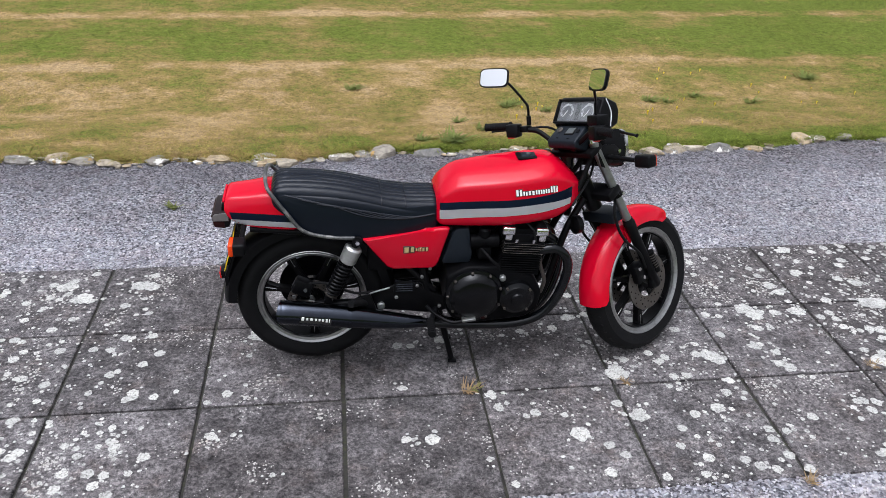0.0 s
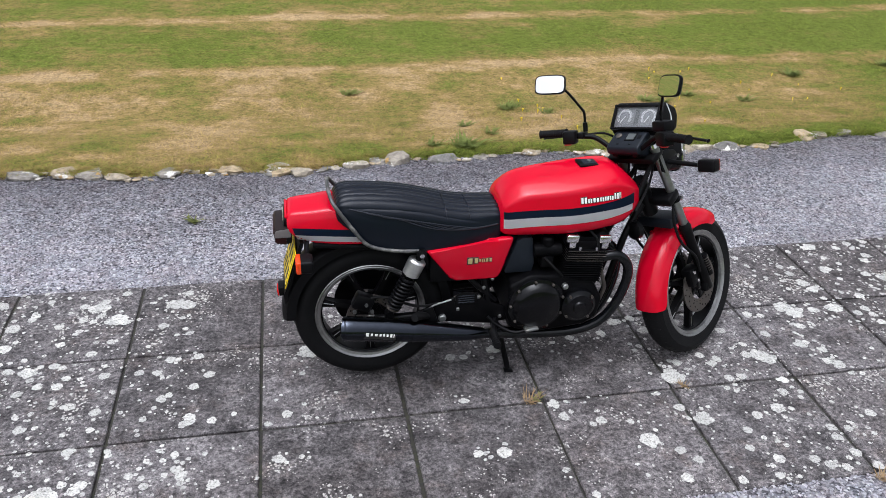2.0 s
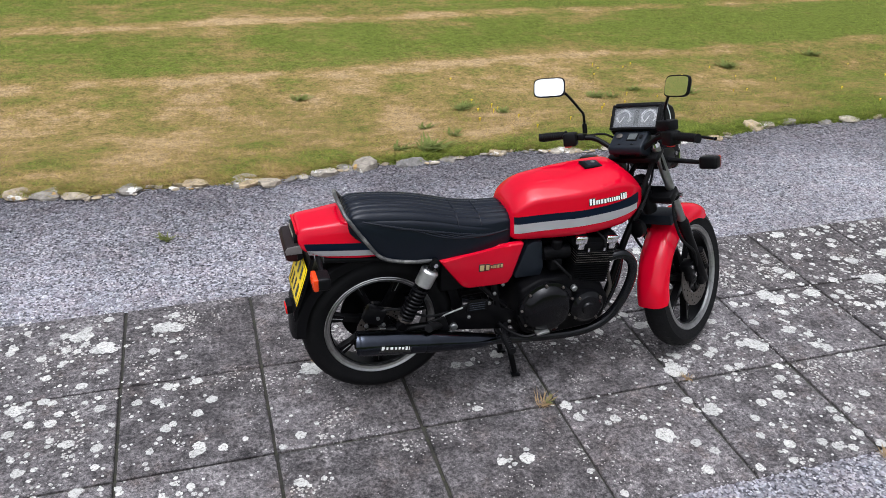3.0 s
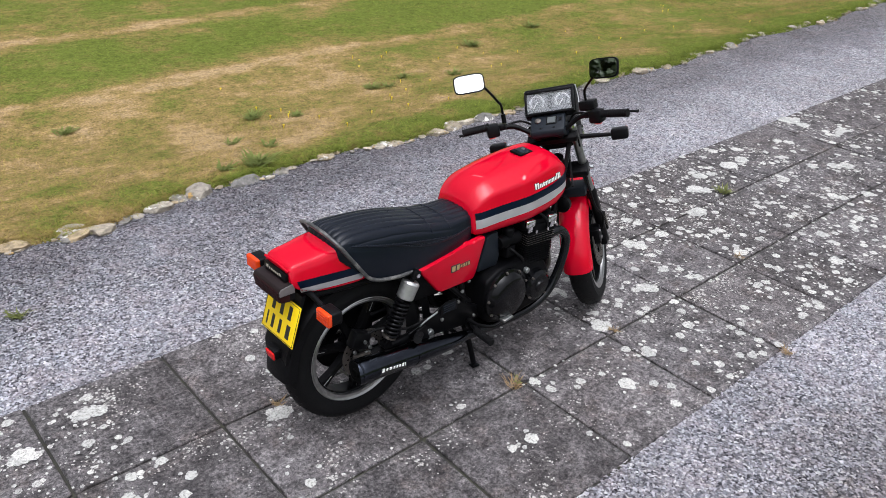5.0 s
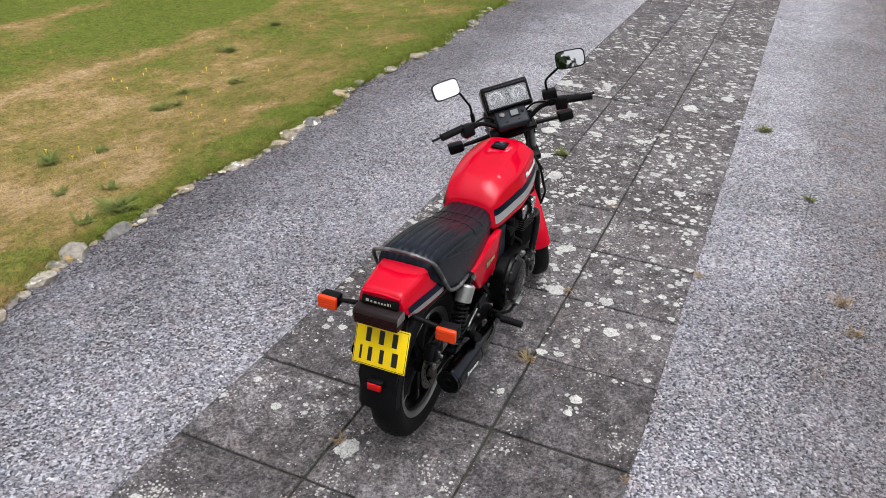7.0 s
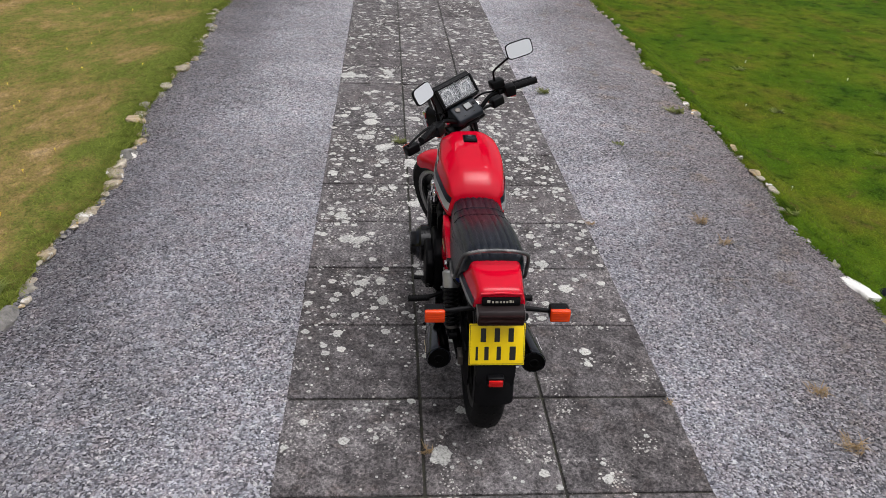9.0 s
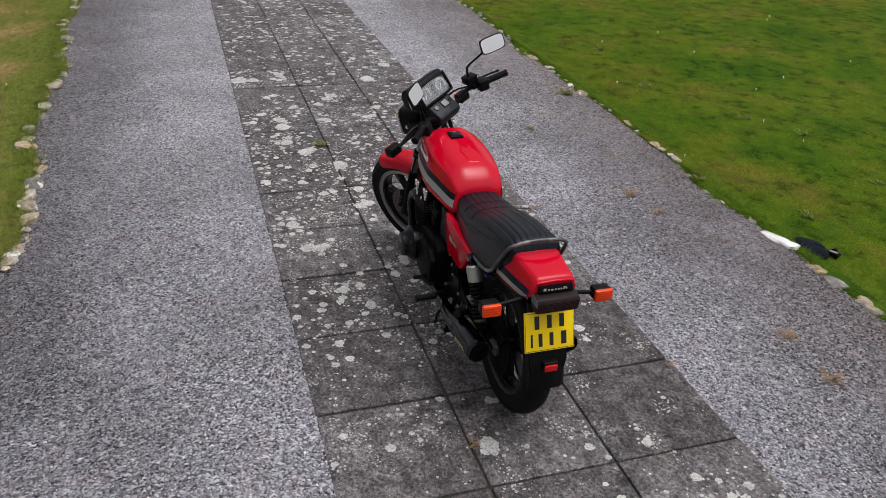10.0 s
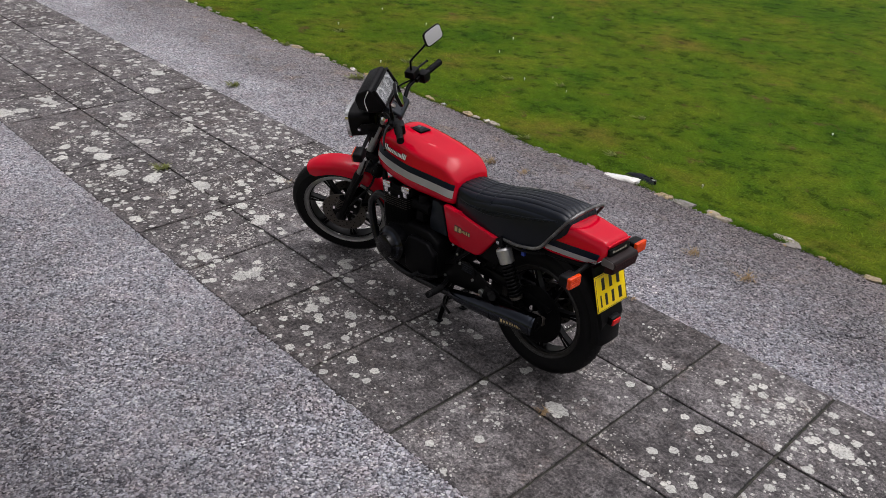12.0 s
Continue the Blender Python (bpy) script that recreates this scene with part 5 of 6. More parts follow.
for s in SIDES:
    leg = part("fork_leg", tube([(fork_at(1.055), s * 0.097, 1.055), (fork_at(0.62), s * 0.097, 0.62)], 0.0195, 20), STEEL, bike, "telescopic fork leg with grey stanchion and black slider", STEER)
    part("slider", tube([(fork_at(0.655), s * 0.097, 0.655), (fork_at(0.645), s * 0.097, 0.645), (fork_at(0.60), s * 0.097, 0.60), (fork_at(0.42), s * 0.097, 0.42), (fork_at(0.335), s * 0.097, 0.335), (fork_at(0.325), s * 0.097, 0.325)], [0.025, 0.027, 0.0235, 0.0235, 0.025, 0.018], 20, smooth=False), BLACK, leg, "black fork slider")
    part("dust_seal", tube([(fork_at(0.680), s * 0.097, 0.680), (fork_at(0.655), s * 0.097, 0.655)], [0.0225, 0.028], 20), RUBBER, leg)
    part("yoke_clamp", tube([(fork_at(0.834), s * 0.097, 0.834), (fork_at(0.796), s * 0.097, 0.796)], 0.0275, 18), BLACK, leg)
    part("clamp_bolt", lathe([(s * 0.12, 0.009), (s * 0.142, 0.009)], (fork_at(0.81), 0, 0.81), 8), CHROME, leg)
    part("fork_cap", tube([(fork_at(1.052), s * 0.097, 1.052), (fork_at(1.066), s * 0.097, 1.066)], [0.021, 0.015], 16), CHROME, leg)
    part("anti_dive_unit", tube([(fork_at(0.50) + 0.035, s * 0.110, 0.500), (fork_at(0.40) + 0.030, s * 0.110, 0.400)], 0.019, 14), BLACK, leg)
    bm = bmesh.new()
    for k in range(6):
        z = 0.49 - 0.012 * k
        tube([(fork_at(z) + 0.034, s * 0.110, z), (fork_at(z - 0.004) + 0.034, s * 0.110, z - 0.004)], 0.0205, 14, bm=bm)
    part("unit_ring", bm, DISC, leg)
    cal = part("front_caliper", rbox((0.07, 0.055, 0.095), (fork_at(0.40) - 0.062, s * 0.070, 0.405), 0.012, (0, -20, 0)), BLACK, bike, "black front brake caliper", STEER)
    for dx, dz in ((-0.02, 0.025), (0.01, -0.02)):
        part("caliper_bolt", lathe([(s * 0.095, 0.009), (s * 0.104, 0.009)], (fork_at(0.40) - 0.062 + dx, 0, 0.405 + dz), 8), CHROME, cal)
    part("brake_hose", tube([(fork_at(0.79) - 0.02, s * 0.10, 0.79), (fork_at(0.70) - 0.085, s * 0.112, 0.70), (fork_at(0.60) - 0.095, s * 0.118, 0.60), (fork_at(0.52) - 0.055, s * 0.132, 0.52), (fork_at(0.42) - 0.04, s * 0.11, 0.43)], 0.0065, 8), RUBBER, bike, "", STEER)
    part("axle_clamp", rbox((0.05, 0.035, 0.05), (FRONT[0], s * 0.097, FRONT[1] - 0.002), 0.010), BLACK, leg)
part("fork_brace", rbox((0.090, 0.175, 0.050), (fork_at(0.69) - 0.035, 0, 0.700), 0.008, (0, -14, 0)), GREY_PLASTIC, bike, "black brake hose junction box", STEER)
part("speedometer_cable", tube([(1.50, 0.075, 0.36), (1.42, 0.13, 0.55), (1.30, 0.13, 0.75), (1.24, 0.06, 0.95), (1.20, 0.02, 1.10)], 0.005, 8), RUBBER, bike, "", STEER)

# -- front mudguard --
shell = []
for i in range(40):
    a = radians(60 + 127 * i / 39)
    r = 0.3445 + 0.003 * math.cos(a - radians(120))
    c = Vector((FRONT[0] + r * math.cos(a), 0, FRONT[1] + r * math.sin(a)))
    out = Vector((math.cos(a), 0, math.sin(a)))
    w = 0.074
    if i < 4:
        w = 0.062 + 0.003 * i
    tip = min(1.0, i / 3 + 0.55, (39 - i) / 3 + 0.6)
    half = [(0.0, 0.012), (0.30, 0.011), (0.58, 0.006), (0.80, -0.006), (0.93, -0.024), (1.0, -0.060 * tip)]
    outer = [(fy * w, o) for fy, o in half]
    inner = [((fy * w) - 0.004 * fy, o - 0.004 * (1 - fy)) for fy, o in half][::-1]
    ring = [(y, o) for y, o in outer] + [(y, o) for y, o in inner] + [(-y, o) for y, o in inner[-2::-1]] + [(-y, o) for y, o in outer[:0:-1]]
    shell.append([c + out * o + Vector((0, y, 0)) for y, o in ring])
guard = part("front_mudguard", loft(shell), RED, bike, "glossy red front mudguard", STEER, sharp=60)
for s in SIDES:
    part("mudguard_stay", rbox((0.055, 0.008, 0.070), (fork_at(0.60) - 0.005, s * 0.079, 0.600), 0.003, (0, -29, 0)), RED, guard)
    part("stay_bolt", lathe([(s * 0.080, 0.007), (s * 0.088, 0.007)], (fork_at(0.615) - 0.02, 0, 0.615), 8), BLACK, guard)

# -- handlebar and controls --
bar = [(1.085, 0.045, 1.045), (1.085, 0.075, 1.052), (1.072, 0.150, 1.098), (1.035, 0.215, 1.108), (1.005, 0.252, 1.114), (0.962, 0.365, 1.112)]
bar_left = bar[:4] + [(1.013, 0.248, 1.124), (0.972, 0.355, 1.124)]
handlebar = part("handlebar", tube(bar_left[::-1] + [(x, -y, z) for x, y, z in bar], 0.0112, 14, 6), BLACK, bike, "black handlebar with rubber grips", STEER)
for s in SIDES:
    out = Vector((0.010, -0.008, 0.011)) if s > 0 else Vector((0, 0, 0))
    a, b = Vector((1.003, s * 0.258, 1.1145)) + out, Vector((0.958, s * 0.374, 1.112)) + out
    grip = part("grip", tube([a, a + (b - a) * 0.04, a + (b - a) * 0.1, a + (b - a) * 0.94, b], [0.017, 0.020, 0.0165, 0.0165, 0.019], 18, smooth=False), RUBBER, handlebar, "black ribbed rubber grip")
    bm = bmesh.new()
    for k in range(12):
        c = a + (b - a) * (0.14 + 0.066 * k)
        tube([c, c + (b - a) * 0.03], 0.0175, 14, bm=bm)
    part("grip_rib", bm, RUBBER, grip)
    sw = part("switch_housing", rbox((0.056, 0.058, 0.058), (1.014, s * 0.236, 1.106), 0.009, (0, 0, s * 21)), PLASTIC, handlebar, "black switch housing with a red switch")
    part("red_switch", rbox((0.020, 0.030, 0.012), (1.000, s * 0.240, 1.079), 0.003, (0, 0, s * 21)), BRASS_RED, sw)
    part("switch_button", rbox((0.010, 0.022, 0.010), (0.991, s * 0.236, 1.116), 0.003, (0, 0, s * 21)), GREY_PLASTIC, sw)
    lev = part("lever", tube([(1.060, s * 0.205, 1.112), (1.075, s * 0.265, 1.108), (1.068, s * 0.33, 1.100), (1.045, s * 0.395, 1.096), (1.038, s * 0.408, 1.096)], [0.009, 0.0075, 0.006, 0.006, 0.0085], 10, 5, flat=0.7), BLACK, handlebar, "black hand lever")
    part("lever_bracket", rbox((0.050, 0.045, 0.026), (1.050, s * 0.205, 1.110), 0.006, (0, 0, s * 12)), BLACK, lev)
    part("control_cable", tube([(1.07, s * 0.185, 1.112), (1.125, s * 0.12, 1.105), (1.19, s * 0.07, 1.03), (1.16, s * 0.06, 0.90), (1.02, s * 0.08, 0.80)], 0.005, 8), RUBBER, handlebar)
part("master_cylinder", rbox((0.058, 0.070, 0.042), (1.062, -0.198, 1.150), 0.007, (0, 0, -12)), PLASTIC, handlebar, "black brake fluid reservoir")
for s in SIDES:
    part("bar_clamp", rbox((0.042, 0.030, 0.040), (1.088, s * 0.050, 1.040), 0.006, (0, -20, 0)), BLACK, handlebar)


# -- mirrors --
def build_mirror(s, centre, facing, twist):
    mirror = part("mirror", tube([(1.062, s * 0.190, 1.125), (1.062, s * 0.190, 1.165)], 0.0105, 14), BLACK, bike, "rectangular black mirror on a bent stalk", STEER)
    c = Vector(centre)
    part("stalk", tube([(1.062, s * 0.190, 1.160), (1.060, s * 0.190, 1.205), (1.052, s * 0.200, 1.228), (c.x + 0.040, c.y - s * 0.058, c.z - 0.038), (c.x + 0.022, c.y - s * 0.035, c.z - 0.018)], 0.0058, 10, 5), BLACK, mirror)
    n = Vector(facing).normalized()
    up = Vector((0, 0, 1))
    right = up.cross(n).normalized()
    up = n.cross(right)
    m = Matrix((right, up, n)).transposed().to_4x4()
    m = Matrix.Translation(c) @ m @ Matrix.Rotation(radians(twist), 4, "Z")
    def pane_ring(hx, hy, z):
        ring = []
        for k in range(36):
            a = 2 * math.pi * k / 36
            ring.append((hx * math.copysign(abs(math.cos(a)) ** 0.42, math.cos(a)), hy * math.copysign(abs(math.sin(a)) ** 0.42, math.sin(a)), z))
        return ring
    shell = loft([pane_ring(0.050, 0.028, -0.014), pane_ring(0.064, 0.038, -0.010), pane_ring(0.069, 0.042, -0.003), pane_ring(0.069, 0.042, 0.005), pane_ring(0.066, 0.039, 0.006)])
    bmesh.ops.transform(shell, matrix=m, verts=shell.verts)
    part("mirror_shell", shell, PLASTIC, mirror)
    face = loft([pane_ring(0.064, 0.037, 0.004), pane_ring(0.064, 0.037, 0.0075)])
    bmesh.ops.transform(face, matrix=m, verts=face.verts)
    part("mirror_glass", face, MIRROR, mirror, "mirror glass", sharp=20)


build_mirror(1, (0.968, 0.290, 1.338), (-1.0, -0.38, 0.30), -2)
build_mirror(-1, (0.956, -0.303, 1.314), (-1.0, 0.45, 0.295), 1)

# -- instrument pod, console, headlight --
pod = part("instrument_pod", prism([(1.133, 1.118), (1.186, 1.226), (1.202, 1.230), (1.268, 1.200), (1.285, 1.165), (1.275, 1.110), (1.215, 1.088), (1.150, 1.096)], -0.128, 0.108, 0.010, segments=3), PLASTIC, bike, "black instrument pod with two dials under glass", STEER)
pod_m = pose(1.1555, -0.010, 1.170, 0, 26.5, 0)
face = rbox((0.004, 0.214, 0.096), (0, 0, 0), 0.0015)
bmesh.ops.transform(face, matrix=pod_m, verts=face.verts)
part("dial_face", face, DIAL, pod, "grey dial face")
for y, r in ((0.058, 0.038), (-0.060, 0.038)):
    bm = bmesh.new()
    for k in range(26):
        a = radians(-35 + 250 * k / 25)
        one = rbox((0.001, 0.0022, 0.011), (0, 0, r - 0.007), 0)
        bmesh.ops.transform(one, matrix=pod_m @ pose(-0.0030, y, 0.002) @ Matrix.Rotation(a - math.pi / 2, 4, "X"), verts=one.verts)
        merge(one, bm)
    part("dial_ticks", bm, TICK, pod)
    hand_bm = rbox((0.001, 0.003, 0.034), (-0.0035, 0, -0.012), 0)
    bmesh.ops.transform(hand_bm, matrix=pod_m @ pose(0, y, 0.002, 35, 0, 0), verts=hand_bm.verts)
    part("needle", hand_bm, TICK, pod)
bm = rbox((0.001, 0.022, 0.07), (-0.0028, -0.003, 0), 0)
bmesh.ops.transform(bm, matrix=pod_m, verts=bm.verts)
part("warning_lights", bm, DISPLAY, pod)
bezel = bmesh.new()
for y, z, sy, sz in ((0, 0.050, 0.226, 0.010), (0, -0.050, 0.226, 0.010), (0.108, 0, 0.010, 0.092), (-0.108, 0, 0.010, 0.092)):
    one = rbox((0.022, sy, sz), (-0.006, y, z), 0.003)
    bmesh.ops.transform(one, matrix=pod_m, verts=one.verts)
    merge(one, bezel)
part("bezel", bezel, PLASTIC, pod)
pane = rbox((0.002, 0.208, 0.092), (-0.010, 0, 0), 0)
bmesh.ops.transform(pane, matrix=pod_m, verts=pane.verts)
pane_ob = part("pane", pane, GLASS, pod, "clear instrument glass")
pane_ob.visible_shadow = False
part("pod_trim", tube([(1.20, -0.129, 1.222), (1.228, -0.1295, 1.165), (1.222, -0.129, 1.105)], 0.0025, 6), TICK, pod, "thin white edge trim")
part("pod_trim", tube([(1.20, 0.109, 1.222), (1.228, 0.1095, 1.165), (1.222, 0.109, 1.105)], 0.0025, 6), TICK, pod, "thin white edge trim")

console = part("console", prism([(1.058, 1.032), (1.052, 1.056), (1.060, 1.068), (1.128, 1.118), (1.150, 1.112), (1.165, 1.03), (1.12, 1.012)], -0.080, 0.080, 0.009, segments=3), GREY_PLASTIC, bike, "charcoal console with key switch and small display", STEER)
con_m = pose(1.0945, 0, 1.0945, 0, -36.3, 0)
for name, size, at, mat in (("display_frame", (0.046, 0.050, 0.004), (0.006, -0.018, 0.0), PLASTIC), ("display", (0.034, 0.038, 0.004), (0.006, -0.018, 0.002), DISPLAY), ("display_button", (0.018, 0.014, 0.004), (0.006, -0.058, 0.0015), PLASTIC), ("console_slot", (0.006, 0.012, 0.003), (-0.036, 0.03, 0.0), PLASTIC), ("console_slot", (0.006, 0.012, 0.003), (-0.036, -0.03, 0.0), PLASTIC)):
    bm = rbox(size, at, 0.001, segments=1)
    bmesh.ops.transform(bm, matrix=con_m, verts=bm.verts)
    part(name, bm, mat, console)
key = lathe([(0.0, 0.014), (0.004, 0.014), (0.006, 0.010), (0.006, 0.003)], (0.010, 0.045, 0.0), 24, turn=(90, 0, 0))
bmesh.ops.transform(key, matrix=con_m, verts=key.verts)
part("key_switch", key, DISC, console, "dull metal key switch")

head_shell = []
for x, hy, hz in ((1.215, 0.060, 0.045), (1.235, 0.085, 0.066), (1.29, 0.100, 0.076), (1.345, 0.105, 0.080)):
    ring = []
    for k in range(28):
        a = 2 * math.pi * k / 28
        c, q = math.cos(a), math.sin(a)
        ring.append((x, hy * math.copysign(abs(c) ** 0.45, c), 0.995 + hz * math.copysign(abs(q) ** 0.45, q)))
    head_shell.append(ring)
headlight = part("headlight", loft(head_shell), PLASTIC, bike, "square black headlight with chrome rim", STEER)


def square_ring(x, hy, hz):
    return [(x, hy * math.copysign(abs(math.cos(2 * math.pi * k / 28)) ** 0.45, math.cos(2 * math.pi * k / 28)), 0.995 + hz * math.copysign(abs(math.sin(2 * math.pi * k / 28)) ** 0.45, math.sin(2 * math.pi * k / 28))) for k in range(28)]


part("headlight_rim", loft([square_ring(1.340, 0.105, 0.080), square_ring(1.342, 0.110, 0.085), square_ring(1.360, 0.109, 0.084), square_ring(1.362, 0.098, 0.073), square_ring(1.350, 0.097, 0.072)], cap=False), CHROME, headlight, "chrome headlight rim")
part("reflector_bowl", loft([square_ring(1.347, 0.097, 0.072), square_ring(1.346, 0.05, 0.04)]), CHROME, headlight)
lens_ob = part("headlight_lens", loft([square_ring(1.352, 0.098, 0.073), square_ring(1.360, 0.094, 0.070), square_ring(1.366, 0.06, 0.045)]), GLASS, headlight, "clear headlight glass")
lens_ob.visible_shadow = False
for s in SIDES:
    part("headlight_bracket", prism([(1.15, 1.02), (1.20, 1.03), (1.27, 1.02), (1.30, 0.99), (1.27, 0.965), (1.20, 0.93), (1.175, 0.94)], s * 0.108, s * 0.114, 0.002), BLACK, headlight)
    part("bracket_bolt", lathe([(s * 0.112, 0.009), (s * 0.122, 0.009)], (1.285, 0, 0.992), 8), CHROME, headlight)
    horn = part("horn", lathe([(-0.022, 0.030), (-0.016, 0.040), (0.008, 0.040), (0.016, 0.030), (0.022, 0.012)], (1.155, s * 0.085, 0.700), 24, turn=(0, 0, 70 * s)), BLACK, bike, "round black horn")
    part("horn_grille", lathe([(0.010, 0.034), (0.013, 0.034), (0.013, 0.030), (0.010, 0.030)], (1.155, s * 0.085, 0.700), 24, closed=True, turn=(0, 0, 70 * s)), STEEL, horn)
part("wiring_loom", tube([(1.19, -0.05, 1.0), (1.16, -0.07, 0.92), (1.13, -0.08, 0.85), (1.06, -0.08, 0.79)], 0.011, 8), RUBBER, bike)
part("wiring_loom", tube([(1.20, 0.05, 1.0), (1.17, 0.07, 0.90), (1.12, 0.07, 0.83), (1.05, 0.07, 0.79)], 0.011, 8), RUBBER, bike)


# ---- border stones along both lawns ----
rng = random.Random(11)


def stone_mesh(seed, size, flat):
    bm = bmesh.new()
    bmesh.ops.create_icosphere(bm, subdivisions=2, radius=0.5)
    cuts = [(Vector([noise.noise((seed * 1.3 + 7.1 * i, j * 3.3, seed)) for j in range(3)]).normalized(), 0.36 + 0.10 * noise.noise((seed, i * 2.7, 1.9))) for i in range(7)]
    for v in bm.verts:
        # broken faces
        for n, d in cuts:
            over = v.co.dot(n) - d
            if over > 0:
                v.co -= n * over
        p = v.co.copy()
        k = 1.12 + 0.45 * noise.noise(p * 2.1 + Vector((seed * 3.7, seed, 0))) + 0.24 * noise.noise(p * 6.3 + Vector((0, seed * 2.3, seed)))
        v.co = Vector((p.x * size[0], p.y * size[1], max(-0.4, p.z) * size[2] * (flat if p.z > 0.25 else 1))) * k
    return finish(bm, "border_stone", STONE, 16)


def lay_stones(edge, x0, x1, low, high, offset, gaps, level, skip=()):
    x = x0
    while x < x1:
        w = rng.uniform(low, high)
        gap = rng.choice(gaps)
        d, h = w * rng.uniform(0.5, 0.85), w * rng.uniform(0.28, 0.5)
        if any(a - w < x < b for a, b in skip):
            x += 0.05
            continue
        ob = new("border_stone", stone_mesh(rng.uniform(0, 90), (w, d, h), rng.uniform(0.5, 0.9)))
        ob.matrix_world = pose(x + w / 2, edge(x + w / 2) + offset + rng.uniform(-0.03, 0.03), level + h * 0.04, rng.uniform(-8, 8), rng.uniform(-8, 8), rng.uniform(-20, 20))
        tagged(ob, "rough field stone with pale lichen edging the lawn", "stone", "stones edging the drive")
        x += w * 0.95 + gap


def set_stone(x, y, level, size, turn, label="rough field stone with pale lichen edging the lawn"):
    ob = new("border_stone", stone_mesh(rng.uniform(0, 90), size, rng.uniform(0.6, 0.9)))
    ob.matrix_world = pose(x, y, level, rng.uniform(-6, 6), rng.uniform(-6, 6), turn)
    return tagged(ob, label, "stone", "stones edging the drive")


# the larger stones by the dry lawn
LARGE = ((-0.66, 0.16), (-0.50, 0.19), (-0.35, 0.10), (-0.14, 0.21), (0.03, 0.14), (0.18, 0.24), (0.52, 0.21), (0.80, 0.12), (1.20, 0.18), (1.67, 0.15), (1.78, 0.14), (2.20, 0.18), (2.42, 0.21), (2.58, 0.19), (2.76, 0.20), (3.04, 0.14))
for x, w in LARGE:
    set_stone(x, left_edge(x) - 0.01, -0.006, (w, w * rng.uniform(0.6, 0.85), w * rng.uniform(0.38, 0.55)), rng.uniform(-25, 25))
lay_stones(left_edge, -4.5, -0.75, 0.07, 0.20, 0.02, (0.0, 0.0, 0.0, 0.04, 0.16), 0.002)
lay_stones(left_edge, 3.15, 12.5, 0.08, 0.21, 0.02, (0.0, 0.0, 0.04, 0.10, 0.2), 0.002)
lay_stones(left_edge, -0.8, 3.2, 0.035, 0.08, -0.03, (0.0, 0.02, 0.06, 0.14), 0.0)
lay_stones(left_edge, -4.5, -0.8, 0.03, 0.07, -0.04, (0.0, 0.04, 0.10, 0.2), 0.0)
lay_stones(right_edge, 1.42, 10.5, 0.06, 0.15, -0.02, (0.0, 0.05, 0.12, 0.25), -0.114)
lay_stones(right_edge, -2.5, 0.22, 0.06, 0.15, -0.02, (0.05, 0.12, 0.25, 0.4), -0.114)
set_stone(0.56, 0.545, -0.118, (0.20, 0.13, 0.07), -8, "flat beige stone with a white patch edging the lawn")
set_stone(0.32, 0.530, -0.120, (0.13, 0.09, 0.06), 10, "small grey stone with a white top edging the lawn")
set_stone(0.76, 0.540, -0.124, (0.18, 0.10, 0.05), 5)
set_stone(-0.19, 0.450, -0.142, (0.26, 0.15, 0.05), -12, "flat brown slab of stone edging the lawn")

# a long whitewashed kerb stone, and the bag lying behind it
bm = bmesh.new()
bmesh.ops.create_icosphere(bm, subdivisions=3, radius=0.5)
for v in bm.verts:
    p = v.co
    q = Vector([math.copysign(abs(2 * c) ** 0.6, c) / 2 for c in p])
    v.co = Vector((q.x * 0.33, q.y * 0.105, max(-0.35, q.z) * 0.055)) * (1 + 0.35 * noise.noise(p * 4 + Vector((5, 1, 2))))
white_stone = tagged(new("kerb_stone", finish(bm, "kerb_stone", WHITE_STONE)), "long whitewashed stone lying on the edge of the lawn", "stone", "stones edging the drive")
white_stone.matrix_world = pose(1.17, 0.555, -0.122, 0, 5, 15)

rings = []
for i in range(17):
    u = i / 16
    x = -0.15 + 0.30 * u
    r = 0.078 * (1 - abs(2 * u - 1) ** 3.2) ** 0.5 + 0.006
    rings.append([(x, r * 1.35 * math.cos(2 * math.pi * k / 20), max(-0.055, r * math.sin(2 * math.pi * k / 20) * (0.92 + 0.1 * noise.noise((x * 9, k * 0.6, 2))))) for k in range(20)])
bag = part("camera_bag", loft(rings), FABRIC)
bag.matrix_world = pose(1.19, 0.225, -0.252, 0, -18, 78)
tagged(bag, "rounded black padded bag lying on the grass by a white stone", "bag")
part("flap_seam", tube([(-0.08, 0.030, 0.066), (0, 0.034, 0.074), (0.08, 0.030, 0.066)], 0.004, 6), FABRIC, bag)
part("bag_strap", tube([(0.10, -0.07, -0.02), (0.06, -0.13, -0.055), (-0.02, -0.15, -0.055), (-0.08, -0.11, -0.045)], 0.008, 8, flat=0.4), FABRIC, bag)

box = part("small_camera", rbox((0.085, 0.055, 0.040), (0, 0, 0.022), 0.008), PLASTIC)
box.matrix_world = pose(1.23, -0.05, -0.355, 0, 0, 30)
tagged(box, "small black camera with a silver top lying on the grass", "camera")
part("top_plate", rbox((0.060, 0.018, 0.006), (0, 0.008, 0.044), 0.002), ALLOY, box)
part("lens_barrel", lathe([(0, 0.022), (-0.03, 0.020), (-0.034, 0.016)], (0.008, -0.03, 0.03), 20), PLASTIC, box)
part("wrist_strap", tube([(0.040, 0.01, 0.030), (0.070, 0.03, 0.012), (0.085, -0.02, 0.010), (0.04, -0.06, 0.010), (-0.04, -0.055, 0.010)], 0.008, 8, flat=0.4), FABRIC, box)


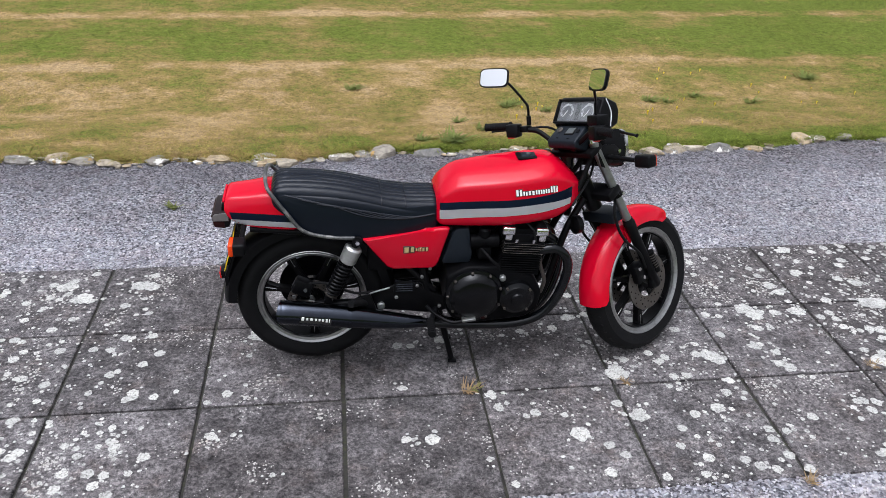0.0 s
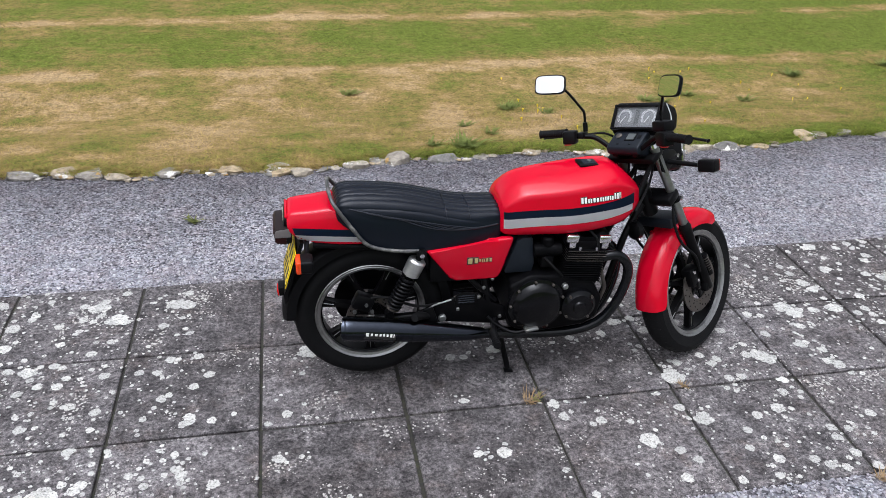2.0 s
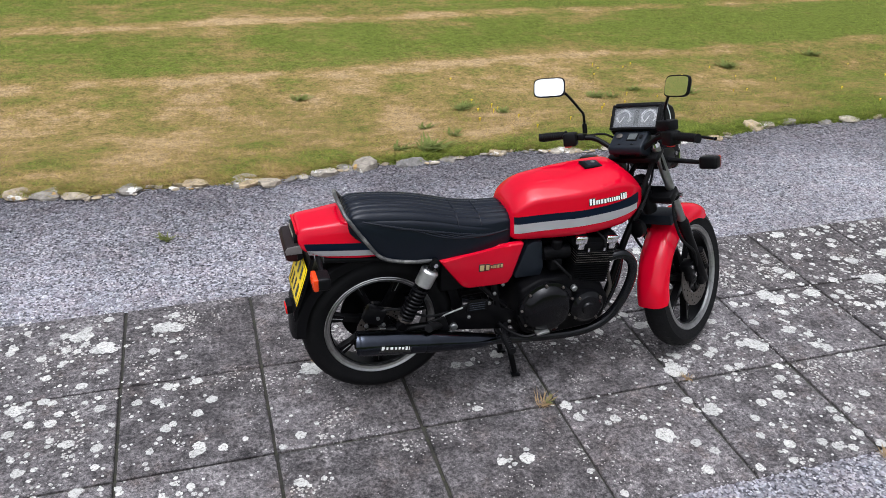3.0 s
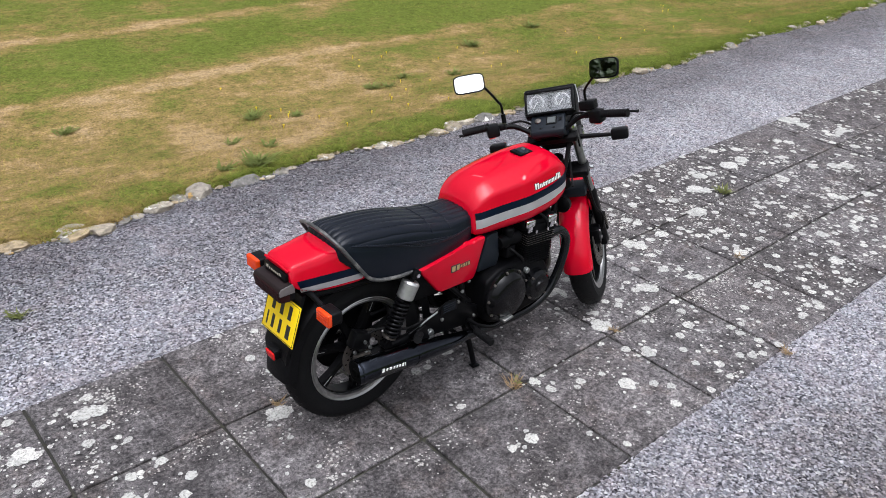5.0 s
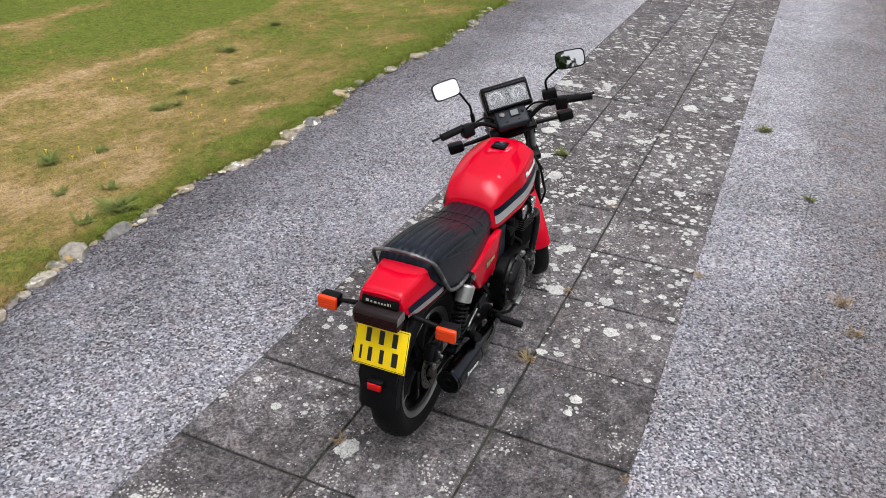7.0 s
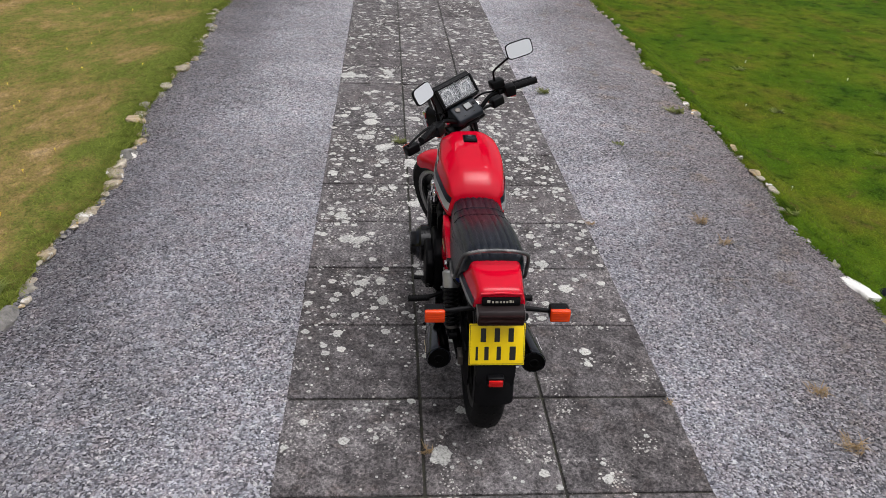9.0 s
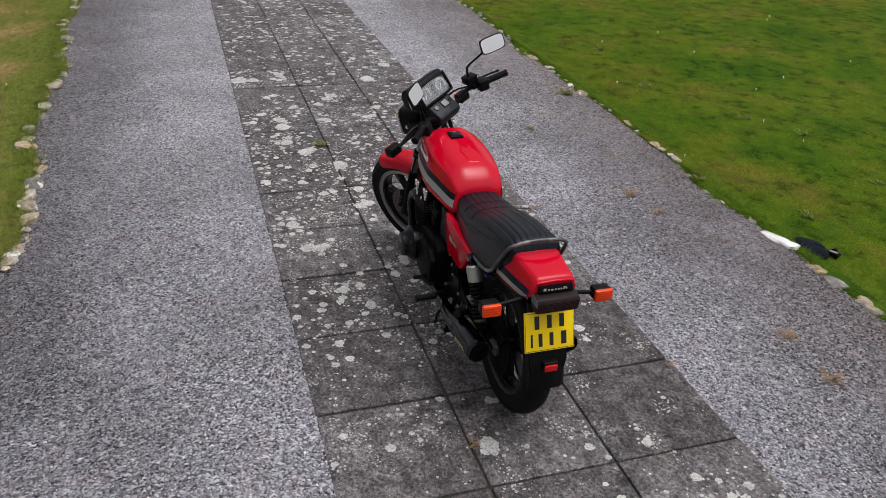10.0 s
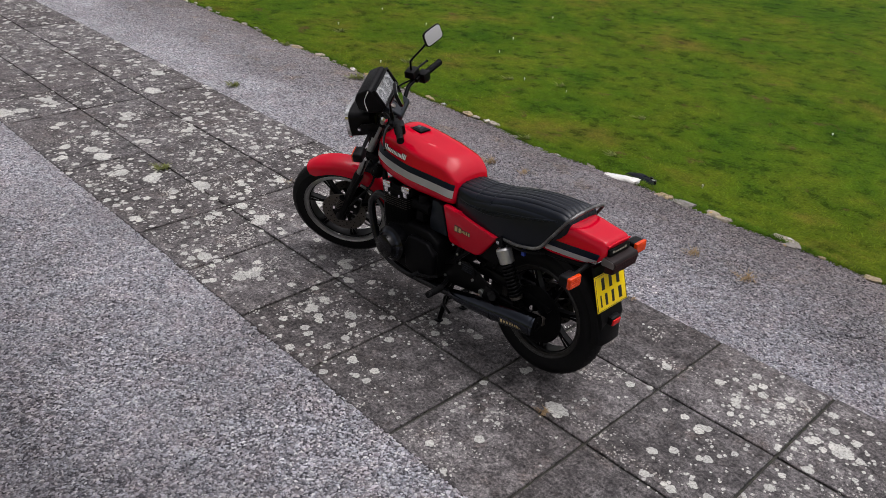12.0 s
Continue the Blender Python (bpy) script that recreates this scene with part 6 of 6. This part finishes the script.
# ---- weeds in the joints and on the gravel ----
def build_weed(x, y, size, count, dry, label, green=WEED):
    if dry:
        count = int(count * 1.3)
    bm = bmesh.new()
    for k in range(count):
        a, lean, h = rng.uniform(0, 2 * math.pi), rng.uniform(0.25, 1.1), size * rng.uniform(0.5, 1.0)
        r = size * 0.45 * rng.random()
        base = Vector((r * math.cos(a * 1.7), r * math.sin(a * 1.7), 0))
        d = Vector((math.cos(a), math.sin(a), 0))
        side = Vector((-d.y, d.x, 0)) * rng.uniform(0.0012, 0.0024 if dry else 0.006 if green is WEED else 0.009)
        rise = 0.55 if green is WEED else 0.5
        p = [base + d * (h * lean * t) + Vector((0, 0, h * rise * (t - 0.45 * t * t))) for t in (0, 0.5, 1)]
        v = [bm.verts.new(q) for q in (p[0] - side, p[0] + side, p[1] + side, p[2], p[1] - side)]
        bm.faces.new((v[0], v[1], v[2], v[4]))
        bm.faces.new((v[4], v[2], v[3]))
    ob = new("weed", finish(bm, "weed", DRY_WEED if dry else green, 180))
    z = -0.004 + (float(lawn_z(x, y)) if y < right_edge(x) or y > left_edge(x) else float(drive_z(y)))
    ob.matrix_world = pose(x, y, z)
    return tagged(ob, label, "weed", "weeds in the drive")


GREEN_LABEL, DRY_LABEL = "small green weed tuft growing in the drive", "dry straw-coloured weed tuft growing in the drive"
for x, y, size, count, dry in ((0.50, 2.79, 0.05, 18, False), (0.47, 2.78, 0.08, 40, True), (3.19, 3.46, 0.11, 70, False), (2.44, 2.85, 0.07, 30, True), (4.40, 0.76, 0.16, 90, False), (1.85, 1.36, 0.12, 50, True), (1.55, 1.29, 0.10, 40, True), (3.28, 1.61, 0.09, 36, False), (4.67, 2.05, 0.13, 60, False), (-0.46, 3.31, 0.06, 30, True), (-0.02, 1.37, 0.11, 40, True), (-0.41, 1.38, 0.12, 46, True), (-1.16, 4.67, 0.10, 44, False), (1.20, 2.80, 0.06, 26, True), (5.95, 0.65, 0.12, 40, False), (-0.12, 2.15, 0.05, 20, True), (1.76, 2.15, 0.06, 24, True)):
    build_weed(x, y, size, count, dry, DRY_LABEL if dry else GREEN_LABEL)
for x, y, size, count in ((0.73, 5.70, 0.22, 130), (0.5, 5.75, 0.13, 50), (0.84, 6.35, 0.13, 40), (1.00, 6.02, 0.15, 50), (1.41, 7.11, 0.18, 70), (1.50, 7.20, 0.14, 46), (1.73, 6.86, 0.15, 50), (2.83, 7.27, 0.17, 70), (3.00, 7.22, 0.13, 44), (-0.04, 7.69, 0.17, 60), (3.82, 7.16, 0.18, 70), (3.35, 7.45, 0.16, 50), (4.85, 8.05, 0.22, 90), (6.2, 8.35, 0.20, 70), (2.33, -1.43, 0.13, 36), (5.34, -0.72, 0.14, 40), (4.12, -1.27, 0.13, 36), (1.88, -0.34, 0.11, 30), (3.59, -1.6, 0.12, 30), (2.24, 0.50, 0.10, 30), (7.0, -0.88, 0.16, 40)):
    ob = build_weed(x, y, size, count, False, "broad green weed clump growing in the lawn", LAWN_WEED)
    ob["group"] = "weeds in the lawn"


# ---- the row of trees across the lawn ----
def build_tree(seed):
    r = random.Random(seed)
    tree = new("tree")
    trunk = tube([(0, 0, -0.1), (0.05, 0.03, 0.8), (0.0, 0.1, 2.0), (0.08, 0.05, 3.6), (0.05, 0.0, 5.2)], [0.20, 0.16, 0.13, 0.09, 0.04], 10, 4)
    tips = []
    for k in range(15):
        a, z, ln = r.uniform(0, 6.28), r.uniform(0.6, 4.6), r.uniform(0.9, 1.8)
        d = Vector((math.cos(a), math.sin(a), 0.45))
        p0 = Vector((0.03, 0.05, z))
        tips += [p0 + d * ln * f for f in (0.55, 0.8, 1.05)]
        tube([p0, p0 + d * ln * 0.5 + Vector((0, 0, 0.06)), p0 + d * ln], [0.06, 0.04, 0.015], 7, 4, bm=trunk)
    part("trunk", trunk, BARK, tree)
    tips += [Vector((r.uniform(-0.4, 0.4), r.uniform(-0.4, 0.4), z)) for z in (3.6, 4.4, 5.0, 5.5, 6.0)]
    bm = bmesh.new()
    for tip in tips:
        for k in range(110):
            c = tip + Vector((r.gauss(0, 0.34), r.gauss(0, 0.34), r.gauss(0, 0.28)))
            u = Vector((r.uniform(-1, 1), r.uniform(-1, 1), r.uniform(-1, 1))).normalized() * r.uniform(0.10, 0.21)
            w = u.orthogonal() * 0.6
            bm.faces.new([bm.verts.new(q) for q in (c - u, c + w, c + u, c - w)])
    part("crown", bm, LEAF, tree, sharp=180)
    return tagged(tree, "leafy broad tree standing across the lawn behind the drive", "tree", "trees behind the drive")


tree_a, tree_b = build_tree(3), build_tree(8)
lawn_level = -0.30
tree_a.matrix_world = pose(-22, 20.0, lawn_level, 0, 0, 40)
tree_b.matrix_world = pose(-25, 1.4, lawn_level, 0, 0, 10)
for k, (x, y, turn) in enumerate(((-24.5, 3.2, 110), (-26, 5.8, 200), (-24, 8.4, 300), (-25.5, 11.2, 80), (-24.5, 14.0, 150), (-23, 17.0, 20), (-27.5, 13.0, 75), (-27, 16.4, 250), (-28.5, 3.0, 330), (-29, 7.2, 15), (-28.5, 10.0, 130))):
    copy_thing((tree_a, tree_b)[k % 2], pose(x, y, lawn_level, 0, 0, turn))


# ---- blades of grass ----
def grow_grass(name, count, place, label, seed, low, high):
    r = np.random.RandomState(seed)
    x, y = place(r, count)
    a = r.uniform(0, 2 * np.pi, count)
    h = r.uniform(low, high, count)
    lean = r.uniform(1.0, 3.6, count) * h
    b = a + r.uniform(0.15, 0.85, count) * np.pi
    w = r.uniform(0.0018, 0.0042, count)
    g = lawn_z(x, y) - 0.006
    v = np.zeros((count, 3, 3))
    v[:, 0] = np.stack([x - w * np.cos(a), y - w * np.sin(a), g], 1)
    v[:, 1] = np.stack([x + w * np.cos(a), y + w * np.sin(a), g], 1)
    v[:, 2] = np.stack([x + lean * np.cos(b), y + lean * np.sin(b), g + h + 0.006], 1)
    mesh = bpy.data.meshes.new(name)
    mesh.from_pydata(v.reshape(-1, 3), [], np.arange(count * 3).reshape(-1, 3))
    mesh.materials.append(BLADE)
    tilt = r.normal(0, 0.22, (count, 2))
    up = np.stack([tilt[:, 0], tilt[:, 1], np.ones(count)], 1)
    up /= np.linalg.norm(up, axis=1)[:, None]
    mesh.polygons.foreach_set("use_smooth", np.ones(count, dtype=bool))
    mesh.normals_split_custom_set_from_vertices(np.repeat(up, 3, axis=0).tolist())
    return tagged(new(name, mesh), label, "grass", kind="stuff")


def dry_lawn(r, n):
    x = r.uniform(-5, 14, n)
    y = 5.47 + 0.047 * x + 0.04 + 8.2 * r.uniform(0, 1, n) ** 1.35
    k = n // 14
    x[:k] = r.uniform(-4, 12, k)
    y[:k] = np.array([left_edge(v) for v in x[:k]]) + r.normal(0.05, 0.035, k)
    return x, y


def green_lawn(r, n):
    x = r.uniform(-4.0, 13, n)
    y = 0.50 - 11.0 * r.uniform(0, 1, n) ** 1.35
    k = n // 16
    x[:k] = r.uniform(-2.5, 12, k)
    y[:k] = np.array([right_edge(v) for v in x[:k]]) - np.abs(r.normal(0.0, 0.04, k)) - 0.005
    return x, y


grow_grass("grass_dry", 300000, dry_lawn, "short parched straw and green grass in mown bands", 5, 0.008, 0.025)
grow_grass("grass_green", 300000, green_lawn, "short green lawn grass with thin brown patches", 6, 0.008, 0.026)


# ---- tiny flowers in the lawns ----
def sow_flowers(name, count, place, material, label, seed):
    r = np.random.RandomState(seed)
    x, y = place(r, count)
    verts, faces = [], []
    for px, py, pz in zip(x, y, lawn_z(x, y)):
        k, s, z = len(verts), r.uniform(0.006, 0.011), pz + r.uniform(0.025, 0.045)
        verts += [(px, py, z + 0.004)] + [(px + s * math.cos(a), py + s * math.sin(a), z) for a in (0, 1.05, 2.09, 3.14, 4.19, 5.24)] + [(px, py, pz)]
        faces += [(k, k + 1 + i, k + 1 + (i + 1) % 6) for i in range(6)] + [(k + 7, k + 1, k + 4)]
    mesh = bpy.data.meshes.new(name)
    mesh.from_pydata(verts, [], faces)
    mesh.materials.append(material)
    return tagged(new(name, mesh), label, "flower", kind="stuff")


sow_flowers("yellow_flowers", 42, lambda r, n: (r.uniform(1.0, 9.0, n), 5.8 + 0.047 * 5 + r.uniform(0.0, 2.6, n)), FLOWER, "tiny yellow flowers scattered over the dry lawn", 31)
sow_flowers("daisies", 14, lambda r, n: (r.uniform(0.0, 9.0, n), r.uniform(-5.0, 0.1, n)), WHITE, "tiny white daisies scattered over the green lawn", 32)

# ---- loose gravel ----
def scatter_chips(name, count, low, high, seed):
    r = np.random.RandomState(seed)
    u = r.uniform(0, 1, count)
    x = np.where(u < 0.58, r.uniform(-3.2, 5.5, count), np.where(u < 0.86, r.uniform(5.5, 13, count), -3.2 - 7.0 * r.uniform(0, 1, count) ** 1.5))
    f = r.uniform(0, 1, count)
    lo = np.array([low(v) for v in x])
    hi = np.array([high(v) for v in x])
    y = lo + (hi - lo) * f
    base = np.array([(1, 0, -0.2), (-0.5, 0.86, -0.2), (-0.5, -0.86, -0.2), (0.25, 0.45, 0.62), (0.2, -0.55, 0.5), (-0.62, 0.05, 0.55)])
    faces = np.array([(0, 3, 4), (0, 1, 3), (1, 5, 3), (1, 2, 5), (2, 4, 5), (2, 0, 4), (3, 5, 4)])
    s = r.uniform(0.0042, 0.0086, count) * np.where(r.uniform(0, 1, count) < 0.06, 1.5, 1.0)
    v = base[None] * (1 + r.uniform(-0.35, 0.35, (count, 6, 3)))
    v = v * s[:, None, None] * np.stack([r.uniform(0.9, 1.9, count), np.ones(count), r.uniform(0.28, 0.62, count)], 1)[:, None, :]
    a = r.uniform(0, 2 * np.pi, count)
    c, q = np.cos(a)[:, None], np.sin(a)[:, None]
    out = np.stack([v[:, :, 0] * c - v[:, :, 1] * q + x[:, None], v[:, :, 0] * q + v[:, :, 1] * c + y[:, None], v[:, :, 2] + (drive_z(y) - 0.008 + r.uniform(-0.003, 0.003, count))[:, None]], 2)
    idx = (faces[None] + 6 * np.arange(count)[:, None, None]).reshape(-1, 3)
    mesh = bpy.data.meshes.new(name)
    mesh.from_pydata(out.reshape(-1, 3), [], idx)
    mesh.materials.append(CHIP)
    return tagged(new(name, mesh), "loose angular grey gravel chips", "gravel", kind="stuff")


scatter_chips("gravel_chips", 136000, lambda x: right_edge(x) - 0.02, lambda x: paving_side(0, x) + 0.012, 21)
scatter_chips("gravel_chips", 136000, lambda x: paving_side(3, x) - 0.012, lambda x: left_edge(x) + 0.02, 22)


# ---- paving slabs ----
pavement = tagged(new("pavement"), "three rows of square lichen-spotted concrete paving slabs", "pavement", kind="structure")
pavement.matrix_world = PAVING
slab_rng = random.Random(4)
slab_meshes = {}
for row in range(3):
    depth = ROW_EDGES[row + 1] - ROW_EDGES[row] - 0.012
    for variant in range(3):
        bm = bmesh.new()
        rbox((COL_PITCH - 0.0135 - 0.0015 * variant, depth - 0.0015 * variant, 0.05), (0, 0, -0.025), 0.004, bm=bm, segments=1)
        slab_meshes[row, variant] = finish(bm, "slab", SLAB, 30)
for row in range(3):
    yc = (ROW_EDGES[row] + ROW_EDGES[row + 1]) / 2
    for col in range(-19, 32):
        slab = new("slab", slab_meshes[row, slab_rng.randrange(3)])
        slab.parent = pavement
        slab.matrix_basis = pose(COL_START + COL_PITCH * (col + 0.5) + slab_rng.uniform(-0.002, 0.002), yc, slab_rng.uniform(-0.003, 0.001), slab_rng.uniform(-0.15, 0.15), slab_rng.uniform(-0.15, 0.15), slab_rng.uniform(-0.25, 0.25))

# ---- lichen ----
# the larger patches, row by row of slabs: along and across the paving, and radius in centimetres
LICHEN_NEAR_GREEN_LAWN = [
    (-1.43, 2.51, 5.4), (-0.95, 2.57, 2.8), (-0.93, 2.50, 2.0), (-0.85, 2.39, 1.9), (-0.56, 2.57, 2.9), (-0.47, 2.57, 1.6), (-0.30, 2.33, 1.6), (0.23, 2.48, 2.5), (0.34, 2.47, 3.6), (0.56, 2.34, 1.8), (0.63, 2.73, 3.3),
    (0.97, 2.45, 4.5), (1.24, 2.18, 2.5), (1.25, 2.54, 4.5), (1.40, 2.18, 2.3), (1.62, 2.56, 3.6), (1.70, 2.18, 2.5), (2.37, 2.21, 2.3), (2.56, 2.57, 3.7), (2.70, 2.50, 2.5), (2.77, 2.25, 3.2), (2.95, 2.40, 5.2),
    (3.03, 2.72, 2.4), (3.22, 2.63, 4.8), (3.66, 2.59, 4.4), (4.12, 2.73, 5.4), (4.18, 2.58, 4.3), (5.00, 2.62, 8.4), (5.47, 2.33, 7.2)]
LICHEN_MIDDLE = [
    (-1.66, 3.28, 4.1), (-0.41, 3.26, 5.6), (0.24, 2.81, 2.4), (0.46, 3.16, 3.4), (1.13, 3.30, 3.6), (1.25, 2.84, 5.8), (1.27, 3.21, 3.8), (1.47, 2.90, 2.8), (1.57, 2.79, 2.8), (1.73, 2.94, 4.5), (1.76, 2.90, 5.0),
    (1.86, 3.27, 3.0), (2.00, 2.99, 4.0), (2.05, 2.84, 3.0), (2.08, 3.13, 3.1), (2.08, 2.93, 2.8), (2.09, 3.31, 5.2), (2.09, 2.81, 3.9), (2.12, 3.25, 5.7), (2.24, 3.26, 3.0), (2.36, 3.26, 4.7), (2.57, 2.82, 4.9),
    (2.67, 3.08, 3.0), (2.72, 3.06, 3.4), (2.81, 3.31, 5.7), (2.86, 3.31, 5.5), (3.84, 3.24, 5.2), (3.88, 2.87, 5.0), (3.90, 2.81, 4.1), (4.28, 3.24, 5.0), (4.44, 3.14, 5.8), (4.52, 3.08, 6.7), (4.99, 3.23, 4.5)]
LICHEN_NEAR_DRY_LAWN = [
    (-1.44, 3.78, 5.2), (-1.33, 3.66, 5.5), (-1.06, 3.76, 5.1), (-1.01, 3.86, 3.0), (-1.01, 3.75, 4.2), (0.83, 3.52, 4.0), (1.02, 3.64, 4.6), (1.05, 3.53, 3.6), (1.55, 3.67, 5.3), (1.56, 3.75, 5.7), (1.80, 3.77, 2.9),
    (1.90, 3.80, 5.0), (2.34, 3.52, 4.1), (2.36, 3.45, 3.7), (2.58, 3.35, 3.4), (2.62, 3.90, 4.4), (2.77, 3.56, 3.2), (2.85, 3.51, 4.2), (2.91, 3.76, 3.0), (3.15, 3.54, 6.4), (3.19, 3.48, 4.9), (3.38, 3.65, 5.4),
    (3.48, 3.62, 4.1), (3.75, 3.63, 7.7), (3.90, 3.87, 4.3), (3.93, 3.64, 5.8), (4.10, 3.78, 5.1), (4.24, 3.48, 4.2), (4.56, 3.68, 4.4), (4.61, 3.61, 4.7), (5.12, 3.75, 6.6), (5.13, 3.92, 8.7), (5.29, 3.48, 5.7)]


def build_lichen():
    r = random.Random(77)
    verts, faces = [], []

    def patch(x, y, radius):
        n = max(7, min(48, int(radius * 1100)))
        start, ph = len(verts), r.uniform(0, 99)
        rise = r.uniform(0.0, 0.0012)
        verts.append((x, y, 0.0032 + rise))
        for k in range(n):
            a = 2 * math.pi * k / n
            q = radius * (1 + 0.30 * noise.noise((math.cos(a) * 1.3 + ph, math.sin(a) * 1.3, ph)) + 0.24 * noise.noise((math.cos(a) * 3.2 + ph, math.sin(a) * 3.2, 3)) + r.uniform(-0.05, 0.05))
            verts.append((x + q * math.cos(a), y + q * math.sin(a), 0.0022 + rise))
        for k in range(n):
            faces.append((start, start + 1 + k, start + 1 + (k + 1) % n))

    def inside(x, y, margin):
        u = ((x - COL_START) / COL_PITCH) % 1.0
        if min(u, 1 - u) * COL_PITCH < margin:
            return False
        return ROW_EDGES[0] + 0.02 < y < ROW_EDGES[3] - 0.02 and all(abs(y - e) > margin for e in ROW_EDGES)

    for x, y, cm in LICHEN_NEAR_GREEN_LAWN + LICHEN_MIDDLE + LICHEN_NEAR_DRY_LAWN:
        size = cm * 0.01
        y = min(max(y, ROW_EDGES[0] + size), ROW_EDGES[3] - size)
        patch(x, y, size * 0.80)
        # overlapping lobes give the larger ones a ragged outline
        for k in range(1 + int(cm * 1.2)):
            a = r.uniform(0, 6.28)
            patch(x + size * 0.72 * math.cos(a), y + size * 0.60 * math.sin(a), size * r.uniform(0.22, 0.46))
        for k in range(int(cm * 1.8)):
            a, d = r.uniform(0, 6.28), size * r.uniform(1.2, 2.6)
            if inside(x + d * math.cos(a), y + d * math.sin(a), 0.01):
                patch(x + d * math.cos(a), y + d * math.sin(a), r.uniform(0.004, 0.012))
    made = 0
    while made < 15500:
        x, y = r.uniform(-11, 16), r.uniform(ROW_EDGES[0], ROW_EDGES[3])
        col, row = math.floor((x - COL_START) / COL_PITCH), sum(y > e for e in ROW_EDGES)
        dens = -0.05 + 1.10 * ((math.sin(col * 12.9898 + row * 78.233) * 43758.5453) % 1.0) + 0.8 * noise.noise((x * 0.8, y * 0.8, 9.0)) + 0.7 * noise.noise((x * 2.6, y * 2.6, 4.0))
        dens += 0.35 if x > 1.4 or x < -0.9 else -0.25
        dens += 0.45 if y > 3.1 and 0.2 < x < 4 else 0.0
        dens += (-0.25 if x < 1.2 else 0.3) if y < 2.78 and -0.8 < x < 3.5 else 0.0
        if r.random() > dens:
            continue
        radius = min(0.024 if -1.8 < x < 4.6 else 0.034, 0.0043 * (1 - r.random()) ** -0.60)
        if inside(x, y, radius * 0.8):
            patch(x, y, radius)
            made += 1
    mesh = bpy.data.meshes.new("lichen")
    mesh.from_pydata(verts, [], faces)
    mesh.materials.append(LICHEN)
    ob = new("lichen", mesh)
    ob.matrix_world = PAVING
    return tagged(ob, "pale grey lichen patches on the paving slabs", "lichen", kind="stuff")


build_lichen()
